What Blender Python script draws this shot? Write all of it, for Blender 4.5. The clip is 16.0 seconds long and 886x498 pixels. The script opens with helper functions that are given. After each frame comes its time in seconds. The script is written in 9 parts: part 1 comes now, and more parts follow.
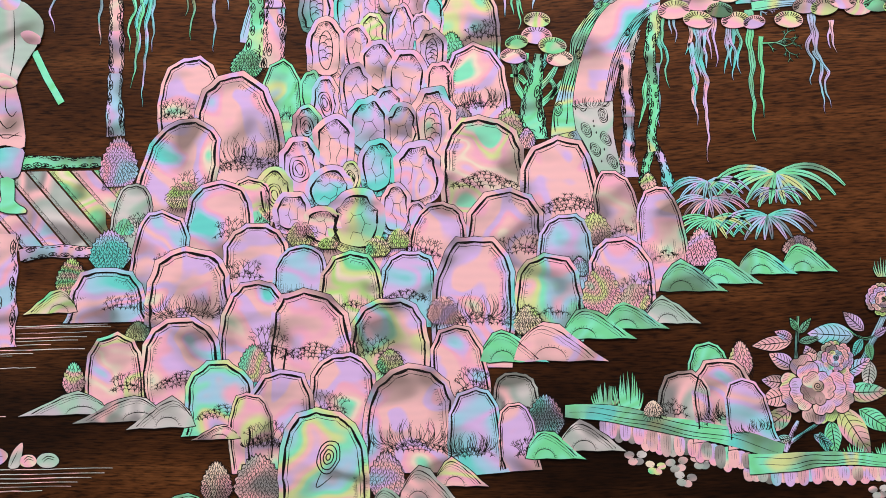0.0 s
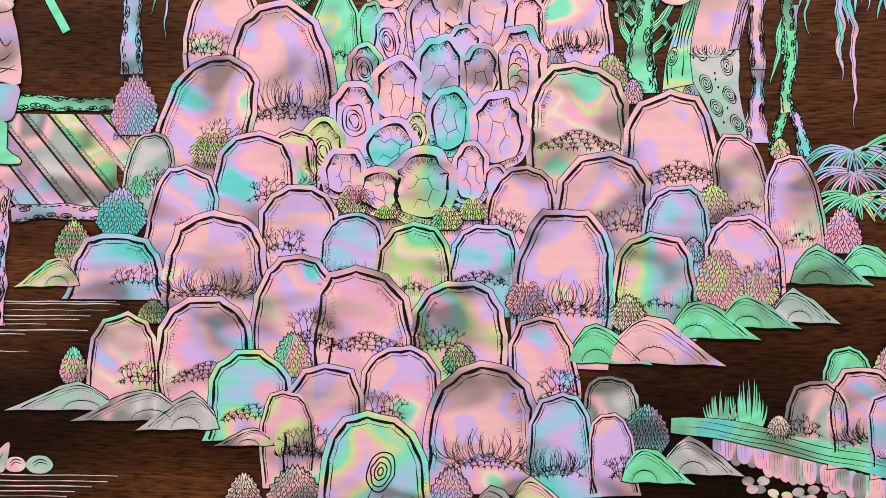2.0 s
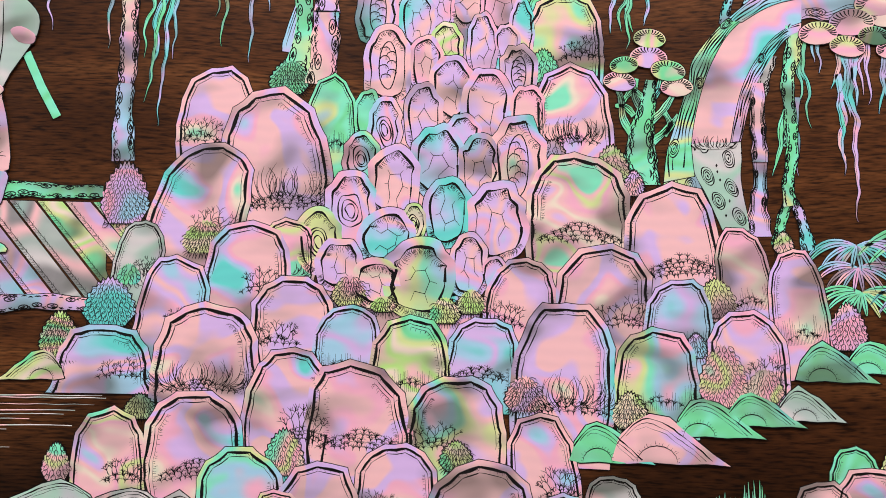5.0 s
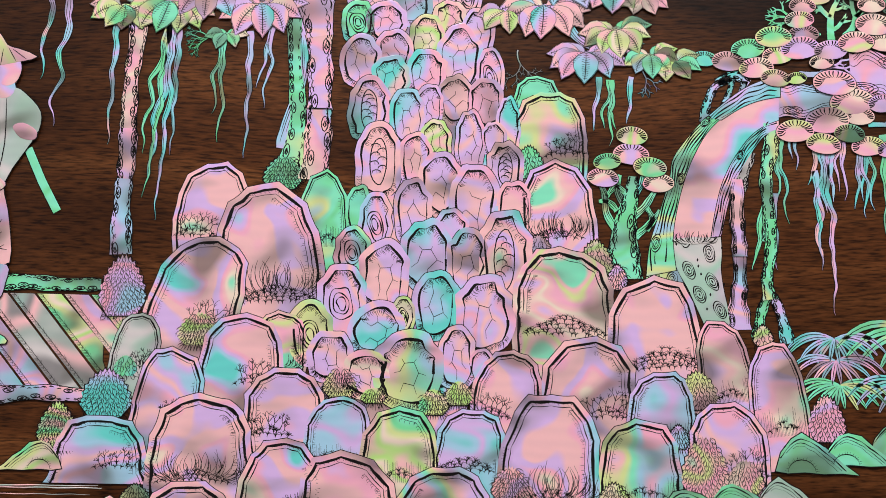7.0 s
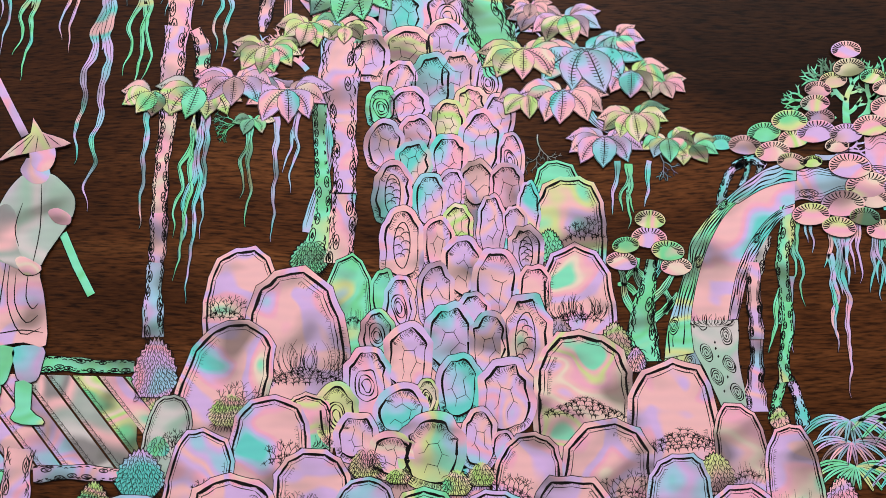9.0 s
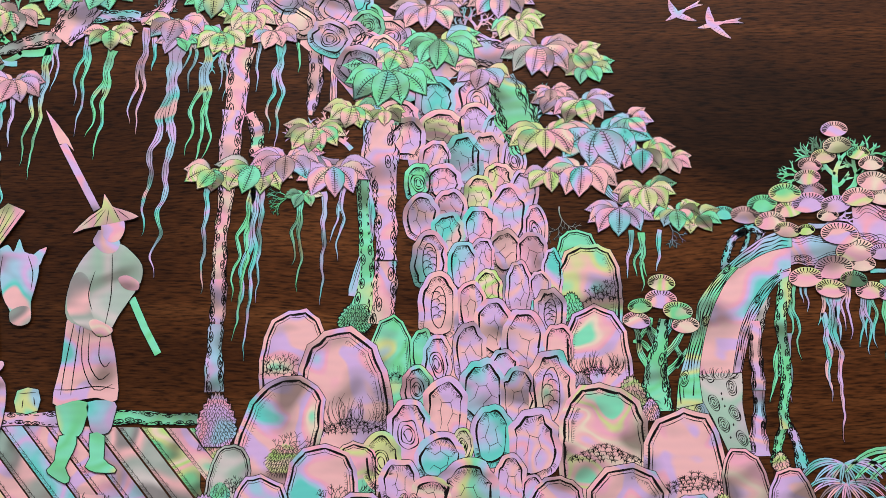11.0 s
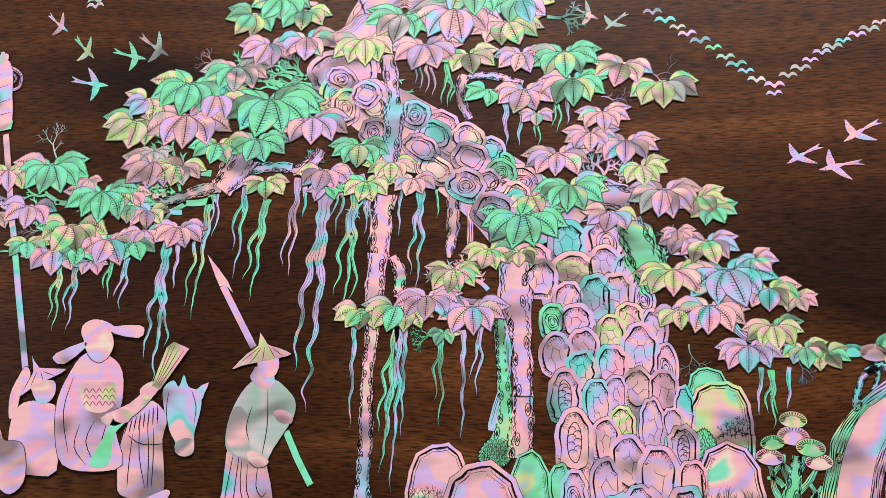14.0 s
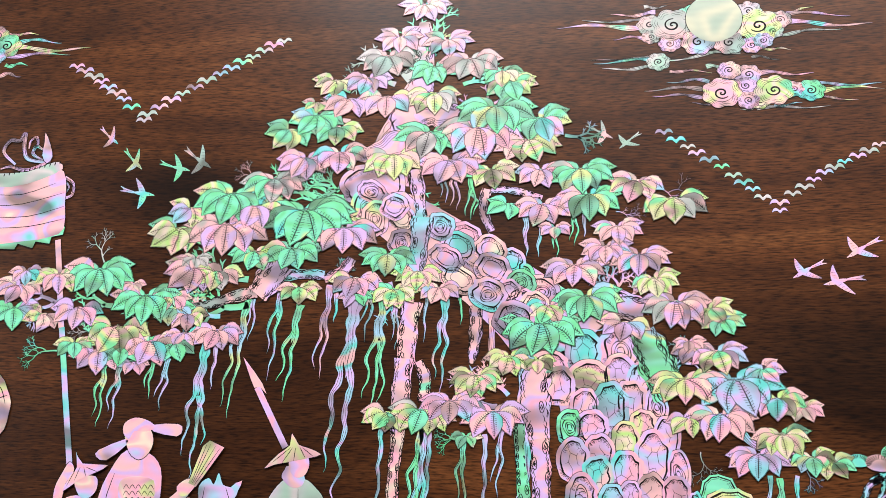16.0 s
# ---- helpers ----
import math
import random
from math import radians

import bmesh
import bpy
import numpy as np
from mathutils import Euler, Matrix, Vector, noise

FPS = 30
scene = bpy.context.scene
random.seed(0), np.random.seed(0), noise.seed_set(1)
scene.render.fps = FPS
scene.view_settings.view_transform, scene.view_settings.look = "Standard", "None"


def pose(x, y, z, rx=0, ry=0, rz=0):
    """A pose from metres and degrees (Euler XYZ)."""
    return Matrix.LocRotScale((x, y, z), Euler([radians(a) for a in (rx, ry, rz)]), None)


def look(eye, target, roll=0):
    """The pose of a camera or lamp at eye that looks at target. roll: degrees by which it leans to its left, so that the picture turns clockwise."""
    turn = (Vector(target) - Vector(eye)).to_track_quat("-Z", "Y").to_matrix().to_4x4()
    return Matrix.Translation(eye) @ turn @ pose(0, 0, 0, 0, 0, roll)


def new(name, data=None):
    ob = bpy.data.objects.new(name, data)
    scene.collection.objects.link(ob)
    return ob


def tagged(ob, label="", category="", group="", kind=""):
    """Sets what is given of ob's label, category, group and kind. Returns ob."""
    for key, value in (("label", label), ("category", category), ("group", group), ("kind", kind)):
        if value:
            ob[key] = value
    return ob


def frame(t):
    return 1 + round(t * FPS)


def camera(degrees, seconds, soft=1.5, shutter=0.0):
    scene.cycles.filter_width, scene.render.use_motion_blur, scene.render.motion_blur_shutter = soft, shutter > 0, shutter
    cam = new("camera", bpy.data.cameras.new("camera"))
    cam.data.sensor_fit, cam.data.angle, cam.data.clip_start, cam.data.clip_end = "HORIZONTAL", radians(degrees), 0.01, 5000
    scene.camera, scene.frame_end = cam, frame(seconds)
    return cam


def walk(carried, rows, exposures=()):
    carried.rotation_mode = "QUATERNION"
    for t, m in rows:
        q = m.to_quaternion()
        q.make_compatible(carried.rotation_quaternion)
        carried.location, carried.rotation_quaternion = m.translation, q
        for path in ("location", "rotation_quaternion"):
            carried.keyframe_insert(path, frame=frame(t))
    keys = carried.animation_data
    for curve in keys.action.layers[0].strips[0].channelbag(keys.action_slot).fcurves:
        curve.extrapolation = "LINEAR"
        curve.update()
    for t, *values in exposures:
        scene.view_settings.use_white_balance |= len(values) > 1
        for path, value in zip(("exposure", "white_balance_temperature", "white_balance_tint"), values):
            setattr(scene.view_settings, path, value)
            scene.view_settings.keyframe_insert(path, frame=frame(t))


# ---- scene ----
cam = camera(51.64, 16.0, soft=0.5)
PATH = [
    (0, (0.05460, -0.50328, 0.91126), (0.03628, -0.00527, 0.95185), -1.527),
    (0.5, (0.04623, -0.51871, 0.90191), (0.02171, -0.02083, 0.94078), -0.798),
    (1, (0.03695, -0.52782, 0.90499), (0.01057, -0.02966, 0.93885), -0.328),
    (1.5, (0.02450, -0.47618, 0.90941), (-0.00013, 0.02232, 0.93927), 0.068),
    (2, (0.01306, -0.41446, 0.91359), (-0.00492, 0.08417, 0.94596), 0.295),
    (2.5, (0.01177, -0.39513, 0.91854), (-0.00317, 0.10341, 0.95362), 0.414),
    (3, (0.01166, -0.39836, 0.92394), (-0.00359, 0.09995, 0.96198), 0.383),
    (3.5, (0.00845, -0.40100, 0.92644), (-0.00416, 0.09689, 0.97049), 0.399),
    (4, (0.00800, -0.40302, 0.93139), (-0.00598, 0.09470, 0.97696), 0.453),
    (4.5, (0.00758, -0.40497, 0.93552), (-0.00370, 0.09251, 0.98437), 0.552),
    (7, (0.01349, -0.42213, 0.96834), (0.00210, 0.07327, 1.03507), 0.563),
    (7.5, (0.01330, -0.42701, 0.97958), (-0.00125, 0.06818, 1.04721), 0.519),
    (8, (0.01133, -0.42854, 0.97831), (-0.00355, 0.06496, 1.05731), 0.657),
    (8.5, (0.01193, -0.43051, 0.99785), (-0.00787, 0.06506, 1.06126), 0.594),
    (11, (-0.00644, -0.49094, 1.02039), (-0.02479, 0.00253, 1.09881), 0.018),
    (11.5, (-0.01122, -0.49675, 1.02320), (-0.03354, -0.00518, 1.11188), 0.351),
    (12, (-0.01668, -0.50113, 1.03157), (-0.04365, -0.01095, 1.12642), 0.444),
    (12.5, (-0.02304, -0.50685, 1.03761), (-0.05769, -0.01807, 1.13707), 0.470),
    (13, (-0.03117, -0.51154, 1.04315), (-0.07577, -0.02484, 1.14868), 0.570),
    (13.5, (-0.03437, -0.51549, 1.05140), (-0.08804, -0.03057, 1.16078), 0.530),
    (14, (-0.03622, -0.53161, 1.05504), (-0.09653, -0.04842, 1.16857), 0.465),
    (14.5, (-0.03284, -0.55111, 1.05531), (-0.10099, -0.07093, 1.17688), 0.667),
    (15, (-0.03128, -0.56138, 1.05767), (-0.10308, -0.08390, 1.18751), 0.975),
    (15.5, (-0.03406, -0.56650, 1.06798), (-0.10539, -0.09038, 1.20296), 1.099),
    (16, (-0.03264, -0.57076, 1.07443), (-0.10400, -0.09792, 1.22048), 1.312),
]
EXPO = [(0.0, 0.16), (4.0, 0.16), (7.0, 0.00), (8.0, 0.02), (11.0, -0.06), (14.5, 0.04), (16.0, 0.25)]
walk(cam, [(t, look(eye, target, roll)) for t, eye, target, roll in PATH], exposures=EXPO)

# ---- world and light ----
world = bpy.data.worlds.new("world")
scene.world = world
world.use_nodes = True
world.node_tree.nodes["Background"].inputs[0].default_value = (0.75, 0.85, 1.0, 1)
world.node_tree.nodes["Background"].inputs[1].default_value = 0.4


def area_lamp(name, m, sx, sy, watts, colour):
    data = bpy.data.lights.new(name, "AREA")
    data.shape, data.size, data.size_y, data.energy, data.color = "RECTANGLE", sx, sy, watts, colour
    ob = new(name, data)
    ob.matrix_world = m
    return ob


# added fill from the left; no such source is known
area_lamp("window_daylight", look((-2.15, -1.0, 1.65), (0.0, -0.1, 1.1)), 1.1, 1.3, 14, (0.94, 0.97, 1.0))
# main light, an assumed broad source added below the unseen ceiling
area_lamp("ceiling_lamp_light", look((0.3, -1.15, 2.64), (0.2, -0.85, 0)), 2.4, 1.0, 72, (1.0, 0.975, 0.985))


# ---- materials ----
def lin(r, g, b):
    return tuple((c / 255 / 12.92 if c < 10 else ((c / 255 + 0.055) / 1.055) ** 2.4) for c in (r, g, b)) + (1.0,)


def node_material(name):
    m = bpy.data.materials.new(name)
    m.use_nodes = True
    nt = m.node_tree
    return m, nt, nt.nodes["Principled BSDF"]


def ramp(nt, stops):
    n = nt.nodes.new("ShaderNodeValToRGB")
    while len(n.color_ramp.elements) < len(stops):
        n.color_ramp.elements.new(0.5)
    for el, (p, c) in zip(n.color_ramp.elements, stops):
        el.position, el.color = p, c
    return n


def noise_node(nt, scale, detail, distortion=0.0, four=False, rough=0.5):
    n = nt.nodes.new("ShaderNodeTexNoise")
    if four:
        n.noise_dimensions = "4D"
    n.inputs["Scale"].default_value = scale
    n.inputs["Detail"].default_value = detail
    n.inputs["Roughness"].default_value = rough
    n.inputs["Distortion"].default_value = distortion
    return n


def mix(nt, kind, fac, a, b):
    n = nt.nodes.new("ShaderNodeMix")
    n.data_type, n.blend_type = "RGBA", kind
    for socket, value in ((n.inputs[0], fac), (n.inputs[6], a), (n.inputs[7], b)):
        if hasattr(value, "links"):
            nt.links.new(value, socket)
        else:
            socket.default_value = value
    return n.outputs[2]


def nacre(name, tones, size=30.0, cloud=0.44):
    """Mother-of-pearl: bands of pastel hue that drift across each piece, with smoky clouds and fine growth lines."""
    m, nt, p = node_material(name)
    L = nt.links.new
    geo = nt.nodes.new("ShaderNodeNewGeometry")
    info = nt.nodes.new("ShaderNodeObjectInfo")
    w = nt.nodes.new("ShaderNodeMath")
    w.operation = "MULTIPLY"
    L(info.outputs["Random"], w.inputs[0])
    w.inputs[1].default_value = 60.0
    sq = nt.nodes.new("ShaderNodeVectorMath")
    sq.operation = "MULTIPLY"
    L(geo.outputs["Position"], sq.inputs[0])
    sq.inputs[1].default_value = (0.9, 1.0, 1.05)
    hue = noise_node(nt, size * 0.95, 1.3, 0.4, True, 0.4)
    L(sq.outputs[0], hue.inputs["Vector"])
    L(w.outputs[0], hue.inputs["W"])
    n = len(tones)
    r = ramp(nt, [(0.30 + 0.40 * i / (n - 1), lin(*c)) for i, c in enumerate(tones)])
    r.color_ramp.interpolation = "EASE"
    L(hue.outputs["Fac"], r.inputs[0])
    smoke = noise_node(nt, size * 0.9, 1.2, 0.5, True, 0.45)
    st = nt.nodes.new("ShaderNodeVectorMath")
    st.operation = "MULTIPLY"
    L(geo.outputs["Position"], st.inputs[0])
    st.inputs[1].default_value = (0.8, 1.0, 1.5)
    L(st.outputs[0], smoke.inputs["Vector"])
    w2 = nt.nodes.new("ShaderNodeMath")
    w2.operation = "ADD"
    L(w.outputs[0], w2.inputs[0])
    w2.inputs[1].default_value = 17.0
    L(w2.outputs[0], smoke.inputs["W"])
    sr = ramp(nt, [(0.47, (1, 1, 1, 1)), (0.58, (0.80, 0.80, 0.81, 1)), (0.68, (cloud * 0.9, cloud * 0.9, cloud * 0.88, 1))])
    L(smoke.outputs["Fac"], sr.inputs[0])
    gs = ramp(nt, [(0.50, (0, 0, 0, 1)), (0.68, (0.38, 0.38, 0.38, 1))])
    L(smoke.outputs["Fac"], gs.inputs[0])
    greyed = nt.nodes.new("ShaderNodeMixRGB")
    L(gs.outputs[0], greyed.inputs[0])
    L(r.outputs[0], greyed.inputs[1])
    greyed.inputs[2].default_value = lin(196, 198, 186)
    col = mix(nt, "MULTIPLY", 1.0, greyed.outputs[0], sr.outputs[0])
    grow = nt.nodes.new("ShaderNodeTexWave")
    grow.wave_type, grow.bands_direction = "BANDS", "Z"
    grow.inputs["Scale"].default_value = 60.0
    grow.inputs["Distortion"].default_value = 5.0
    grow.inputs["Detail"].default_value = 2.0
    grow.inputs["Detail Scale"].default_value = 0.7
    L(geo.outputs["Position"], grow.inputs["Vector"])
    gr = ramp(nt, [(0.0, (0.93, 0.93, 0.95, 1)), (1.0, (1, 1, 1, 1))])
    L(grow.outputs["Fac"], gr.inputs[0])
    col = mix(nt, "MULTIPLY", 0.5, col, gr.outputs[0])
    L(col, p.inputs["Base Color"])
    p.inputs["Roughness"].default_value = 0.30
    p.inputs["Specular IOR Level"].default_value = 0.5
    p.inputs["Coat Weight"].default_value = 0.35
    p.inputs["Coat Roughness"].default_value = 0.12
    bump = nt.nodes.new("ShaderNodeBump")
    bump.inputs["Strength"].default_value = 0.12
    bump.inputs["Distance"].default_value = 0.001
    fine = noise_node(nt, 160, 3.0)
    L(geo.outputs["Position"], fine.inputs["Vector"])
    L(fine.outputs["Fac"], bump.inputs["Height"])
    L(bump.outputs[0], p.inputs["Normal"])
    return m


PINK, ROSE, LAV, BLUE = (255, 198, 200), (254, 182, 206), (226, 190, 242), (172, 216, 240)
MINT, GREEN, CREAM, LEMON = (140, 240, 200), (126, 228, 164), (250, 228, 208), (224, 234, 160)
VIOLET, TEAL, PEARL, SMOKE = (184, 150, 226), (110, 222, 214), (222, 214, 212), (150, 146, 146)
NACRE = {
    "pink": nacre("nacre_pink", [TEAL, BLUE, LAV, ROSE, PINK, PINK, PINK, LAV, LAV, ROSE, PINK, CREAM, MINT], 36),
    "rainbow": nacre("nacre_rainbow", [TEAL, LAV, PINK, LEMON, MINT, BLUE, ROSE], 38),
    "lav": nacre("nacre_lavender", [BLUE, LAV, ROSE, LAV, PINK, LAV, BLUE, TEAL], 36),
    "blue": nacre("nacre_blue", [MINT, TEAL, BLUE, LAV, BLUE, TEAL, PINK], 38),
    "green": nacre("nacre_green", [TEAL, MINT, GREEN, MINT, GREEN, MINT, LEMON, BLUE], 34),
    "olive": nacre("nacre_green_gold", [MINT, GREEN, LEMON, CREAM, (196, 236, 140), PINK, LEMON, GREEN, PINK], 40, 0.34),
    "cream": nacre("nacre_cream", [BLUE, LAV, PINK, CREAM, PINK, ROSE, LEMON, PINK, MINT], 38),
    "grey": nacre("nacre_smoky", [SMOKE, PEARL, (178, 190, 182), PINK, SMOKE, (170, 200, 190)], 34, 0.4),
    "silver": nacre("nacre_silver", [(168, 198, 180), (188, 204, 196), PEARL, (176, 212, 192), (206, 196, 206), PINK], 30, 0.5),
    "moon": nacre("nacre_moon", [(150, 176, 150), (176, 190, 170), (206, 206, 178), (160, 182, 164), (196, 190, 178)], 30, 0.5),
}


def ink_material():
    m, nt, p = node_material("black_engraving")
    n = noise_node(nt, 300, 2.0)
    geo = nt.nodes.new("ShaderNodeNewGeometry")
    nt.links.new(geo.outputs["Position"], n.inputs["Vector"])
    r = ramp(nt, [(0.3, (0.004, 0.0035, 0.0035, 1)), (0.7, (0.012, 0.010, 0.010, 1))])
    nt.links.new(n.outputs["Fac"], r.inputs[0])
    nt.links.new(r.outputs[0], p.inputs["Base Color"])
    p.inputs["Roughness"].default_value = 0.55
    p.inputs["Specular IOR Level"].default_value = 0.12
    return m


INK = ink_material()


def wood_material():
    """Polished rosewood: long level grain, dark pores, broad dark heartwood bands."""
    m, nt, p = node_material("polished_rosewood")
    L = nt.links.new
    geo = nt.nodes.new("ShaderNodeNewGeometry")

    def stretched(v):
        s = nt.nodes.new("ShaderNodeVectorMath")
        s.operation = "MULTIPLY"
        L(geo.outputs["Position"], s.inputs[0])
        s.inputs[1].default_value = v
        return s.outputs[0]

    warp = noise_node(nt, 3.0, 2.0)
    L(stretched((0.8, 1, 2.2)), warp.inputs["Vector"])
    add = nt.nodes.new("ShaderNodeVectorMath")
    add.operation = "MULTIPLY_ADD"
    L(warp.outputs["Color"], add.inputs[0])
    add.inputs[1].default_value = (0, 0, 3.4)
    L(stretched((1.6, 1.0, 46.0)), add.inputs[2])
    broad = noise_node(nt, 1.0, 4.0, 0.4, rough=0.6)
    L(add.outputs[0], broad.inputs["Vector"])
    r = ramp(nt, [(0.24, (0.052, 0.0160, 0.0048, 1)), (0.46, (0.092, 0.030, 0.0086, 1)), (0.60, (0.128, 0.044, 0.0130, 1)), (0.78, (0.172, 0.064, 0.020, 1))])
    L(broad.outputs["Fac"], r.inputs[0])
    add2 = nt.nodes.new("ShaderNodeVectorMath")
    add2.operation = "MULTIPLY_ADD"
    L(warp.outputs["Color"], add2.inputs[0])
    add2.inputs[1].default_value = (0, 0, 30.0)
    L(stretched((105.0, 1.0, 950.0)), add2.inputs[2])
    pores = noise_node(nt, 1.0, 2.5, rough=0.6)
    L(add2.outputs[0], pores.inputs["Vector"])
    pr = ramp(nt, [(0.36, (0.10, 0.09, 0.08, 1)), (0.48, (0.74, 0.72, 0.70, 1)), (0.64, (1.30, 1.27, 1.25, 1))])
    L(pores.outputs["Fac"], pr.inputs[0])
    col = mix(nt, "MULTIPLY", 0.85, r.outputs[0], pr.outputs[0])
    figure = noise_node(nt, 1.0, 3.0, 0.8, rough=0.55)
    L(stretched((2.6, 1.0, 7.5)), figure.inputs["Vector"])
    fr = ramp(nt, [(0.36, (0.34, 0.32, 0.32, 1)), (0.52, (1, 1, 1, 1))])
    L(figure.outputs["Fac"], fr.inputs[0])
    col = mix(nt, "MULTIPLY", 0.8, col, fr.outputs[0])
    # dark heartwood eyes, and shade painted into the colour of the low wood
    for cx, cz, sx, sz in HEARTWOOD_AND_SHADE:
        mp = nt.nodes.new("ShaderNodeVectorMath")
        mp.operation = "MULTIPLY_ADD"
        L(geo.outputs["Position"], mp.inputs[0])
        mp.inputs[1].default_value = (1 / sx, 0, 1 / sz)
        mp.inputs[2].default_value = (-cx / sx, 0, -cz / sz)
        wob = nt.nodes.new("ShaderNodeVectorMath")
        wob.operation = "MULTIPLY_ADD"
        wn = noise_node(nt, 9.0, 3.0)
        L(geo.outputs["Position"], wn.inputs["Vector"])
        L(wn.outputs["Color"], wob.inputs[0])
        wob.inputs[1].default_value = (1.2, 0, 1.2)
        L(mp.outputs[0], wob.inputs[2])
        sub = nt.nodes.new("ShaderNodeVectorMath")
        sub.operation = "SUBTRACT"
        L(wob.outputs[0], sub.inputs[0])
        sub.inputs[1].default_value = (0.6, 0, 0.6)
        ln = nt.nodes.new("ShaderNodeVectorMath")
        ln.operation = "LENGTH"
        L(sub.outputs[0], ln.inputs[0])
        hr = ramp(nt, [(0.35, (0.20, 0.20, 0.22, 1)), (1.0, (1, 1, 1, 1))])
        L(ln.outputs["Value"], hr.inputs[0])
        col = mix(nt, "MULTIPLY", 1.0, col, hr.outputs[0])
    L(col, p.inputs["Base Color"])
    p.inputs["Roughness"].default_value = 0.38
    p.inputs["Coat Weight"].default_value = 0.13
    p.inputs["Coat Roughness"].default_value = 0.2
    p.inputs["Specular IOR Level"].default_value = 0.20
    bump = nt.nodes.new("ShaderNodeBump")
    bump.inputs["Strength"].default_value = 0.10
    bump.inputs["Distance"].default_value = 0.0006
    L(pores.outputs["Fac"], bump.inputs["Height"])
    L(bump.outputs[0], p.inputs["Normal"])
    return m


# x, z and half sizes; the first two paint shade over the low wood
HEARTWOOD_AND_SHADE = ((-0.24, 0.865, 0.24, 0.060), (0.12, 0.835, 0.20, 0.055), (0.165, 1.165, 0.20, 0.075), (-0.305, 1.300, 0.10, 0.034))
WOOD = wood_material()


def plain(name, c, rough=0.7, grain=60.0):
    m, nt, p = node_material(name)
    n = noise_node(nt, grain, 4.0)
    geo = nt.nodes.new("ShaderNodeNewGeometry")
    nt.links.new(geo.outputs["Position"], n.inputs["Vector"])
    r = ramp(nt, [(0.3, tuple(v * 0.88 for v in c) + (1,)), (0.7, tuple(c) + (1,))])
    nt.links.new(n.outputs["Fac"], r.inputs[0])
    nt.links.new(r.outputs[0], p.inputs["Base Color"])
    p.inputs["Roughness"].default_value = rough
    return m


WALL_PAINT = plain("wall_paint", (0.30, 0.29, 0.285))
# for the unseen south wall, dark so that the polished wood reflects less grey
REFLECTION_DIMMER = plain("reflection_dimming_paint", (0.10, 0.09, 0.085))
CEILING_PAINT = plain("ceiling_paint", (0.85, 0.84, 0.82))
FLOOR_WOOD = plain("floor_wood", (0.16, 0.10, 0.06), 0.5, 12)


# ---- shared building code ----
MM = 0.001
RELIEF = 0.4  # how proud the inlay stands


def area2(o):
    return sum(a[0] * b[1] - b[0] * a[1] for a, b in zip(o, o[1:] + o[:1]))


def offset(o, d, closed=True):
    """The outline moved outwards by d along its corner normals (closed loops run counter-clockwise)."""
    n, out = len(o), []
    for i in range(n):
        a, b, c = o[i - 1] if closed or i else o[i], o[i], o[(i + 1) % n] if closed or i < n - 1 else o[i]
        n1, n2 = Vector((b[1] - a[1], a[0] - b[0])), Vector((c[1] - b[1], b[0] - c[0]))
        v = (n1.normalized() if n1.length else n1) + (n2.normalized() if n2.length else n2)
        k = d / max(0.45, v.length / 2)
        v = v.normalized() if v.length else v
        out.append((b[0] + v[0] * k, b[1] + v[1] * k))
    return out


def smooth(pts, steps=4, closed=False):
    """A soft curve through the points."""
    n, out = len(pts), []
    spans = n if closed else n - 1
    for i in range(spans):
        p1, p2 = pts[i], pts[(i + 1) % n]
        p0 = pts[i - 1] if closed or i else p1
        p3 = pts[(i + 2) % n] if closed or i + 2 < n else p2
        for s in range(steps):
            t = s / steps
            out.append(tuple(0.5 * (2 * b + (c - a) * t + (2 * a - 5 * b + 4 * c - d) * t * t + (3 * b - a - 3 * c + d) * t ** 3)
                             for a, b, c, d in zip(p0, p1, p2, p3)))
    if not closed:
        out.append(tuple(pts[-1]))
    return out


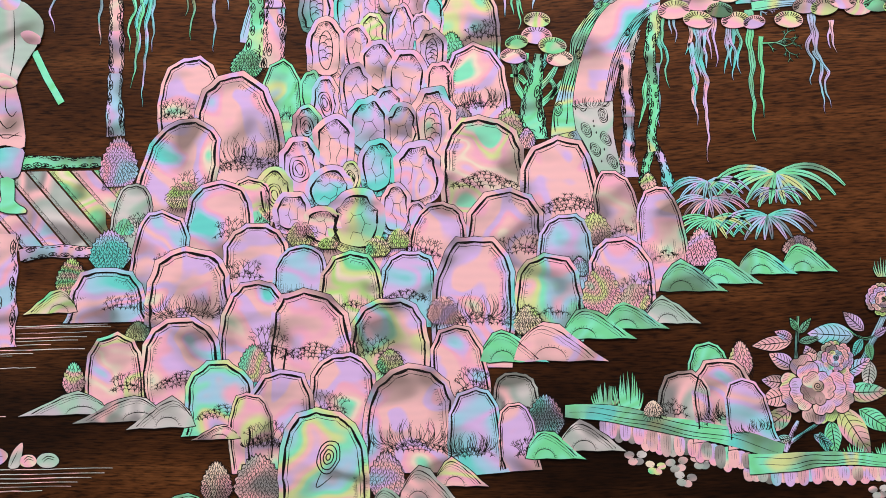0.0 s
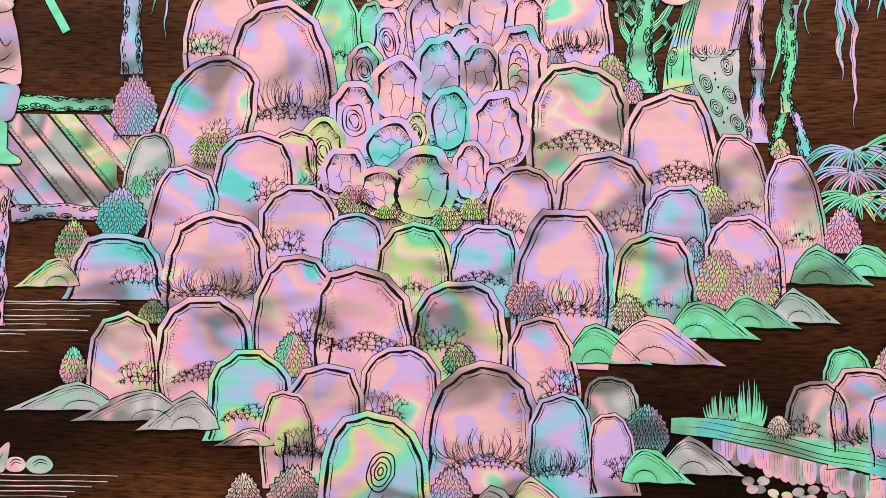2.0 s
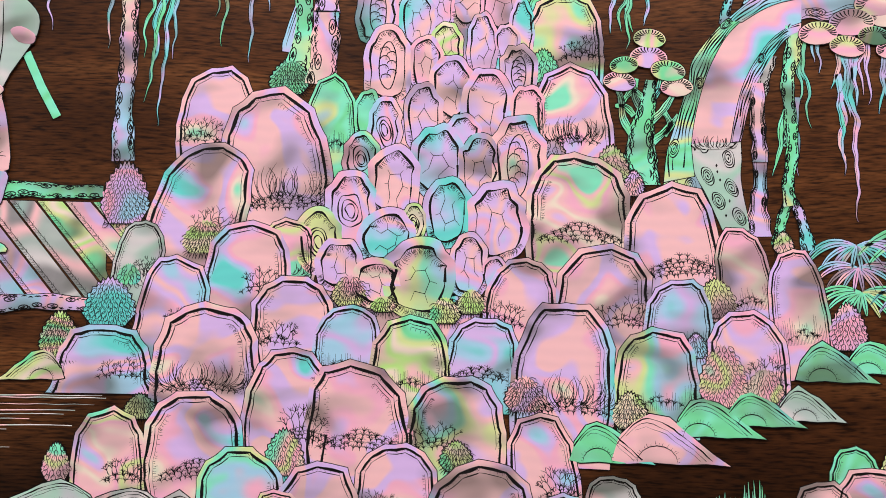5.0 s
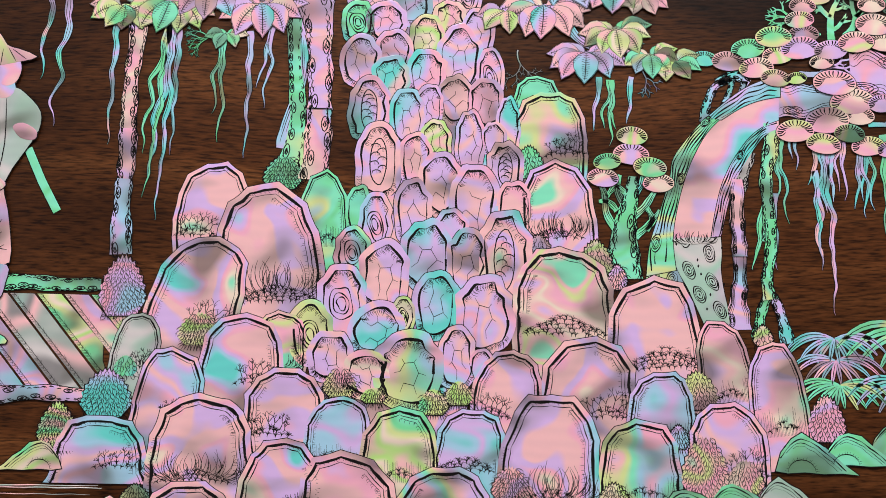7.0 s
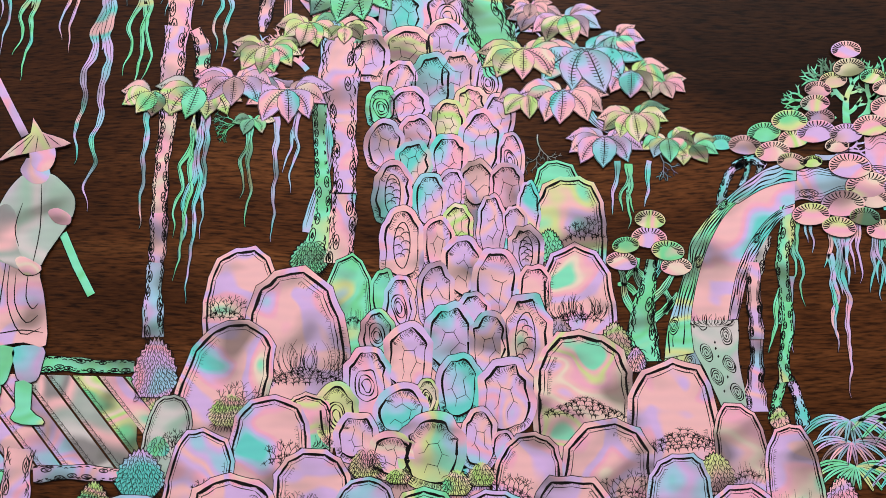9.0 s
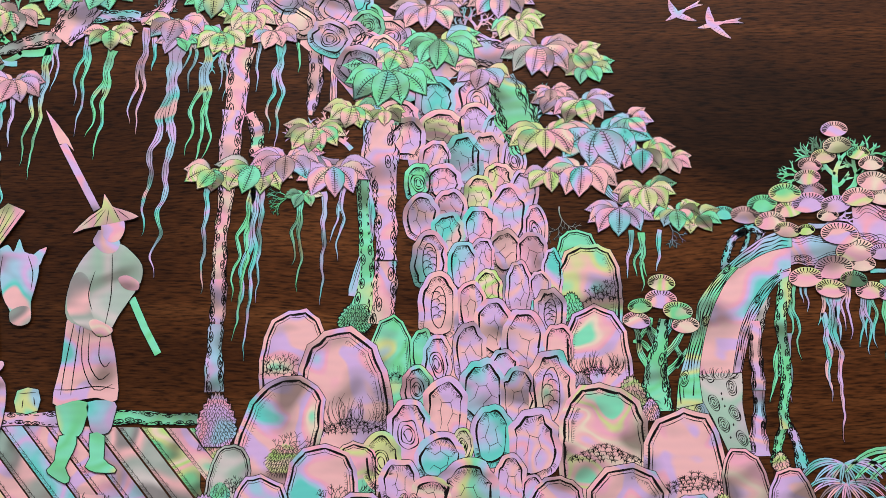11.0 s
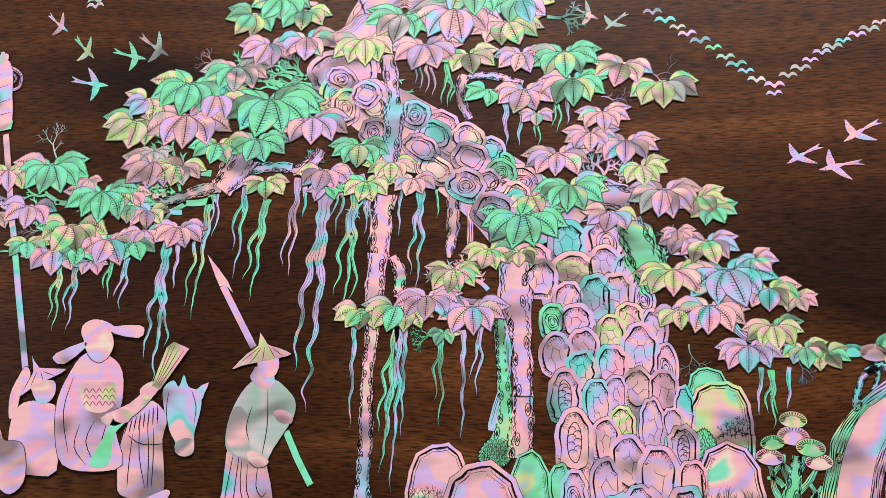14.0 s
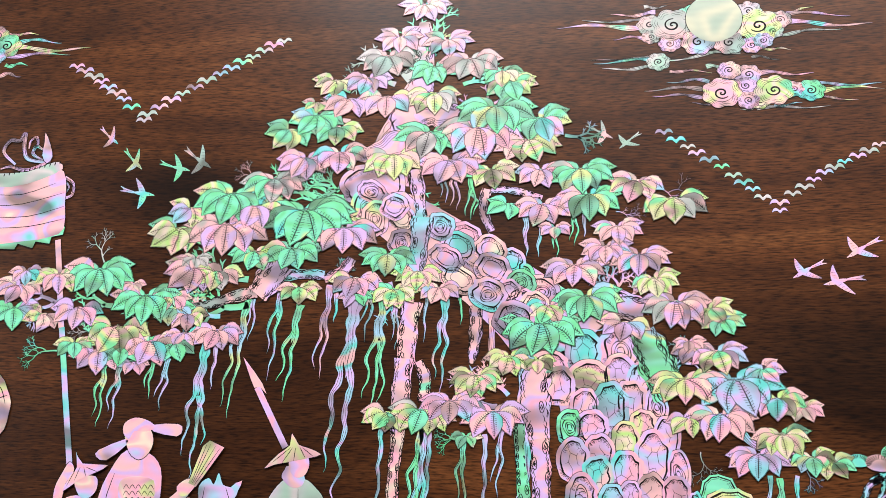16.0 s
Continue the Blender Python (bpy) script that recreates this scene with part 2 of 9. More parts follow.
class Inlay:
    """Collects shell plates and engraved lines of one piece, seen from the front: x right, z up, thickness towards -y."""

    def __init__(self):
        self.v, self.f, self.m = [], [], []

    def ring(self, o, y):
        k = len(self.v)
        self.v += [(x, y, z) for x, z in o]
        return k

    def plate(self, o, y=0.0, h=0.5 * MM, mat=0, edge=0.45 * MM, rim=0.3 * MM):
        """A thin shell plate with a rounded rim, in its black filled seam."""
        o = list(o) if area2(list(o)) > 0 else list(reversed(o))
        n = len(o)
        if edge:
            e = offset(o, edge)
            a, b = self.ring(e, y + 0.02 * MM), self.ring(e, y - h * 0.45)
            for i in range(n):
                j = (i + 1) % n
                self.f.append((a + i, a + j, b + j, b + i)), self.m.append(1)
            self.f.append(tuple(range(b, b + n))), self.m.append(1)
        a, b, c = self.ring(o, y), self.ring(o, y - h * 0.75), self.ring(offset(o, -rim), y - h)
        for i in range(n):
            j = (i + 1) % n
            self.f.append((a + i, a + j, b + j, b + i)), self.m.append(mat)
            self.f.append((b + i, b + j, c + j, c + i)), self.m.append(mat)
        self.f.append(tuple(range(c, c + n))), self.m.append(mat)
        return self

    def line(self, pts, w, y=-0.56 * MM, taper=0.15, mat=1):
        """An engraved line of width w that thins out at its ends."""
        n = len(pts)
        if n < 2:
            return self
        w *= 1.5
        k = len(self.v)
        for i, (x, z) in enumerate(pts):
            a, b = pts[max(0, i - 1)], pts[min(n - 1, i + 1)]
            d = Vector((b[0] - a[0], b[1] - a[1]))
            d = d.normalized() if d.length else Vector((1, 0))
            t = i / (n - 1)
            q = w / 2 * (taper + (1 - taper) * math.sin(math.pi * t) ** 0.6 if taper < 1 else 1)
            self.v += [(x - d[1] * q, y, z + d[0] * q), (x + d[1] * q, y, z - d[0] * q)]
        for i in range(n - 1):
            self.f.append((k + 2 * i, k + 2 * i + 1, k + 2 * i + 3, k + 2 * i + 2)), self.m.append(mat)
        return self

    def brush(self, pts, widths, y=-0.56 * MM, mat=1):
        """An engraved stroke whose width swells and thins along its way."""
        n, k = len(pts), len(self.v)
        for i, (x, z) in enumerate(pts):
            a, b = pts[max(0, i - 1)], pts[min(n - 1, i + 1)]
            d = Vector((b[0] - a[0], b[1] - a[1]))
            d = d.normalized() if d.length else Vector((1, 0))
            q = widths[i] / 2
            self.v += [(x - d[1] * q, y, z + d[0] * q), (x + d[1] * q, y, z - d[0] * q)]
        for i in range(n - 1):
            self.f.append((k + 2 * i, k + 2 * i + 1, k + 2 * i + 3, k + 2 * i + 2)), self.m.append(mat)
        return self

    def strip(self, pts, widths, y=0.0, h=0.5 * MM, mat=0, edge=0.3 * MM):
        """A long narrow shell piece along a centre line, with its seam."""
        n = len(pts)
        if not hasattr(widths, "__len__"):
            widths = [widths] * n
        dirs = []
        for i in range(n):
            a, b = pts[max(0, i - 1)], pts[min(n - 1, i + 1)]
            d = Vector((b[0] - a[0], b[1] - a[1]))
            dirs.append(d.normalized() if d.length else Vector((0, -1)))

        def layer(extra, yy):
            k = len(self.v)
            for (x, z), d, w in zip(pts, dirs, widths):
                q = max(0.02 * MM, w / 2 + extra)
                self.v.extend([(x + d[1] * q, yy, z - d[0] * q), (x - d[1] * q, yy, z + d[0] * q)])
            return k

        for extra, y0, y1, mm in (((edge, y, y - h * 0.45, 1),) if edge else ()) + ((0, y, y - h, mat),):
            a, b = layer(extra, y0), layer(extra - (0.15 * MM if mm == mat else 0), y1)
            for i in range(n - 1):
                p, q = 2 * i, 2 * i + 2
                self.f += [(b + p, b + q, b + q + 1, b + p + 1), (a + p, a + q, b + q, b + p), (a + p + 1, b + p + 1, b + q + 1, a + q + 1)]
                self.m += [mm] * 3
            self.f += [(a, b, b + 1, a + 1), (a + 2 * n - 2, a + 2 * n - 1, b + 2 * n - 1, b + 2 * n - 2)]
            self.m += [mm] * 2
        return self

    def mesh(self, name, *mats):
        me = bpy.data.meshes.new(name)
        me.from_pydata([(x, y * RELIEF, z) for x, y, z in self.v], [], self.f)
        for mt in mats:
            me.materials.append(mt)
        me.polygons.foreach_set("material_index", self.m)
        me.update()
        return me


def part(name, piece, hues, parent, m=None, label=""):
    """Links a piece as one mesh object, under a thing or part (or on its own, with no parent)."""
    mats = [NACRE[hues[0]], INK] + [NACRE[q] for q in hues[1:]]
    me = piece if isinstance(piece, bpy.types.Mesh) else piece.mesh(name, *mats)
    ob = new(name, me)
    if m is not None:
        ob.matrix_basis = m
    if parent is not None:
        ob.parent = parent
    if label:
        ob["label"] = label
    return ob


def thing(name, label, category, group=""):
    return tagged(new(name), label, category, group)


def at(x, z, lift, turn=0.0, tilt=0.0):
    """A place on the panel's face: lift is how far it stands proud, tilt leans its top outwards."""
    return Matrix.Translation((x, -lift * RELIEF, z)) @ Matrix.Rotation(radians(turn), 4, "Y") @ Matrix.Rotation(tilt * RELIEF, 4, "X")


def proud(z):
    return 0.3 * MM + max(0.0, 1.06 - z) * 0.0035


def curve2(a, b, bend, n=7):
    """An arc from a to b, bowed sideways by bend times its length."""
    d = (b[0] - a[0], b[1] - a[1])
    return [(a[0] + d[0] * t - d[1] * bend * 4 * t * (1 - t), a[1] + d[1] * t + d[0] * bend * 4 * t * (1 - t)) for t in (i / (n - 1) for i in range(n))]


def oval(cx, cz, rx, rz, n=20, wob=0.0, rng=random, turn=0.0):
    c, s = math.cos(turn), math.sin(turn)
    out = []
    for i in range(n):
        a = 2 * math.pi * i / n
        k = 1 + rng.uniform(-wob, wob)
        x, z = rx * k * math.cos(a), rz * k * math.sin(a)
        out.append((cx + x * c - z * s, cz + x * s + z * c))
    return out


# ---- the room and the panel ----
def slab(name, x0, x1, y0, y1, z0, z1, mat, label, bevel=0.0):
    bm = bmesh.new()
    bmesh.ops.create_cube(bm, size=1.0)
    for v in bm.verts:
        v.co = ((x0 + x1) / 2 + v.co.x * (x1 - x0), (y0 + y1) / 2 + v.co.y * (y1 - y0), (z0 + z1) / 2 + v.co.z * (z1 - z0))
    if bevel:
        bmesh.ops.bevel(bm, geom=bm.edges[:], offset=bevel, segments=2, affect="EDGES")
    me = bpy.data.meshes.new(name)
    bm.to_mesh(me)
    bm.free()
    me.materials.append(mat)
    return tagged(new(name, me), label, kind="structure")


slab("wall_north", -2.2, 2.0, 0.025, 0.125, 0, 2.7, WALL_PAINT, "plain painted wall behind the panel")
slab("wall_east", 2.0, 2.1, -3.2, 0.125, 0, 2.7, WALL_PAINT, "plain painted side wall")
slab("wall_south", -2.2, 2.0, -3.3, -3.2, 0, 2.7, REFLECTION_DIMMER, "unseen wall behind the camera, darkened to dim the panel's reflections")
# the unseen west wall has an opening added behind the side light
slab("wall_west", -2.3, -2.2, -3.2, 0.025, 0, 0.85, WALL_PAINT, "unseen painted wall below an opening added for light")
slab("wall_west_top", -2.3, -2.2, -3.2, 0.025, 2.3, 2.7, WALL_PAINT, "unseen painted wall above an opening added for light")
slab("wall_west_front", -2.3, -2.2, -0.4, 0.025, 0.85, 2.3, WALL_PAINT, "unseen painted wall beside an opening added for light")
slab("wall_west_back", -2.3, -2.2, -3.2, -1.6, 0.85, 2.3, WALL_PAINT, "unseen painted wall beside an opening added for light")
slab("floor", -2.2, 2.0, -3.2, 0.025, -0.1, 0, FLOOR_WOOD, "dark wooden floor")
slab("ceiling", -2.3, 2.1, -3.3, 0.125, 2.7, 2.8, CEILING_PAINT, "plain white ceiling")
panel = slab("panel_ground", -0.66, 0.46, 0.0, 0.025, 0.62, 1.62, WOOD, "polished dark rosewood panel with level grain, inlaid with mother-of-pearl", 0.002)


# ---- kinds of inlaid pieces ----
def grass(p, cx, cz, w, h, n, rng, thick=0.2 * MM, y=-0.57 * MM):
    """A tuft of engraved blades that arch outwards."""
    for i in range(n):
        u = (i + 0.5) / n * 2 - 1
        x = cx + u * w / 2 * 0.85 + rng.uniform(-1, 1) * w * 0.04
        hh = h * (1 - 0.5 * u * u) * rng.uniform(0.45, 1.0)
        lean = u * w * 0.16 + rng.uniform(-1, 1) * w * 0.11
        p.line(curve2((x, cz + rng.uniform(-0.1, 0.12) * h), (x + lean, cz + hh), -0.28 * (1 if lean > 0 else -1) * rng.uniform(0.3, 1.1), 6), thick * rng.uniform(0.7, 1.2), y, 0.4)


def sprigs(p, cx, cz, w, h, n, rng, y=-0.57 * MM):
    """Engraved moss: branched sprigs that fork like coral."""

    def fork(a, ang, ln, d):
        b = (a[0] + math.cos(ang) * ln, a[1] + math.sin(ang) * ln)
        p.line(curve2(a, b, rng.uniform(-0.15, 0.15), 4), (0.17 + 0.05 * d) * MM, y, 0.55)
        if d:
            for q in (-0.55, 0.0, 0.55):
                if q or rng.random() < 0.6:
                    fork(b, ang + q + rng.uniform(-0.2, 0.2), ln * rng.uniform(0.6, 0.8), d - 1)

    for i in range(n):
        u = (i + 0.5) / n * 2 - 1
        fork((cx + u * w * 0.45, cz + rng.uniform(0, 0.15) * h), math.pi / 2 - u * 0.5 + rng.uniform(-0.2, 0.2), h * 0.42 * (1 - 0.45 * u * u) * rng.uniform(0.75, 1.1), 2)


def clump(p, cx, cz, w, h, rng, n=None, y=-0.57 * MM):
    """Engraved moss: small fans of curled strokes, heaped row on row in a low uneven mound."""
    rows = max(2, int(h / (2.0 * MM)))
    for r in range(rows):
        v = 1 - r / rows
        half = w / 2 * math.sqrt(max(0.08, 1 - v * v * 0.85))
        m = max(3, int(2 * half / (2.7 * MM)))
        for i in range(m):
            u = (i + 0.5 + 0.3 * rng.uniform(-1, 1)) / m * 2 - 1
            x, z = cx + u * half, cz + v * h * 0.8 * (1 - 0.35 * u * u) + rng.uniform(-0.3, 0.3) * MM
            rad = rng.uniform(2.3, 3.4) * MM
            tilt = u * 0.6 + rng.uniform(-0.25, 0.25)
            for k in range(5):
                a = math.pi / 2 - tilt + (k - 2) * 0.44
                p.line(curve2((x, z), (x + rad * math.cos(a), z + rad * math.sin(a)), 0.18 * (2 - k), 4), 0.17 * MM, y, 0.5)


def hatch(p, path, length, n, rng, side=1, thick=0.22 * MM, y=-0.57 * MM, skew=0.3):
    """Short strokes standing off a line."""
    m = len(path) - 1
    for i in range(n):
        t = (i + rng.random() * 0.6) / n * m
        k = min(m - 1, int(t))
        q = t - k
        a, b = path[k], path[k + 1]
        x, z = a[0] + (b[0] - a[0]) * q, a[1] + (b[1] - a[1]) * q
        d = Vector((b[0] - a[0], b[1] - a[1]))
        if not d.length:
            continue
        d.normalize()
        ll = length * rng.uniform(0.5, 1.0)
        p.line([(x, z), (x + (-d[1] * side + d[0] * skew) * ll * 0.55, z + (d[0] * side + d[1] * skew) * ll * 0.5), (x - d[1] * side * ll, z + d[0] * side * ll)], thick, y, 0.3)


ROCK_LABEL = {"pink": "pink and rose", "rainbow": "many-hued", "lav": "lavender and blue", "blue": "pale blue", "green": "mint green",
              "olive": "green and gold", "cream": "cream and pink", "grey": "smoky grey", "silver": "silvery white"}


def rock(x, z, w, h, hue, seed, tuft="", turn=0.0, whole=False, lift=0.0, foot=0.22):
    """A faceted standing rock; z is its foot."""
    rng = random.Random(seed)
    turn += rng.uniform(-2.5, 2.5)
    n = 6 + seed % 3
    low = 0 if whole else -foot * h
    corners = [(0.46 * w, low), (0.50 * w, 0.17 * h)]
    skew = rng.uniform(-0.05, 0.05)
    for i in range(n + 1):
        a = math.pi * (i + (rng.uniform(-0.16, 0.16) if 0 < i < n else 0)) / n
        c, q = math.cos(a), math.sin(a)
        k = 1 + (rng.uniform(-0.03, 0.04) if 0 < i < n else 0)
        corners.append((0.5 * w * math.copysign(abs(c) ** 0.80, c) * k + skew * w * q, 0.36 * h + 0.64 * h * q ** 0.88 * k))
    corners += [(-0.50 * w, 0.17 * h), (-0.46 * w, low)]
    if foot == 0 and not whole:
        corners[0], corners[-1] = (0.57 * w, -0.03 * h), (-0.57 * w, -0.03 * h)
    if whole:
        corners += [(-0.2 * w, -0.05 * h), (0.05 * w, -0.07 * h), (0.28 * w, -0.05 * h), corners[0]]
    o = []
    for a, b in zip(corners, corners[1:]):
        bow = rng.uniform(-0.016, 0.006) * w / max(1e-6, math.hypot(b[0] - a[0], b[1] - a[1]))
        for t in (0, 0.25, 0.5, 0.75):
            k = bow * math.sin(math.pi * t) + rng.uniform(-0.004, 0.004)
            o.append((a[0] + (b[0] - a[0]) * t + (b[1] - a[1]) * k, a[1] + (b[1] - a[1]) * t - (b[0] - a[0]) * k))
    if not whole:
        o.append(corners[-1])
    p = Inlay().plate(o, -0.0, 0.5 * MM, 0, 0.35 * MM)
    last = len(o) - (0 if whole else 1)

    def contour(d, thin, thick, f0, f1):
        """A contour cut facet by facet inside the outline, swelling in the middle of each facet."""
        path = offset(o, -d)[4 * f0: min(last, 4 * f1) + 1]
        widths, swell = [], 1.0
        for i in range(len(path)):
            if i % 4 == 0:
                swell = rng.uniform(0.35, 1.2)
            widths.append(thin + thick * swell * math.sin(math.pi * (i % 4 + 0.25) / 4.25) ** 1.5)
        widths[0] = widths[-1] = 0.08 * MM
        path = [(x + rng.uniform(-1, 1) * 0.004 * w, z + rng.uniform(-1, 1) * 0.004 * w) for x, z in path]
        p.brush(path, widths)
        return path

    nf = last // 4
    main = contour(0.060 * w, 0.013 * w + 0.20 * MM, 0.017 * w, 0, nf)
    f0 = rng.randint(0, 1)
    contour(0.104 * w, 0.15 * MM, 0.008 * w, f0, nf - rng.randint(0, 2))
    f0 = rng.choice((0, 1, nf - 4))
    third = contour(0.138 * w, 0.10 * MM, 0.004 * w, f0, f0 + rng.randint(2, 4))
    hatch(p, third, 0.05 * w, int(w / MM * 0.7), rng, 1, 0.13 * MM)
    f0 = rng.choice((0, nf - 3))
    hatch(p, main[4 * f0: 4 * f0 + 12], 0.045 * w, int(w / MM * 0.6), rng, -1, 0.13 * MM)
    hatch(p, main, 0.036 * w, int(w / MM * 1.5), rng, 1, 0.15 * MM, -0.57 * MM, 0.7)
    if not tuft:
        grass(p, rng.uniform(-0.12, 0.12) * w, 0.17 * h, 0.74 * w, 0.20 * h, 34, rng)
    for t in tuft:
        cx = rng.uniform(-0.10, 0.10) * w
        if t == "g":
            clump(p, cx, 0.13 * h, 0.72 * w, 0.16 * h, rng)
            grass(p, cx, 0.22 * h, 0.80 * w, 0.28 * h, 60, rng)
        elif t == "s":
            sd = 0.20 * w * rng.choice((-1, 1))
            clump(p, sd, 0.12 * h, 0.56 * w, 0.17 * h, rng)
            sprigs(p, sd, 0.22 * h, 0.44 * w, 0.27 * h, 7, rng)
        elif t == "c":
            clump(p, cx, 0.13 * h, 0.78 * w, 0.24 * h, rng)
        elif t == "h":
            for i in range(34):
                xx = (i / 33 - 0.5) * 0.78 * w
                p.line([(xx, 0.10 * h), (xx + rng.uniform(-0.01, 0.01) * w, (0.18 + rng.uniform(0, 0.2)) * h)], 0.26 * MM, -0.57 * MM, 0.3)
            clump(p, cx, 0.10 * h, 0.6 * w, 0.12 * h, rng)
        elif t == "e":
            for k, q in enumerate((1.0, 0.72, 0.45, 0.2)):
                e = oval(0.06 * w, 0.55 * h, 0.12 * w * q, 0.15 * h * q, 12, 0.08, rng, -0.3)
                p.line(smooth(e + e[:1], 2), 0.45 * MM, -0.57 * MM, 0.8)
            tail = [(0.0 * w, 0.45 * h), (-0.08 * w, 0.30 * h), (-0.04 * w, 0.29 * h), (0.1 * w, 0.38 * h)]
            p.line(smooth(tail), 0.4 * MM, -0.57 * MM)
    me = p.mesh("rock", NACRE[hue], INK)
    ob = new("rock", me)
    ob.matrix_basis = at(x, z, proud(z) + lift, turn, 0.7 * MM / h)
    extra = {"g": ", grassy foot", "s": ", moss sprigs", "c": ", engraved ferns", "h": ", reed strokes", "e": ", ringed hollow"}
    tagged(ob, ROCK_LABEL[hue] + " mother-of-pearl rock with black contours" + (extra[tuft[0]] if tuft else ""), "rock", "piled rocks")
    return ob


def mound(x, z, w, h, hue, seed, way=1):
    """A low ledge of earth that runs out to a point; way 1 points right."""
    rng = random.Random(seed)
    top = [(-0.5, 0.08), (-0.43, 0.52), (-0.30, 0.86), (-0.17, 1.0), (0.0, 0.86), (0.12, 0.66), (0.24, 0.46), (0.36, 0.22), (0.5, 0.0)]
    o = [(q * w * way, r * h * rng.uniform(0.93, 1.05)) for q, r in top]
    o += [(q * w * way, r * h) for q, r in ((0.3, 0.04), (0.08, 0.02), (-0.15, 0.06), (-0.36, 0.03))]
    p = Inlay().plate(o)
    crest = smooth([(q * w * way, r * h) for q, r in top[1:]], 3)
    for down, thin, thick, i0 in ((0.12, 0.16, 0.50, 0), (0.21, 0.10, 0.22, 2), (0.29, 0.08, 0.12, 4)):
        path = [(x - 0.10 * down * w * way, z - down * h * rng.uniform(0.94, 1.06)) for x, z in crest[i0:] if z - down * h > 0.06 * h]
        p.brush(path, [(thin + thick * abs(math.sin(i * 0.55 + seed)) ** 1.5) * MM for i in range(len(path))])
    c = rng.uniform(-0.22, -0.08) * w * way
    hump = [(c + math.cos(a) * 0.17 * w, 0.05 * h + math.sin(a) * 0.32 * h) for a in (math.pi * q / 8 for q in range(9))]
    p.brush(hump, [(0.10 + 0.34 * math.sin(math.pi * q / 8)) * MM for q in range(9)])
    hatch(p, hump, 0.10 * h, 16, rng, -1, 0.12 * MM)
    ob = new("earth_mound", p.mesh("earth_mound", NACRE[hue], INK))
    ob.matrix_basis = at(x, z, proud(z) + 0.55 * MM)
    return tagged(ob, ROCK_LABEL[hue] + " mother-of-pearl earth ledge with engraved strata", "mound", "earth ledges")


def bush(x, z, w, h, hue, seed, leafy=True):
    """A dome-shaped shrub with rows of engraved leaves."""
    rng = random.Random(seed)
    n = 15
    o = [(0.30 * w, 0)]
    for i in range(n + 1):
        a = math.pi * (-0.06 + 1.12 * i / n)
        for q, k in ((0, 1.0), (0.5, 0.90)):
            b = a + q * math.pi * 1.12 / n
            if i == n and q:
                break
            o.append((0.5 * w * k * math.cos(b) * (1 - 0.28 * max(0, math.sin(b)) ** 2), (0.30 + 0.70 * math.sin(b) * k) * h if math.sin(b) > 0 else 0.3 * h + 0.2 * h * math.sin(b)))
    o.append((-0.30 * w, 0))
    p = Inlay().plate(o)
    rows = max(4, int(h / (1.9 * MM)))
    for r in range(rows):
        v = (r + 0.4) / rows
        half = 0.47 * w * (math.sqrt(max(0.02, 1 - ((v - 0.3) / 0.72) ** 2)) if v > 0.3 else 0.85)
        half *= 1 - 0.25 * max(0, v - 0.3)
        m = max(2, int(2 * half / (2.3 * MM)))
        for i in range(m):
            u = (i + 0.5 + 0.25 * (r % 2)) / m * 2 - 1
            cx, cz = u * half * 0.94, v * h
            if abs(u) > 0.97:
                continue
            ang = -math.pi / 2 + u * 0.8
            ln = 3.6 * MM * rng.uniform(0.8, 1.15)
            tip = (cx + math.cos(ang) * ln, cz + math.sin(ang) * ln)
            if leafy:
                p.line(curve2((cx, cz), tip, 0.27, 5), 0.22 * MM, -0.57 * MM, 0.4)
                p.line(curve2((cx, cz), tip, -0.27, 5), 0.22 * MM, -0.57 * MM, 0.4)
                p.line([(cx, cz), ((cx + tip[0]) / 2, (cz + tip[1]) / 2)], 0.18 * MM, -0.57 * MM, 0.4)
            else:
                for q in (-0.6, -0.2, 0.2, 0.6):
                    p.line(curve2((cx, cz), (cx + math.cos(ang + q) * ln, cz + math.sin(ang + q) * ln), 0.3 * q, 4), 0.21 * MM, -0.57 * MM, 0.4)
    ob = new("shrub", p.mesh("shrub", NACRE[hue], INK))
    ob.matrix_basis = at(x, z, proud(z) + 0.30 * MM, 0.0, 0.2 * MM / h)
    return tagged(ob, ROCK_LABEL[hue] + " mother-of-pearl shrub with engraved leaf rows", "shrub", "small shrubs")


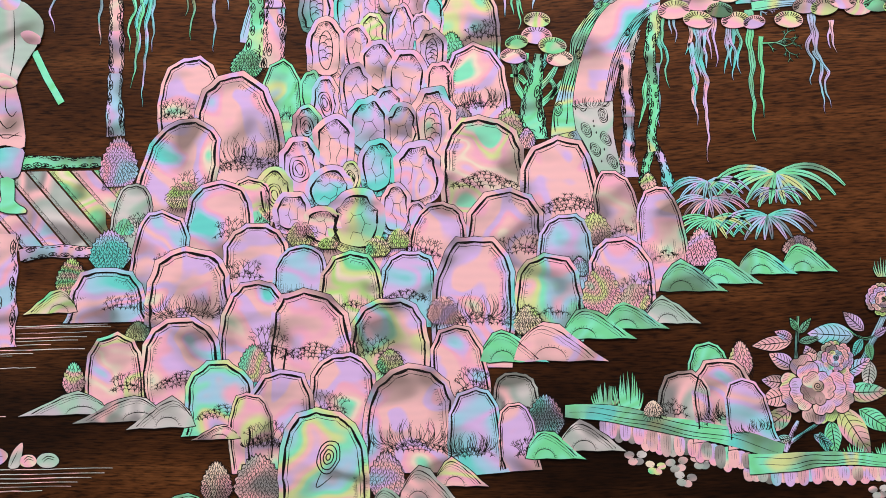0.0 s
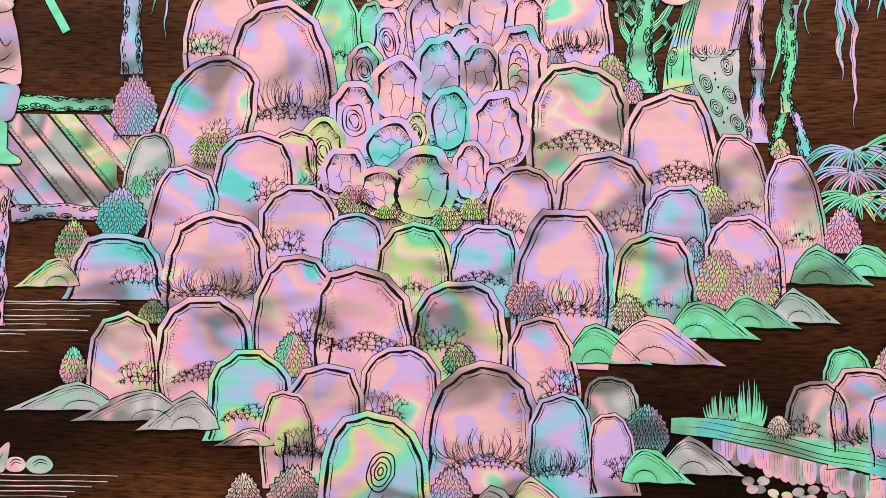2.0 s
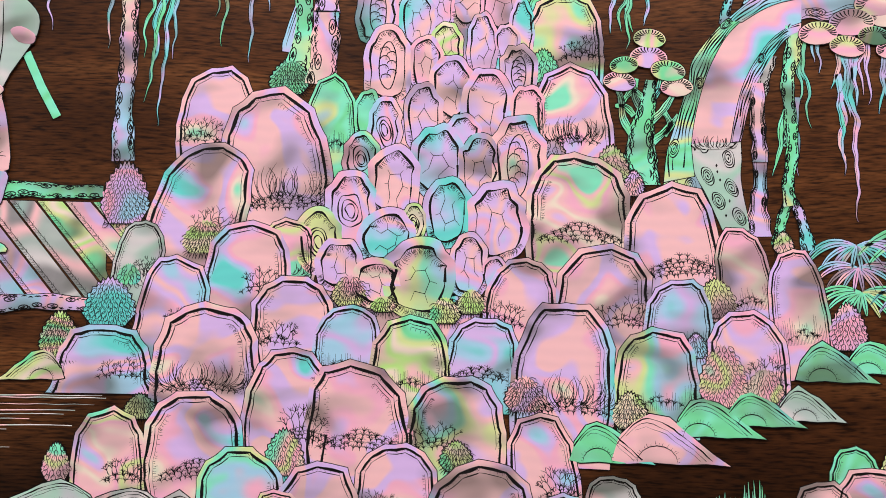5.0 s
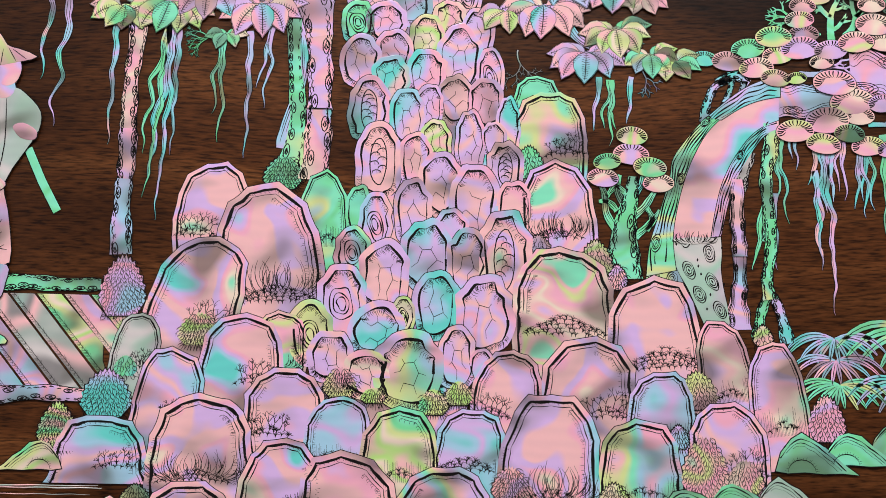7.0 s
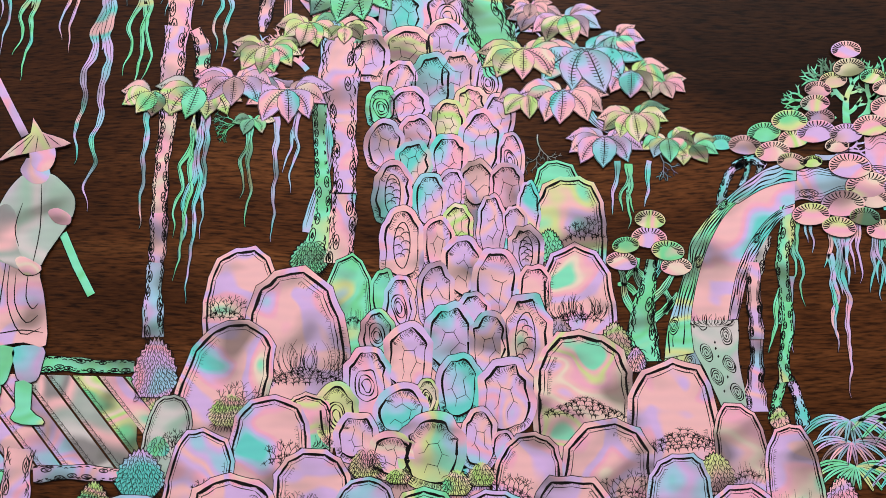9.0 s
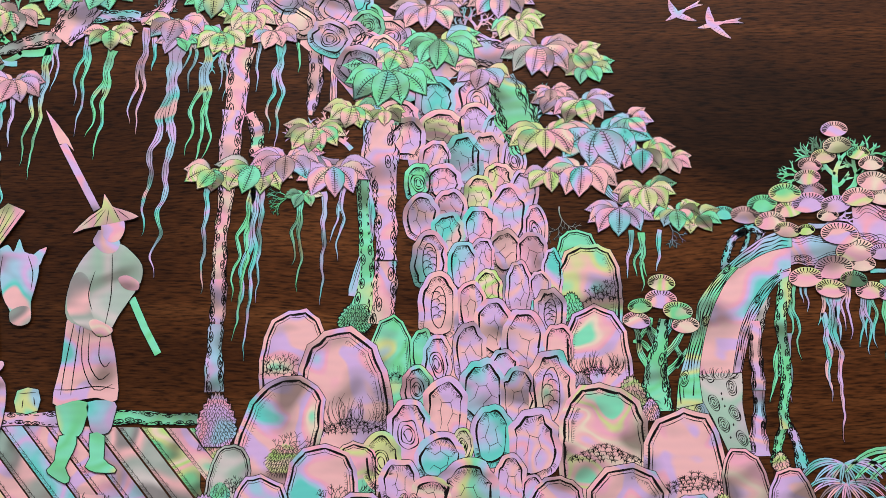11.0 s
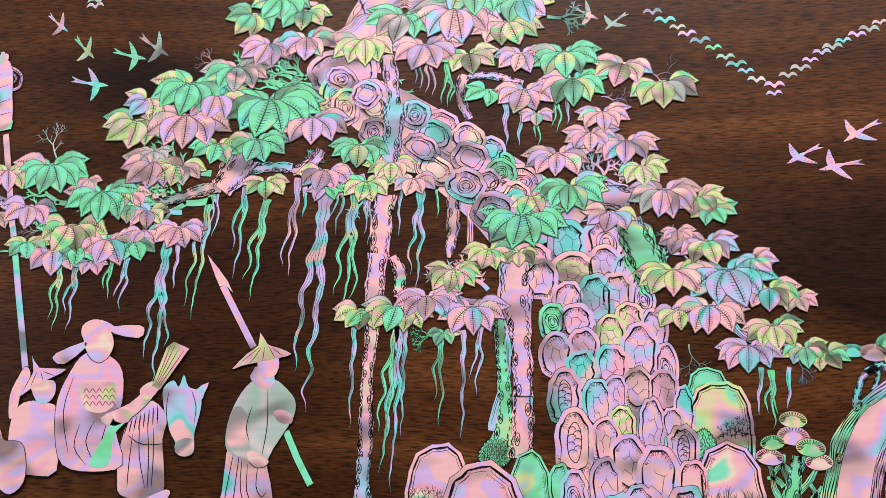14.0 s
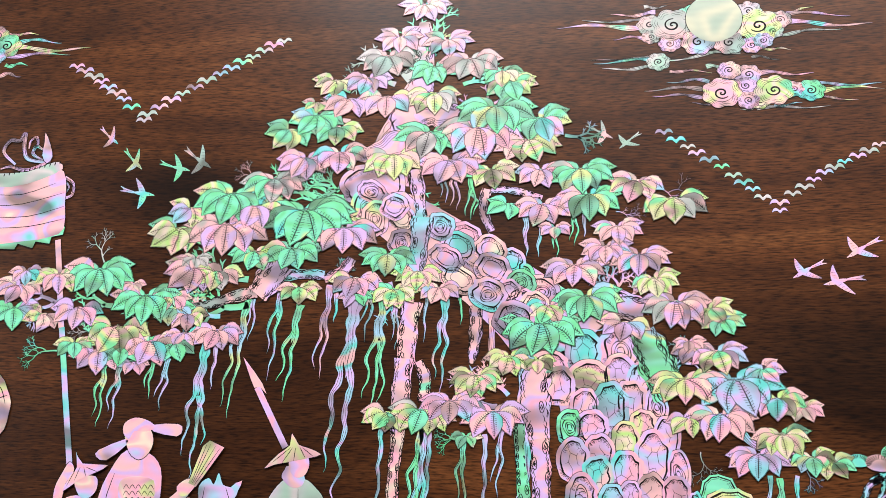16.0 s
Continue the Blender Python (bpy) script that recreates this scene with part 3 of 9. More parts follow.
def bark(tree, x, z, w, h, hue, seed, kind="star", turn=0.0, lift=0.0):
    """One plate of bark: a wavy shield with an inner contour, shading strokes and a cracked star or knot; x, z is its middle."""
    rng = random.Random(seed)
    w, h = (w * 0.86, h * 0.94) if turn else (w * 1.03, h * 1.03)
    shield = ((0.49, -0.06), (0.47, 0.10), (0.47, 0.22), (0.36, 0.33), (0.26, 0.44), (0.10, 0.49), (-0.08, 0.48), (-0.24, 0.45), (-0.37, 0.33), (-0.46, 0.24), (-0.48, 0.08), (-0.49, -0.10), (-0.44, -0.28), (-0.36, -0.40), (-0.18, -0.49), (0.04, -0.50), (0.24, -0.46), (0.38, -0.36), (0.46, -0.22))
    o = [(q * w * (1 + rng.uniform(-0.08, 0.06)), r * h * (1 + rng.uniform(-0.07, 0.05))) for q, r in shield]
    o = smooth(o, 2, True)
    m = len(o)
    p = Inlay().plate(o, 0, 0.5 * MM, 0, 0.35 * MM)
    e = min(w, h)
    inner = [(q + rng.uniform(-0.016, 0.016) * e, r + rng.uniform(-0.016, 0.016) * e) for q, r in offset(o, -0.135 * e)]
    inner = smooth(inner[::2], 2, True)
    c = len(inner)
    ph = rng.uniform(0, 6)
    loop = inner + inner[:1]
    p.brush(loop, [0.28 * MM + 0.020 * e * (1 + math.sin(i * 0.55 + ph)) for i in range(len(loop))])
    top = inner[int(c * 0.10): int(c * 0.50)]
    hatch(p, top, 0.15 * e, int(e / MM * 1.5), rng, 1, 0.17 * MM)
    hatch(p, inner[int(c * 0.62): int(c * 0.95)], 0.12 * e, int(e / MM * 1.9), rng, -1, 0.20 * MM)
    if turn and kind != "knot":
        ring = smooth([(q * 0.52 + rng.uniform(-0.02, 0.02) * e, r * 0.50 + rng.uniform(-0.02, 0.02) * e) for q, r in o[::3]], 3, True)
        p.brush(ring + ring[:1], [0.24 * MM + 0.2 * MM * (1 + math.sin(i * 0.4 + ph)) for i in range(len(ring) + 1)])
    if kind == "star" and not turn:
        q = rng.choice((4, 5, 5, 6))
        ph = rng.uniform(0, 1)
        star = [(0.15 * w * (1 + 0.3 * rng.uniform(-1, 1)) * math.cos(2 * math.pi * (i + ph) / q), 0.17 * h * (1 + 0.3 * rng.uniform(-1, 1)) * math.sin(2 * math.pi * (i + ph) / q) - 0.03 * h) for i in range(q)]
        gap = rng.randint(0, q - 1)
        for i in range(q):
            if i != gap:
                p.line([star[i], star[(i + 1) % q]], 0.27 * MM, -0.57 * MM, 0.7)
            r = rng.uniform(1.45, 1.85)
            p.line([star[i], (star[i][0] * r, star[i][1] * r)], 0.27 * MM, -0.57 * MM, 0.5)
    elif kind == "knot":
        for r in (1.0, 0.70, 0.40):
            ring = smooth(oval(0, -0.03 * h, 0.21 * w * r, 0.23 * h * r, 9, 0.16, rng, 0.25), 3, True)
            p.brush(ring + ring[:1], [0.26 * MM + 0.22 * MM * (1 + math.sin(i * 0.7 + ph)) for i in range(len(ring) + 1)], -0.57 * MM)
    elif kind == "cone":
        for r in range(7):
            ring = oval((0.06 if r % 2 else -0.05) * w + rng.uniform(-0.03, 0.03) * w, (0.17 - r * 0.055) * h, 0.10 * w, 0.050 * h, 10, 0.10, rng)
            p.line(ring[:6], 0.34 * MM, -0.57 * MM, 0.5)
            for q in (-0.4, 0.0, 0.4):
                p.line([(ring[2][0] + q * 0.08 * w, ring[2][1] - 0.2 * MM), (ring[2][0] + q * 0.06 * w, ring[0][1])], 0.16 * MM, -0.57 * MM, 0.4)
        ring = smooth(oval(0, -0.01 * h, 0.18 * w, 0.29 * h, 10, 0.07, rng), 2, True)
        p.line(ring + ring[:1], 0.35 * MM, -0.57 * MM, 0.9)
    return part("bark_plate", p, [hue], tree, at(x, z, proud(z - h / 2) + 0.45 * MM + lift, turn, 0.5 * MM / h))


def leaf_mesh(hue, seed, droop=0):
    """A pointed leaf of length 1 hanging from its stalk, with a stitched midrib; lengths scaled by its object."""
    rng = random.Random(seed)
    wd = rng.uniform(0.275, 0.305)
    bow = rng.uniform(-0.02, 0.02) + 0.11 * droop
    right, left = [], []
    for i in range(1, 12):
        t = i / 12
        q = wd * math.sin(math.pi * t ** 0.74) ** 0.72 * (1 + 0.03 * math.sin(i * 2.1 + seed))
        b = bow * math.sin(math.pi * t)
        right.append((b + q, -t)), left.append((b - q, -t))
    o = [(0, 0.02)] + left + [(0, -1.06)] + right[::-1]
    u = 1 / 0.019
    p = Inlay().plate(o, 0, 0.5 * MM, 0, 0.26 * MM * u, 0.2 * MM * u)
    rib = [(bow * math.sin(math.pi * t), -t) for t in (0.02 + 0.93 * i / 10 for i in range(11))]
    p.line(rib, 0.27 * MM * u, -0.56 * MM, 0.5)
    for i in range(12):
        t = 0.06 + 0.84 * i / 11
        b = bow * math.sin(math.pi * t)
        ln = 0.075 * math.sin(math.pi * min(1, t * 0.9 + 0.08)) + 0.02
        for side in (-1, 1):
            p.line([(b, -t), (b + side * ln, -t + 0.035 + rng.uniform(-0.01, 0.01))], 0.30 * MM * u, -0.57 * MM, 0.6)
    edge = offset(o, -0.012)
    p.line(edge + edge[:1], 0.15 * MM * u, -0.55 * MM, 1.0)
    return p.mesh("leaf", NACRE[hue], INK)


LEAVES = {}


def leaf(parent, x, z, length, turn, hue, seed, lift, wide=1.0, droop=0):
    key = (hue, seed % 3, droop)
    if key not in LEAVES:
        LEAVES[key] = leaf_mesh(*key)
    ob = new("leaf", LEAVES[key])
    ob.parent = parent
    ob.matrix_basis = Matrix.Translation((x, -lift * RELIEF, z)) @ Matrix.Rotation(radians(turn), 4, "Y") @ Matrix.Diagonal((length * wide, 1, length, 1))
    return ob


def cluster(tree, x, z, r, hue, seed, fan=100, n=7, face=0, second="", lift=0.0):
    """A spray of leaves round a stalk: outer ones first, the middle one on top. fan: half spread, degrees from hanging."""
    rng = random.Random(seed)
    n = max(4, n - 1)
    p = Inlay().plate(oval(0, 0.04 * r, 0.20 * r, 0.10 * r, 10, 0.1, rng))
    flat = rng.uniform(0.82, 0.94)
    base = part("twig", p, [hue], tree, at(x, z + 0.02 * r, 0.75 * MM + lift) @ Matrix.Diagonal((1.04, 1, flat, 1)))
    other = rng.randrange(n) if second and second != hue and rng.random() < 0.6 else -1
    if fan >= 100:
        for a in (-128, 125):
            leaf(base, 0.1 * r * math.sin(radians(a)), 0.02 * r, 0.58 * r * rng.uniform(0.85, 1.1), -a - face, hue, rng.randint(0, 3), 0.06 * MM, 1.2)
    order = sorted(range(n), key=lambda i: -abs(i - (n - 1) / 2 + 0.2))
    for k, i in enumerate(order):
        u = i / (n - 1) * 2 - 1 if n > 1 else 0
        a = face + u * fan * 0.86 + rng.uniform(-5, 5)
        ln = r * (0.98 - 0.06 * abs(u)) * rng.uniform(0.93, 1.06)
        leaf(base, 0.17 * r * math.sin(radians(a)), 0.10 * r - 0.05 * r * abs(math.sin(radians(a))), 0.95 * ln, -a, second if i in (other, other + 1) else hue, rng.randint(0, 3),
             (0.10 + 0.06 * k) * MM, (1.12 if n >= 7 else 1.3) * rng.uniform(0.94, 1.06), 0 if abs(u) < 0.25 else (1 if u > 0 else -1))
    return base


def root(tree, x0, z0, x1, z1, w, hue, seed, strands=1):
    """A hanging air root that wavers, forks into strands and thins to threads."""
    rng = random.Random(seed)
    p = Inlay()
    x0, z0 = x0 - 0.06 * (x1 - x0), z0 + 4.0 * MM  # its head is hidden behind the leaves
    ln = math.hypot(x1 - x0, z1 - z0)
    w = min(w * 1.15, 0.10 * ln + 0.9 * MM)
    n = max(12, int(ln / (1.3 * MM)))
    ph, pitch = rng.uniform(0, 6), ln / (rng.uniform(17, 24) * MM) * 2 * math.pi

    def track(t0, t1, side, gap, w0, y):
        pts, ws = [], []
        for i in range(n + 1):
            q = i / n
            t = t0 + (t1 - t0) * q
            sway = (math.sin(pitch * t + ph) - math.sin(ph)) * min(0.22 * w, 0.7 * MM) * min(1, 4 * t) + 0.18 * MM * math.sin(pitch * 2.3 * t + ph)
            lean = side * gap * min(1.0, 2.6 * q) ** 1.3 * (1 + 0.35 * math.sin(pitch * 0.8 * t + ph + side))
            pts.append((sway + lean + (x1 - x0) * t, (z1 - z0) * t))
            ws.append(w0 * (1 - q) ** 0.75 * (1 + 0.18 * math.sin(pitch * 1.7 * t + ph + side)) + 0.32 * MM * (1 - q ** 6) + 0.05 * MM)
        p.strip(pts, ws, y, 0.45 * MM, 0, 0.25 * MM)
        for s in (-0.2,) if w0 < 4 * MM else (-0.22, 0.2):
            cut = [(a[0] + s * b, a[1]) for a, b in zip(pts, ws) if b > 1.3 * MM]
            if len(cut) > 4:
                p.line(cut[1:], 0.18 * MM, y - 0.5 * MM, 0.2)

    if strands == 1:
        track(0, 1, 1, 0.0, w, 0)
    else:
        split = rng.uniform(0.10, 0.22)
        track(0, min(1.0, split + 0.25), 1, 0.0, w, 0)
        track(split * 0.5, 1, 1, 0.42 * w, w * 0.55, 0.03 * MM)
        track(split, rng.uniform(0.72, 0.92), -1, 0.55 * w, w * 0.50, 0.05 * MM)
    if strands > 2:
        track(0.40, rng.uniform(0.75, 0.95), 1, 1.05 * w, w * 0.36, 0.08 * MM)
    return part("aerial_root", p, [hue], tree, at(x0, z0, 0.35 * MM))


def knots(p, pts, widths, rng, step, y=-0.52 * MM, eyes=True):
    """Almond eyes and bark strokes along a limb."""
    n = len(pts)
    acc = 0.0
    for i in range(1, n - 1):
        acc += math.hypot(pts[i][0] - pts[i - 1][0], pts[i][1] - pts[i - 1][1])
        d = Vector((pts[i + 1][0] - pts[i - 1][0], pts[i + 1][1] - pts[i - 1][1])).normalized()
        nx, nz = -d[1], d[0]
        for s in (-1, 1):
            for _ in range(2):
                q = widths[i] * rng.uniform(0.24, 0.44) * s
                c = (pts[i][0] + nx * q + d[0] * rng.uniform(-1, 1) * step * 0.2, pts[i][1] + nz * q + d[1] * rng.uniform(-1, 1) * step * 0.2)
                l2 = widths[i] * rng.uniform(0.1, 0.22)
                p.line(curve2((c[0] - d[0] * l2, c[1] - d[1] * l2), (c[0] + d[0] * l2, c[1] + d[1] * l2), 0.2 * s, 5), 0.34 * MM, y, 0.3)
        if acc > step and eyes:
            acc = 0.0
            q = widths[i] * rng.uniform(0.2, 0.36) * rng.choice((-1, 1))
            c = (pts[i][0] + nx * q, pts[i][1] + nz * q)
            r = min(widths[i] * 0.18, 2.0 * MM)
            e = oval(0, 0, r * 1.9, r * 0.75, 10, 0.05, rng, math.atan2(d[1], d[0]))
            e = [(a + c[0], b + c[1]) for a, b in e]
            p.line(e + e[:1], 0.36 * MM, y, 0.9)
            g = [((a - c[0]) * 0.45 + c[0], (b - c[1]) * 0.45 + c[1]) for a, b in e]
            p.line([g[0], g[2], g[5]], r * 0.26, y - 0.01 * MM, 0.3)
            p.line([g[0], g[8], g[5]], r * 0.26, y - 0.01 * MM, 0.3)


def limb(tree, name, hue, seed, lift, widths, *pts, eyes=True, swell=0.10, rings=False):
    """A knotty limb or stem through the given places."""
    rng = random.Random(seed)
    x0, z0 = pts[0]
    c = smooth([(a - x0, b - z0) for a, b in pts], 7)
    n = len(c)
    ws = []
    for i in range(n):
        t = i / (n - 1) * (len(widths) - 1)
        k = min(len(widths) - 2, int(t))
        ws.append((widths[k] + (widths[k + 1] - widths[k]) * (t - k)) * (1 + swell * (math.sin(i * 0.9 + seed) + 0.35 * math.sin(i * 1.7 + seed * 2))))
    p = Inlay().strip(c, ws, 0, 0.5 * MM)
    if eyes and not rings:
        knots(p, c, ws, rng, max(4.5 * MM, sum(ws) / n * 0.55))
    elif not rings and sum(ws) / n < 9 * MM:
        for q in (-0.3, -0.08, 0.26):
            path = []
            for i in range(rng.randint(0, n // 4), n - rng.randint(0, n // 4)):
                d = Vector((c[min(n - 1, i + 1)][0] - c[max(0, i - 1)][0], c[min(n - 1, i + 1)][1] - c[max(0, i - 1)][1])).normalized()
                k = ws[i] * (q + 0.06 * math.sin(i * 0.7 + seed))
                path.append((c[i][0] - d[1] * k, c[i][1] + d[0] * k))
            p.line(path, 0.26 * MM, -0.53 * MM, 0.2)
    if rings:
        # flowing growth lines along both flanks, and ringed eyes
        for side in (-1, 1):
            for q in (0.24, 0.32, 0.40, 0.46):
                i0, i1 = rng.randint(0, n // 5), n - rng.randint(0, n // 5)
                path = []
                for i in range(i0, i1):
                    d = Vector((c[min(n - 1, i + 1)][0] - c[max(0, i - 1)][0], c[min(n - 1, i + 1)][1] - c[max(0, i - 1)][1])).normalized()
                    k = ws[i] * (q + 0.05 * math.sin(i * 0.8 + seed)) * side
                    path.append((c[i][0] - d[1] * k, c[i][1] + d[0] * k))
                p.line(path, (0.2 if q < 0.4 else 0.3) * MM, -0.53 * MM, 0.5)
        for i in range(4, n - 3, 7):
            s = 1 if (i // 7) % 2 else -1
            d = Vector((c[i + 1][0] - c[i - 1][0], c[i + 1][1] - c[i - 1][1])).normalized()
            cx, cz = c[i][0] - d[1] * ws[i] * 0.30 * s, c[i][1] + d[0] * ws[i] * 0.30 * s
            for r in (1.0, 0.7, 0.4):
                e = oval(cx, cz, ws[i] * 0.30 * r, ws[i] * 0.13 * r, 12, 0.04, rng, math.atan2(d[1], d[0]))
                p.line(smooth(e + e[:1], 2), 0.26 * MM, -0.54 * MM, 0.9)
    return part(name, p, [hue], tree, at(x0, z0, lift))


def ringed_eye(p, x, z, rx, rz, turn, rng):
    """A knot hole: wavy rings round a dark almond."""
    p.plate(oval(x, z, rx * 1.08, rz * 1.08, 14, 0.03, rng, turn), -0.46 * MM, 0.16 * MM, 0, 0.0)
    y = -0.67 * MM
    for k, r in enumerate((1.0, 0.72, 0.45)):
        ring = smooth(oval(x, z, rx * r, rz * r, 9, 0.10, rng, turn), 3, True)
        p.brush(ring + ring[:1], [(0.38 + 0.20 * math.sin(i * 0.5 + k)) * MM for i in range(len(ring) + 1)], y)
    p.brush([(x - rx * 0.22 * math.cos(turn), z - rx * 0.22 * math.sin(turn)), (x, z), (x + rx * 0.22 * math.cos(turn), z + rx * 0.22 * math.sin(turn))], [0.1 * MM, 0.3 * rz, 0.1 * MM], y - 0.01 * MM)


def flank(tree, name, hue, seed, lift, one, two, lines=4, eyes=0, span=(0.0, 1.0)):
    """A slab of trunk between its two edges, with flowing growth lines and ringed eyes."""
    rng = random.Random(seed)
    x0, z0 = one[0]
    a = smooth([(x - x0, z - z0) for x, z in one], 5)
    b = smooth([(x - x0, z - z0) for x, z in two], 5)
    n = min(len(a), len(b))
    p = Inlay().plate(a[:n] + b[:n][::-1], 0, 0.5 * MM, 0, 0.35 * MM)
    for k in range(lines):
        f = span[0] + (span[1] - span[0]) * (k + 0.6) / (lines + 0.2)
        i0, i1 = rng.randint(0, n // 6), n - rng.randint(0, n // 6)
        path = [(a[i][0] + (b[i][0] - a[i][0]) * (f + 0.05 * math.sin(i * 0.9 + seed + k)), a[i][1] + (b[i][1] - a[i][1]) * (f + 0.05 * math.sin(i * 0.9 + seed + k))) for i in range(i0, i1)]
        p.brush(path, [(0.18 + 0.55 * abs(math.sin(i * 0.42 + k * 1.3 + seed)) ** 2) * MM for i in range(len(path))])
    for k in range(eyes):
        i = int((k + 0.5 + rng.uniform(-0.2, 0.2)) / eyes * (n - 2))
        f = 0.5 + 0.24 * (1 if k % 2 else -1)
        x, z = a[i][0] + (b[i][0] - a[i][0]) * f, a[i][1] + (b[i][1] - a[i][1]) * f
        w = math.hypot(b[i][0] - a[i][0], b[i][1] - a[i][1])
        turn = math.atan2(a[i + 1][1] - a[i][1], a[i + 1][0] - a[i][0])
        ringed_eye(p, x, z, min(0.26 * w + 1.2 * MM, 4.2 * MM), min(0.13 * w + 0.7 * MM, 2.5 * MM), turn, rng)
        for q in (-1, 1):
            hole = (x + q * rng.uniform(3.5, 6.0) * MM, z + rng.uniform(-5, 5) * MM)
            if lines == 0:
                p.brush([(hole[0], hole[1] - 0.8 * MM), hole, (hole[0], hole[1] + 0.8 * MM)], [0.1 * MM, 1.0 * MM, 0.1 * MM], -0.57 * MM)
    return part(name, p, [hue], tree, at(x0, z0, lift))


def coral(tree, x, z, size, turn, hue, seed, lift=0.4 * MM, twig=False, depth=4):
    """A branching spray of bare twigs."""
    rng = random.Random(seed)
    p = Inlay()

    def grow(a, ang, ln, w, d, y):
        b = (a[0] + math.cos(ang) * ln, a[1] + math.sin(ang) * ln)
        p.strip(curve2(a, b, rng.uniform(-0.12, 0.12), 5), [w, w * 0.92, w * 0.86, w * 0.84, w * 0.80] if d > 0 else [w, w * 0.95, w * 0.85, w * 0.6, w * 0.2], y, 0.4 * MM, 0, 0.25 * MM)
        if d > 0:
            for s in (-1, 1) if rng.random() < 0.75 else (-1, 0.1, 1):
                grow(b, ang + s * rng.uniform(0.35, 0.75), ln * rng.uniform(0.6, 0.85), w * 0.72, d - 1, y + 0.03 * MM)
            if rng.random() < 0.5:
                m = ((a[0] + b[0]) / 2, (a[1] + b[1]) / 2)
                grow(m, ang + rng.choice((-1, 1)) * 0.9, ln * 0.5, w * 0.6, min(1, d - 1), y + 0.03 * MM)

    size *= 1.45
    w = size * (0.040 if twig else 0.100)
    grow((0, 0), math.pi / 2, size * 0.32, w, depth, 0)
    return part("bare_branch", p, [hue], tree, at(x, z, lift, turn))


def pad(tree, x, z, w, hue, seed, lift=1.0 * MM, turn=0.0):
    """A fan-shaped needle pad: a low dome with bold strokes round its crown."""
    rng = random.Random(seed)
    w *= 1.06
    h = w * 0.64
    turn += rng.uniform(-8, 8)
    o = [(a * 0.5, b * (0.5 if b > 0 else 0.44)) for a, b in oval(0, 0, w, h, 24, 0.012, rng)]
    p = Inlay().plate(o, 0, 0.5 * MM, 0, 0.3 * MM)
    n = 17
    for i in range(n):
        a = math.pi * (-0.06 + 1.16 * i / (n - 1))
        k = rng.uniform(0.52, 0.62) - 0.10 * math.sin(max(0.0, min(math.pi, a)))
        b = a + (math.pi / 2 - a) * 0.16
        path = curve2((0.465 * w * math.cos(a), 0.465 * h * math.sin(a)), (0.47 * w * k * math.cos(b), 0.47 * h * k * math.sin(b)), 0.14 * (1 if a < math.pi / 2 else -1), 5)
        p.brush(path, [0.62 * MM, 0.58 * MM, 0.48 * MM, 0.34 * MM, 0.12 * MM], -0.57 * MM)
    return part("needle_pad", p, [hue], tree, at(x, z, lift + (seed % 7) * 0.08 * MM, turn))


def frond_palm(x, z, span, hue, seed, n=12):
    """A low palm: strap leaves arching from one crown."""
    rng = random.Random(seed)
    palm = tagged(new("palm"), ROCK_LABEL[hue] + " mother-of-pearl fan palm with strap leaves", "palm", "low palms")
    palm.matrix_basis = at(x, z, 0.5 * MM)
    span *= 1.15
    for i in range(n):
        u = i / (n - 1) * 2 - 1
        a = u * 1.50 + rng.uniform(-0.06, 0.06)
        ln = span * (0.70 + 0.32 * abs(u)) * rng.uniform(0.92, 1.06)
        tip = (math.sin(a) * ln, -0.62 * math.cos(a) * ln - 0.16 * span * abs(u) ** 2)
        pts = curve2((0.02 * span * u, 0.04 * span), tip, 0.20 * u, 9)
        p = Inlay().strip(pts, [0.022 * span + 0.078 * span * math.sin(math.pi * min(1, 0.10 + 0.84 * k / 8)) for k in range(9)], 0.02 * MM * (i % 5), 0.5 * MM, 0, 0.25 * MM)
        p.line(pts[1:], 0.24 * MM, -0.55 * MM + 0.02 * MM * (i % 5), 0.4)
        part("frond", p, [hue], palm)
    return palm


def tuft(x, z, w, h, hue, seed, n=13, lift=0.9):
    """Upright blades of grass, each a sliver of shell."""
    rng = random.Random(seed)
    p = Inlay()
    for i in range(n):
        u = (i + 0.5) / n * 2 - 1
        tip = (u * w * 0.5 + rng.uniform(-0.05, 0.05) * w, h * (1 - 0.45 * u * u) * rng.uniform(0.75, 1))
        pts = curve2((u * w * 0.2, 0), tip, -0.1 * u, 6)
        p.strip(pts, [w * 0.075 * k for k in (0.8, 1, 0.95, 0.75, 0.5, 0.12)], 0.01 * MM * (i % 3), 0.4 * MM, 0, 0.2 * MM)
    ob = new("grass_tuft", p.mesh("grass_tuft", NACRE[hue], INK))
    ob.matrix_basis = at(x, z, lift * MM)
    return tagged(ob, ROCK_LABEL[hue] + " mother-of-pearl grass tuft of slender blades", "grass", "grass tufts")


def gull(x, z, w, hue, seed):
    """A far bird as a plain double crescent."""
    rng = random.Random(seed)
    k = rng.uniform(0.9, 1.1)
    up = [(-0.5, -0.08), (-0.36, 0.16), (-0.16, 0.17), (0.0, 0.02), (0.18, 0.18 * k), (0.38, 0.14 * k), (0.5, -0.1)]
    lo = [(0.36, -0.01), (0.18, 0.0), (0.02, -0.18), (-0.16, -0.01), (-0.34, -0.01)]
    p = Inlay().plate([(a * w, b * w) for a, b in smooth(up, 3) + smooth(lo, 2)], 0, 0.4 * MM, 0, 0.2 * MM, 0.12 * MM)
    ob = new("gull_shape", p.mesh("gull_shape", NACRE[hue], INK))
    ob.matrix_basis = at(x, z, 0.05 * MM, rng.uniform(-6, 6))
    return tagged(ob, "plain " + ROCK_LABEL[hue] + " mother-of-pearl crescent in a flying line", "bird shape", "flying lines")


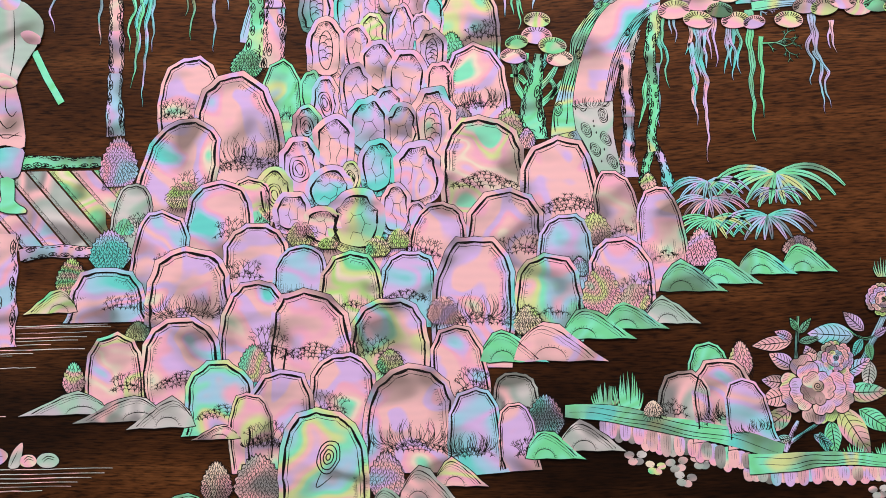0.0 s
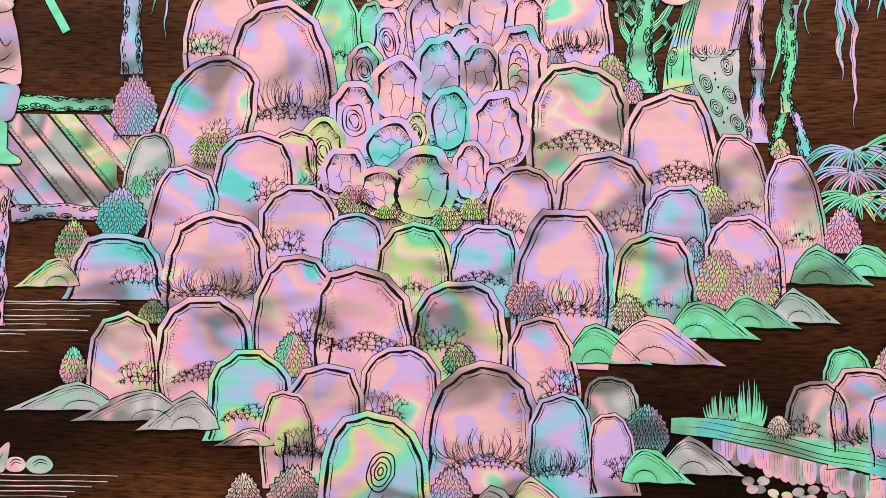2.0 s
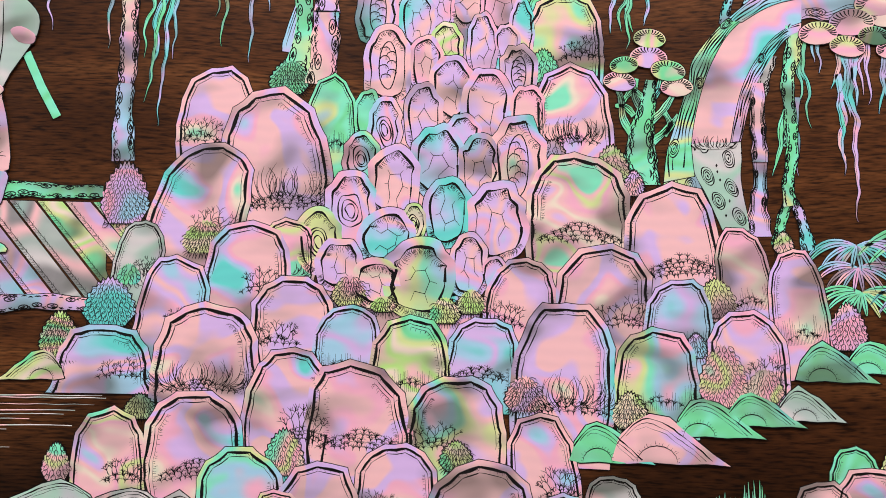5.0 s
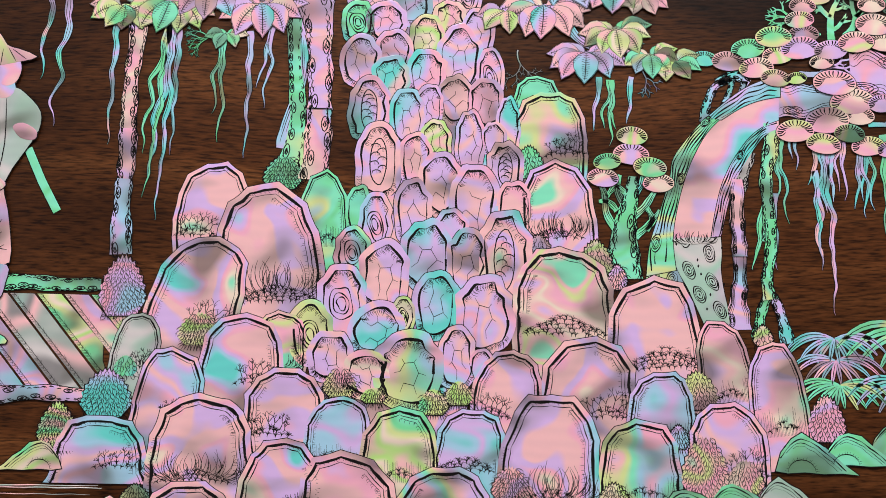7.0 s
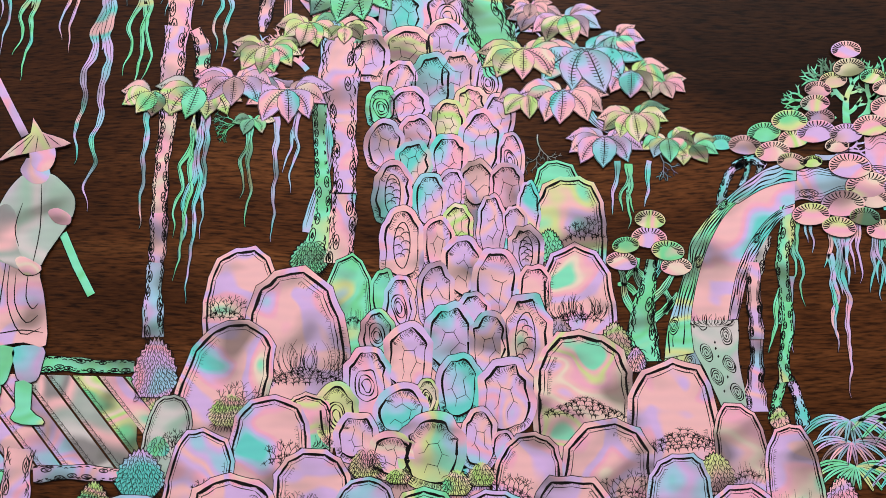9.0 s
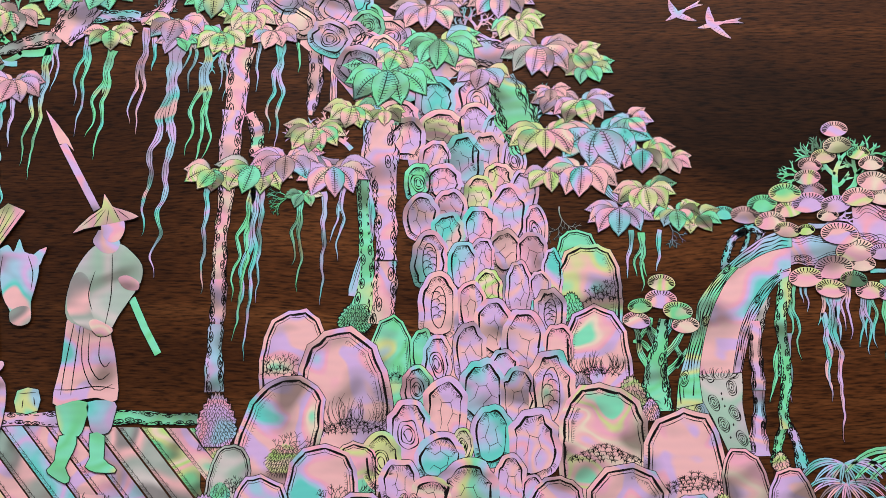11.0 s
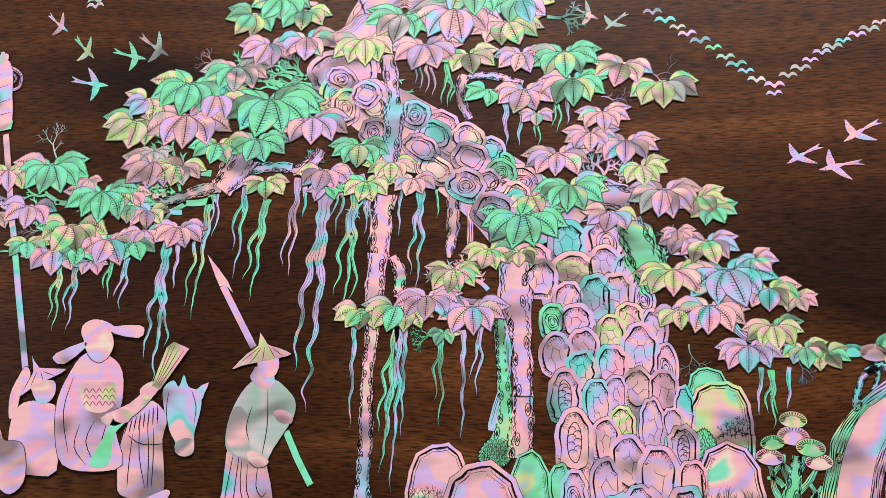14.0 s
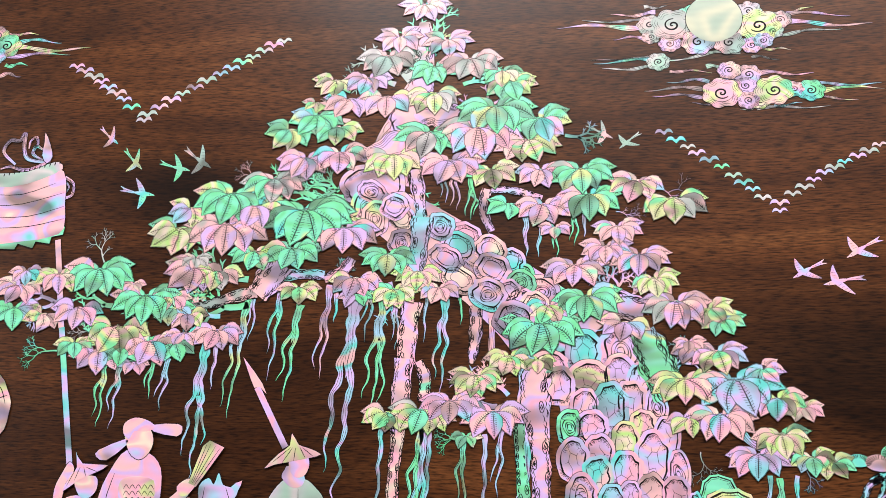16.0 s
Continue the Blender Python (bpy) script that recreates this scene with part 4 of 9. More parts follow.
def swallow(x, z, s, turn, hue, seed):
    """A plain flying shape: body, two wings and a forked tail in one mesh."""
    p = Inlay()
    s *= 0.95

    def feathered(pts, y):
        p.plate([(a * s, b * s) for a, b in smooth(pts, 3, True)], y, 0.45 * MM, 0, 0.2 * MM, 0.12 * MM)

    feathered([(-0.2, 0.0), (0.05, 0.065), (0.32, 0.06), (0.42, 0.035), (0.52, 0.0), (0.40, -0.03), (0.3, -0.055), (0.05, -0.065)], 0)
    feathered([(0.02, 0.04), (0.20, 0.05), (0.06, 0.24), (-0.10, 0.38), (-0.24, 0.46), (-0.14, 0.28), (-0.06, 0.14)], 0.02 * MM)
    feathered([(0.08, -0.04), (0.25, -0.03), (0.26, -0.20), (0.20, -0.36), (0.10, -0.50), (0.08, -0.30), (0.06, -0.16)], 0.02 * MM)
    feathered([(-0.16, 0.03), (-0.40, 0.07), (-0.66, 0.14), (-0.52, 0.04), (-0.64, -0.02), (-0.40, -0.03), (-0.16, -0.03)], 0.02 * MM)
    for k in range(5):
        t = 0.1 + 0.08 * k
        p.line([((0.10 - t * 0.75) * s, (t - 0.02) * s), ((0.20 - t * 0.75) * s, (t + 0.02) * s)], 0.16 * MM, -0.5 * MM, 0.5)
        p.line([((0.10 + t * 0.02) * s, -t * s), ((0.22 - t * 0.05) * s, (-t - 0.03) * s)], 0.16 * MM, -0.5 * MM, 0.5)
    p.line([(-0.18 * s, 0), (-0.55 * s, 0.05 * s)], 0.16 * MM, -0.5 * MM, 0.5)
    p.line([(0.36 * s, 0.05 * s), (0.35 * s, 0), (0.36 * s, -0.04 * s)], 0.16 * MM, -0.5 * MM, 0.6)
    ob = new("swallow_shape", p.mesh("swallow_shape", NACRE[hue], INK))
    ob.matrix_basis = at(x, z, 0.05 * MM, turn)
    return tagged(ob, "plain " + ROCK_LABEL[hue] + " mother-of-pearl swallow shape in flight", "bird shape", "flying swallows")


def cloud_lump(cloud, x, z, r, hue, seed):
    """A curled cloud head: scalloped plate with an engraved spiral."""
    rng = random.Random(seed)
    r *= 1.18
    o = []
    n = 7
    for i in range(n * 6):
        a = 2 * math.pi * i / (n * 6)
        k = 0.86 + 0.17 * abs(math.sin(a * n / 2 + seed))
        o.append((r * k * math.cos(a), r * 0.84 * k * math.sin(a)))
    p = Inlay().plate(o, 0, 0.45 * MM)
    turns = 1.6
    s = 1 if rng.random() < 0.5 else -1
    sp = []
    for i in range(34):
        q = i / 33
        a = q * turns * 2 * math.pi + seed
        sp.append((s * r * 0.40 * q * math.cos(a), r * 0.34 * q * math.sin(a)))
    p.line(sp, 0.055 * r + 0.1 * MM, -0.5 * MM, 0.5)
    for q in (0.94, 0.82, 0.70):
        arc = [(a, 0.86 + 0.17 * abs(math.sin(a * n / 2 + seed))) for a in (2 * math.pi * i / 42 for i in range(43))]
        for j in range(0, 42, 6):
            p.line([(r * q * k * math.cos(a), r * 0.84 * q * k * math.sin(a)) for a, k in arc[j: j + 6]], 0.2 * MM, -0.5 * MM, 0.3)
    for q in (0.60,):
        a0 = rng.uniform(0, 6)
        p.line([(r * q * math.cos(a0 + t), r * q * 0.84 * math.sin(a0 + t)) for t in (0.3 * k for k in range(11))], 0.25 * MM, -0.5 * MM, 0.3)
    return part("cloud_curl", p, [hue], cloud, at(x, z, (0.2 + 0.05 * (seed % 13)) * MM))


def cloud_tail(cloud, x0, z0, x1, z1, w, hue, seed):
    """A streaming wisp that thins to a point."""
    rng = random.Random(seed)
    n = 16
    ph = rng.uniform(0, 6)
    ln = x1 - x0
    pts = [(ln * t, (z1 - z0) * t + math.sin(7 * t + ph) * w * 0.45 * (1 - 0.5 * t)) for t in (i / (n - 1) for i in range(n))]
    ws = [w * (1 - i / (n - 1)) ** 0.8 * (0.85 + 0.25 * math.sin(i * 1.1 + ph)) + 0.15 * MM for i in range(n)]
    p = Inlay().strip(pts, ws, 0, 0.4 * MM, 0, 0.2 * MM)
    for q in (-0.22, 0.2):
        p.line([(a, b + q * u) for (a, b), u in zip(pts[: n - 4], ws)], 0.22 * MM, -0.45 * MM, 0.3)
    return part("cloud_wisp", p, [hue], cloud, at(x0, z0, (0.05 + 0.03 * (seed % 3)) * MM))


def petal(parent, x, z, w, h, turn, hue, seed, lift):
    rng = random.Random(seed)
    o = smooth([(0.12 * w, 0), (0.46 * w, 0.35 * h), (0.48 * w, 0.75 * h), (0.2 * w, 0.96 * h), (0.0, 0.88 * h), (-0.22 * w, 0.98 * h), (-0.5 * w, 0.72 * h), (-0.44 * w, 0.32 * h), (-0.12 * w, 0)], 3, True)
    p = Inlay().plate(o, 0, 0.45 * MM)
    for i in range(11):
        u = (i / 10 - 0.5) * 0.8
        p.line([(u * w * 0.95, (0.86 - 0.25 * u * u) * h), (u * w * 0.8, (0.55 + rng.uniform(-0.1, 0.08)) * h)], 0.24 * MM, -0.5 * MM, 0.4)
    return part("petal", p, [hue], parent, at(x, z, lift, turn))


def peony(x, z, r, seed):
    """A full peony built of rings of petals round a spiral heart."""
    rng = random.Random(seed)
    fl = tagged(new("peony"), "full pink and cream mother-of-pearl peony with ruffled petals", "flower", "peony bush")
    fl.matrix_basis = at(x, z, 1.0 * MM)
    k = 0
    for ring, (n, rr, s) in enumerate(((9, 0.48, 0.62), (7, 0.25, 0.58), (5, 0.05, 0.46))):
        for i in range(n):
            a = 360 * i / n + rng.uniform(-10, 10) + 20 * ring
            q = radians(a)
            petal(fl, math.sin(q) * rr * r, math.cos(q) * rr * r * 0.9, s * r * 1.05, s * r * 0.95, a, rng.choice(("pink", "cream", "pink", "grey", "olive") if ring == 0 else ("pink", "cream", "lav")), seed + k, (0.1 + 0.05 * k) * MM)
            k += 1
    p = Inlay().plate(oval(0, 0.05 * r, 0.16 * r, 0.15 * r, 16))
    p.line([(0.13 * r * t * math.cos(13 * t), 0.05 * r + 0.13 * r * t * math.sin(13 * t)) for t in (i / 26 for i in range(27))], 0.35 * MM, -0.56 * MM, 0.6)
    part("flower_heart", p, ["cream"], fl, at(0, 0, (0.2 + 0.05 * k) * MM))
    return fl


def veined_leaf(bush_thing, x, z, length, width, turn, hue, seed, lift=0.5 * MM):
    """A broad leaf with engraved side veins, pointing along turn (0 is up)."""
    o = [(0, 0)]
    n = 9
    for s in (1, -1):
        side = [(s * width / 2 * math.sin(math.pi * (i / n) ** 0.8) ** 0.9, length * i / n) for i in range(1, n)]
        o += side + [(0, length)] if s == 1 else side[::-1]
    p = Inlay().plate(o, 0, 0.45 * MM)
    p.line([(0, 0.02 * length), (0, 0.5 * length), (0, 0.93 * length)], 0.4 * MM, -0.5 * MM, 0.5)
    for i in range(1, 8):
        t = i / 8.5
        q = width / 2 * math.sin(math.pi * t ** 0.8) ** 0.9 * 0.86
        for s in (-1, 1):
            p.line(curve2((0, length * (t - 0.06)), (s * q, length * min(0.95, t + 0.10)), -0.12 * s, 5), 0.26 * MM, -0.5 * MM, 0.5)
    return part("leaf", p, [hue], bush_thing, at(x, z, lift + (seed % 5) * 0.04 * MM, turn))


def clover(x, z, r, hue, seed):
    """A fallen four-lobed blossom."""
    c = tagged(new("water_clover"), ROCK_LABEL[hue] + " mother-of-pearl four-lobed floating blossom", "clover", "floating blossoms")
    c.matrix_basis = at(x, z, 0.2 * MM, seed * 11 % 30 - 15)
    for i, (a, b) in enumerate(((-0.55, 0.15), (0.55, 0.15), (-0.25, -0.45), (0.25, -0.45))):
        p = Inlay().plate(oval(a * r * 0.8, b * r * 0.8, 0.36 * r, 0.26 * r, 14, 0.03), 0.01 * MM * i, 0.4 * MM, 0, 0.25 * MM)
        p.line([(0, 0), (a * r * 0.5, b * r * 0.5)], 0.25 * MM, -0.45 * MM, 0.4)
        part("lobe", p, [hue], c)
    return c


def bar(parent, name, hue, w, lift, *pts):
    """A straight or bent rod of shell."""
    x0, z0 = pts[0]
    p = Inlay().strip([(a - x0, b - z0) for a, b in pts], w, 0, 0.45 * MM, 0, 0.25 * MM)
    return part(name, p, [hue], parent, at(x0, z0, lift))


def ripple(water, x0, x1, z, w):
    n = 12
    p = Inlay().strip([(x0 + (x1 - x0) * i / (n - 1), 0.15 * MM * math.sin(i * 1.7 + x0 * 99)) for i in range(n)], [w * 0.7 * (0.5 + 0.5 * math.sin(math.pi * (0.15 + 0.8 * i / (n - 1)))) for i in range(n)], 0, 0.25 * MM, 0, 0)
    return part("ripple", p, ["grey"], water, at(0, z, 0.02 * MM))


# ---- piled rocks ----
rock(-0.1050, 1.0226, 0.0370, 0.0435, 'pink', 1, 's', 2)
rock(-0.1174, 0.9774, 0.0440, 0.0550, 'pink', 2, 's', 14)
rock(-0.0518, 1.0217, 0.0235, 0.0406, 'green', 3, 'h', 0)
rock(-0.0765, 0.9885, 0.0528, 0.0675, 'pink', 4, 'g', 0)
rock(-0.0717, 0.9651, 0.0268, 0.0307, 'cream', 5, '', 0)
rock(-0.0891, 0.9554, 0.0402, 0.0387, 'pink', 6, 's', 0)
rock(-0.0666, 0.9320, 0.0399, 0.0381, 'pink', 7, 's', 0)
rock(-0.1395, 0.9626, 0.0227, 0.0319, 'silver', 8, 's', 8)
rock(-0.1241, 0.9358, 0.0327, 0.0440, 'lav', 9, 's', 8)
rock(-0.1519, 0.9178, 0.0439, 0.0299, 'lav', 10, 's', 0, foot=0.0)
rock(-0.1059, 0.9093, 0.0502, 0.0480, 'pink', 11, 'g', 0)
rock(-0.1473, 0.8717, 0.0336, 0.0394, 'cream', 12, 's', 0, foot=0.0)
rock(-0.1104, 0.8716, 0.0463, 0.0482, 'pink', 13, 'c', 0)
rock(-0.0698, 0.8894, 0.0404, 0.0482, 'pink', 14, 's', 4)
rock(-0.0384, 0.8854, 0.0494, 0.0470, 'pink', 15, 'c', 0)
rock(0.0053, 0.8875, 0.0447, 0.0390, 'rainbow', 16, 's', 0)
rock(-0.0434, 0.9236, 0.0311, 0.0336, 'blue', 17, 'h', 0)
rock(-0.0150, 0.9152, 0.0368, 0.0377, 'olive', 18, 'h', 0)
rock(0.0163, 0.9176, 0.0336, 0.0350, 'blue', 19, 'c', 0)
rock(0.0514, 0.9002, 0.0464, 0.0592, 'pink', 20, 'g', 0)
rock(0.0935, 0.9080, 0.0386, 0.0405, 'rainbow', 21, 'h', 0)
rock(0.1338, 0.9158, 0.0354, 0.0411, 'lav', 22, 's', -4)
rock(0.0327, 0.9410, 0.0333, 0.0378, 'pink', 23, 's', 0)
rock(0.0695, 0.9406, 0.0448, 0.0442, 'pink', 24, 's', 0)
rock(0.1031, 0.9354, 0.0312, 0.0342, 'blue', 25, 'h', 0)
rock(0.0594, 0.9768, 0.0480, 0.0497, 'cream', 26, 'c', 0)
rock(0.1019, 0.9615, 0.0440, 0.0522, 'pink', 27, 'c', -4)
rock(0.1351, 0.9514, 0.0256, 0.0421, 'cream', 28, 'h', -6)
rock(0.1580, 0.9366, 0.0264, 0.0470, 'pink', 29, 'h', -6)
rock(0.0584, 1.0215, 0.0355, 0.0465, 'pink', 30, 'g', -3)
rock(-0.0875, 0.8554, 0.0404, 0.0390, 'rainbow', 31, 'c', 0, foot=0.0)
rock(-0.0708, 0.8408, 0.0257, 0.0356, 'cream', 32, '', 0)
rock(-0.0564, 0.8376, 0.0394, 0.0517, 'pink', 33, 's', 3)
rock(-0.0209, 0.8569, 0.0382, 0.0404, 'pink', 34, 's', 0)
rock(0.0154, 0.8329, 0.0521, 0.0561, 'pink', 35, 'g', 0, foot=0.0)
rock(0.0517, 0.8308, 0.0308, 0.0453, 'blue', 36, 'g', -3, foot=0.0)
rock(0.0742, 0.8321, 0.0214, 0.0359, 'pink', 37, 's', -3, foot=0.0)
rock(0.0736, 0.8600, 0.0259, 0.0240, 'grey', 38, 'h', 0, foot=0.0)
rock(0.0453, 0.8658, 0.0316, 0.0451, 'pink', 39, 's', -4, foot=0.06)
mound(0.0985, 0.8885, 0.0520, 0.0230, 'pink', 40, 1)
rock(-0.0319, 0.8080, 0.0502, 0.0593, 'rainbow', 41, 'e', 0, True, 0.0003)
rock(0.0461, 1.0859, 0.0236, 0.0230, 'green', 42, '', 10)
rock(0.0541, 1.0625, 0.0358, 0.0385, 'rainbow', 43, 's', 0)
rock(0.1777, 0.8689, 0.0232, 0.0288, 'green', 44, '', 0)
rock(0.1999, 0.8429, 0.0246, 0.0360, 'lav', 45, '', -8, foot=0.0)
rock(0.1635, 0.8518, 0.0296, 0.0311, 'grey', 46, 's', 0, foot=0.0)
rock(0.1872, 0.8471, 0.0346, 0.0421, 'pink', 47, 'g', -5, foot=0.0)

# ---- earth ledges ----
mound(-0.1840, 0.9223, 0.0306, 0.0140, 'olive', 48, -1)
mound(-0.1763, 0.8662, 0.0505, 0.0131, 'silver', 49, -1)
mound(-0.1452, 0.8616, 0.0519, 0.0150, 'grey', 50, -1)
mound(-0.1217, 0.8577, 0.0383, 0.0173, 'silver', 51, -1)
mound(-0.0913, 0.8512, 0.0271, 0.0081, 'cream', 52, -1)
mound(-0.1138, 0.8102, 0.0429, 0.0125, 'green', 53, -1)
mound(-0.0833, 0.8081, 0.0410, 0.0118, 'green', 54, -1)
mound(-0.0579, 0.8044, 0.0424, 0.0121, 'green', 55, -1)
mound(0.0054, 0.8084, 0.0258, 0.0156, 'silver', 56, 1)
mound(0.0259, 0.8136, 0.0344, 0.0216, 'grey', 57, 1)
mound(0.0428, 0.8231, 0.0295, 0.0156, 'cream', 58, 1)
mound(0.0940, 0.8365, 0.0324, 0.0165, 'green', 59, 1)
mound(0.1136, 0.8403, 0.0364, 0.0171, 'grey', 60, 1)
mound(0.0733, 0.8888, 0.0376, 0.0187, 'green', 61, 1)
mound(0.1199, 0.9002, 0.0405, 0.0180, 'green', 62, 1)
mound(0.1400, 0.9052, 0.0359, 0.0154, 'green', 63, 1)
mound(0.1597, 0.9076, 0.0307, 0.0154, 'silver', 64, 1)
mound(0.2345, 0.9336, 0.0303, 0.0163, 'green', 65, 1)
mound(0.2119, 0.9329, 0.0324, 0.0151, 'green', 66, 1)
mound(0.1921, 0.9282, 0.0341, 0.0151, 'green', 67, 1)
mound(0.1718, 0.9246, 0.0367, 0.0177, 'green', 68, 1)

# ---- shrubs among the rocks ----
bush(-0.1452, 0.9929, 0.0225, 0.0288, 'lav', 69, True)
bush(-0.1502, 0.9467, 0.0244, 0.0221, 'lav', 70, True)
bush(-0.1419, 0.9653, 0.0115, 0.0097, 'green', 71, True)
bush(-0.1720, 0.9322, 0.0183, 0.0214, 'olive', 72, False)
bush(-0.1084, 0.9796, 0.0209, 0.0154, 'olive', 73, False)
bush(-0.1344, 0.9061, 0.0141, 0.0109, 'green', 74, False)
bush(-0.1704, 0.8787, 0.0128, 0.0168, 'cream', 75, True)
bush(-0.0721, 1.0532, 0.0189, 0.0163, 'green', 76, False)
bush(-0.0425, 0.9565, 0.0163, 0.0142, 'cream', 77, False)
bush(-0.0273, 0.9541, 0.0122, 0.0073, 'olive', 78, False)
bush(0.0000, 0.9492, 0.0141, 0.0119, 'olive', 79, False)
bush(0.0117, 0.9536, 0.0131, 0.0112, 'olive', 80, False)
bush(0.0481, 1.0180, 0.0138, 0.0143, 'lav', 81, True)
bush(0.0745, 1.0122, 0.0157, 0.0179, 'olive', 82, True)
bush(0.0843, 1.0068, 0.0094, 0.0116, 'lav', 83, False)
bush(0.1198, 0.9525, 0.0186, 0.0176, 'cream', 84, True)
bush(0.1220, 0.9137, 0.0217, 0.0278, 'cream', 85, True)
bush(0.1398, 0.9155, 0.0172, 0.0155, 'cream', 86, True)
bush(0.1106, 0.9351, 0.0093, 0.0107, 'blue', 87, False)
bush(0.0812, 0.9042, 0.0158, 0.0158, 'olive', 88, False)
bush(0.0352, 0.9110, 0.0175, 0.0159, 'pink', 89, False)
bush(0.0892, 0.8498, 0.0204, 0.0220, 'pink', 90, False)
bush(-0.0697, 0.8823, 0.0178, 0.0202, 'cream', 91, True)
bush(0.0056, 0.8852, 0.0147, 0.0129, 'olive', 92, False)
bush(-0.0908, 0.8183, 0.0178, 0.0215, 'cream', 93, False)
bush(-0.0678, 0.8171, 0.0275, 0.0260, 'grey', 94, True)
bush(0.0022, 0.8192, 0.0207, 0.0239, 'lav', 95, True)
bush(0.1770, 0.9390, 0.0171, 0.0207, 'lav', 96, True)
bush(0.2297, 0.9430, 0.0185, 0.0112, 'pink', 97, False)
bush(0.1500, 0.9815, 0.0093, 0.0095, 'olive', 98, True)
bush(0.0439, 1.0589, 0.0139, 0.0155, 'green', 99, True)
bush(0.1950, 0.8794, 0.0133, 0.0185, 'cream', 100, True)
bush(0.1471, 0.8582, 0.0106, 0.0090, 'cream', 101, False)

# ---- the great tree ----
tree = thing("great_tree", "large mother-of-pearl tree with plated bark and hanging roots", "tree")
limb(tree, 'trunk', 'pink', 102, 0.0003, (0.050, 0.0626, 0.0777, 0.0764, 0.0637, 0.0622, 0.0603, 0.060), (-0.0130, 0.9330), (-0.0153, 0.9496), (-0.0169, 0.9728), (-0.0001, 1.0376), (-0.0003, 1.0774), (-0.0086, 1.1282), (-0.0170, 1.1640), (-0.0250, 1.1880), eyes=False, swell=0.0)
limb(tree, 'trunk', 'pink', 103, 0.0003, (0.0615, 0.0495, 0.0435, 0.0407, 0.0379, 0.0279), (-0.0346, 1.1806), (-0.0641, 1.2099), (-0.0876, 1.2294), (-0.1151, 1.2511), (-0.1430, 1.2698), (-0.1679, 1.2850), eyes=False, swell=0.0)
limb(tree, 'trunk', 'pink', 104, 0.0003, (0.0274, 0.0278, 0.0201, 0.0082), (-0.1563, 1.2961), (-0.1536, 1.3293), (-0.1371, 1.3716), (-0.1356, 1.4208), eyes=True, swell=0.1)
bark(tree, -0.0356, 1.0425, 0.0128, 0.0255, 'green', 105, '', 0)
bark(tree, -0.0280, 1.0373, 0.0163, 0.0293, 'lav', 106, 'knot', 0)
bark(tree, -0.0096, 1.0677, 0.0163, 0.0263, 'pink', 107, 'star', 0)
bark(tree, -0.0001, 1.0764, 0.0151, 0.0213, 'olive', 108, 'star', 0)
bark(tree, -0.0272, 1.0669, 0.0222, 0.0370, 'pink', 109, 'cone', 0)
bark(tree, 0.0163, 1.0761, 0.0143, 0.0314, 'lav', 110, 'star', 0)
bark(tree, 0.0025, 1.0561, 0.0212, 0.0313, 'pink', 111, 'star', 0)
bark(tree, -0.0105, 1.0429, 0.0182, 0.0313, 'lav', 112, 'star', 0)
bark(tree, 0.0185, 1.0468, 0.0238, 0.0378, 'lav', 113, 'star', 0)
bark(tree, 0.0328, 1.0632, 0.0180, 0.0266, 'lav', 114, 'cone', 0)
bark(tree, 0.0369, 1.0454, 0.0165, 0.0245, 'pink', 115, '', 0)
bark(tree, 0.0074, 1.0333, 0.0173, 0.0214, 'lav', 116, '', 0)
bark(tree, -0.0036, 1.0221, 0.0250, 0.0338, 'blue', 117, 'star', 0)
bark(tree, 0.0151, 1.0191, 0.0199, 0.0322, 'lav', 118, 'star', 0)
bark(tree, 0.0324, 1.0203, 0.0256, 0.0480, 'pink', 119, 'cone', 0)
bark(tree, -0.0384, 1.0235, 0.0170, 0.0242, 'rainbow', 120, 'knot', 0)
bark(tree, -0.0234, 1.0124, 0.0247, 0.0338, 'pink', 121, 'star', 0)
bark(tree, -0.0429, 1.0005, 0.0236, 0.0349, 'lav', 122, 'knot', 0)
bark(tree, 0.0009, 0.9996, 0.0218, 0.0321, 'blue', 123, 'star', 0)
bark(tree, 0.0231, 0.9950, 0.0275, 0.0373, 'lav', 124, 'star', 0)
bark(tree, -0.0143, 0.9940, 0.0111, 0.0178, 'olive', 125, 'knot', 0)
bark(tree, -0.0570, 0.9861, 0.0217, 0.0298, 'rainbow', 126, 'knot', 0)
bark(tree, -0.0259, 0.9872, 0.0265, 0.0262, 'lav', 127, 'star', 0)
bark(tree, -0.0472, 0.9748, 0.0220, 0.0247, 'lav', 128, 'star', 0)
bark(tree, -0.0309, 0.9672, 0.0227, 0.0227, 'cream', 129, 'star', 0)
bark(tree, -0.0113, 0.9694, 0.0321, 0.0361, 'rainbow', 130, 'star', 0)
bark(tree, 0.0107, 0.9751, 0.0179, 0.0299, 'lav', 131, 'star', 0)
bark(tree, 0.0220, 0.9710, 0.0114, 0.0161, 'lav', 132, '', 0)
bark(tree, -0.0450, 1.1606, 0.0218, 0.0247, 'pink', 133, 'star', 0)
bark(tree, -0.0255, 1.1657, 0.0251, 0.0230, 'cream', 134, 'star', 0)
bark(tree, -0.0073, 1.1679, 0.0218, 0.0247, 'pink', 135, 'star', 0)
bark(tree, 0.0067, 1.1658, 0.0152, 0.0199, 'lav', 136, 'star', 0)
bark(tree, -0.0289, 1.1481, 0.0175, 0.0227, 'lav', 137, 'star', 0)
bark(tree, -0.0133, 1.1480, 0.0232, 0.0298, 'blue', 138, 'star', 0)
bark(tree, -0.0011, 1.1510, 0.0207, 0.0261, 'lav', 139, 'star', 0)
bark(tree, 0.0142, 1.1480, 0.0142, 0.0230, 'lav', 140, 'knot', 0)
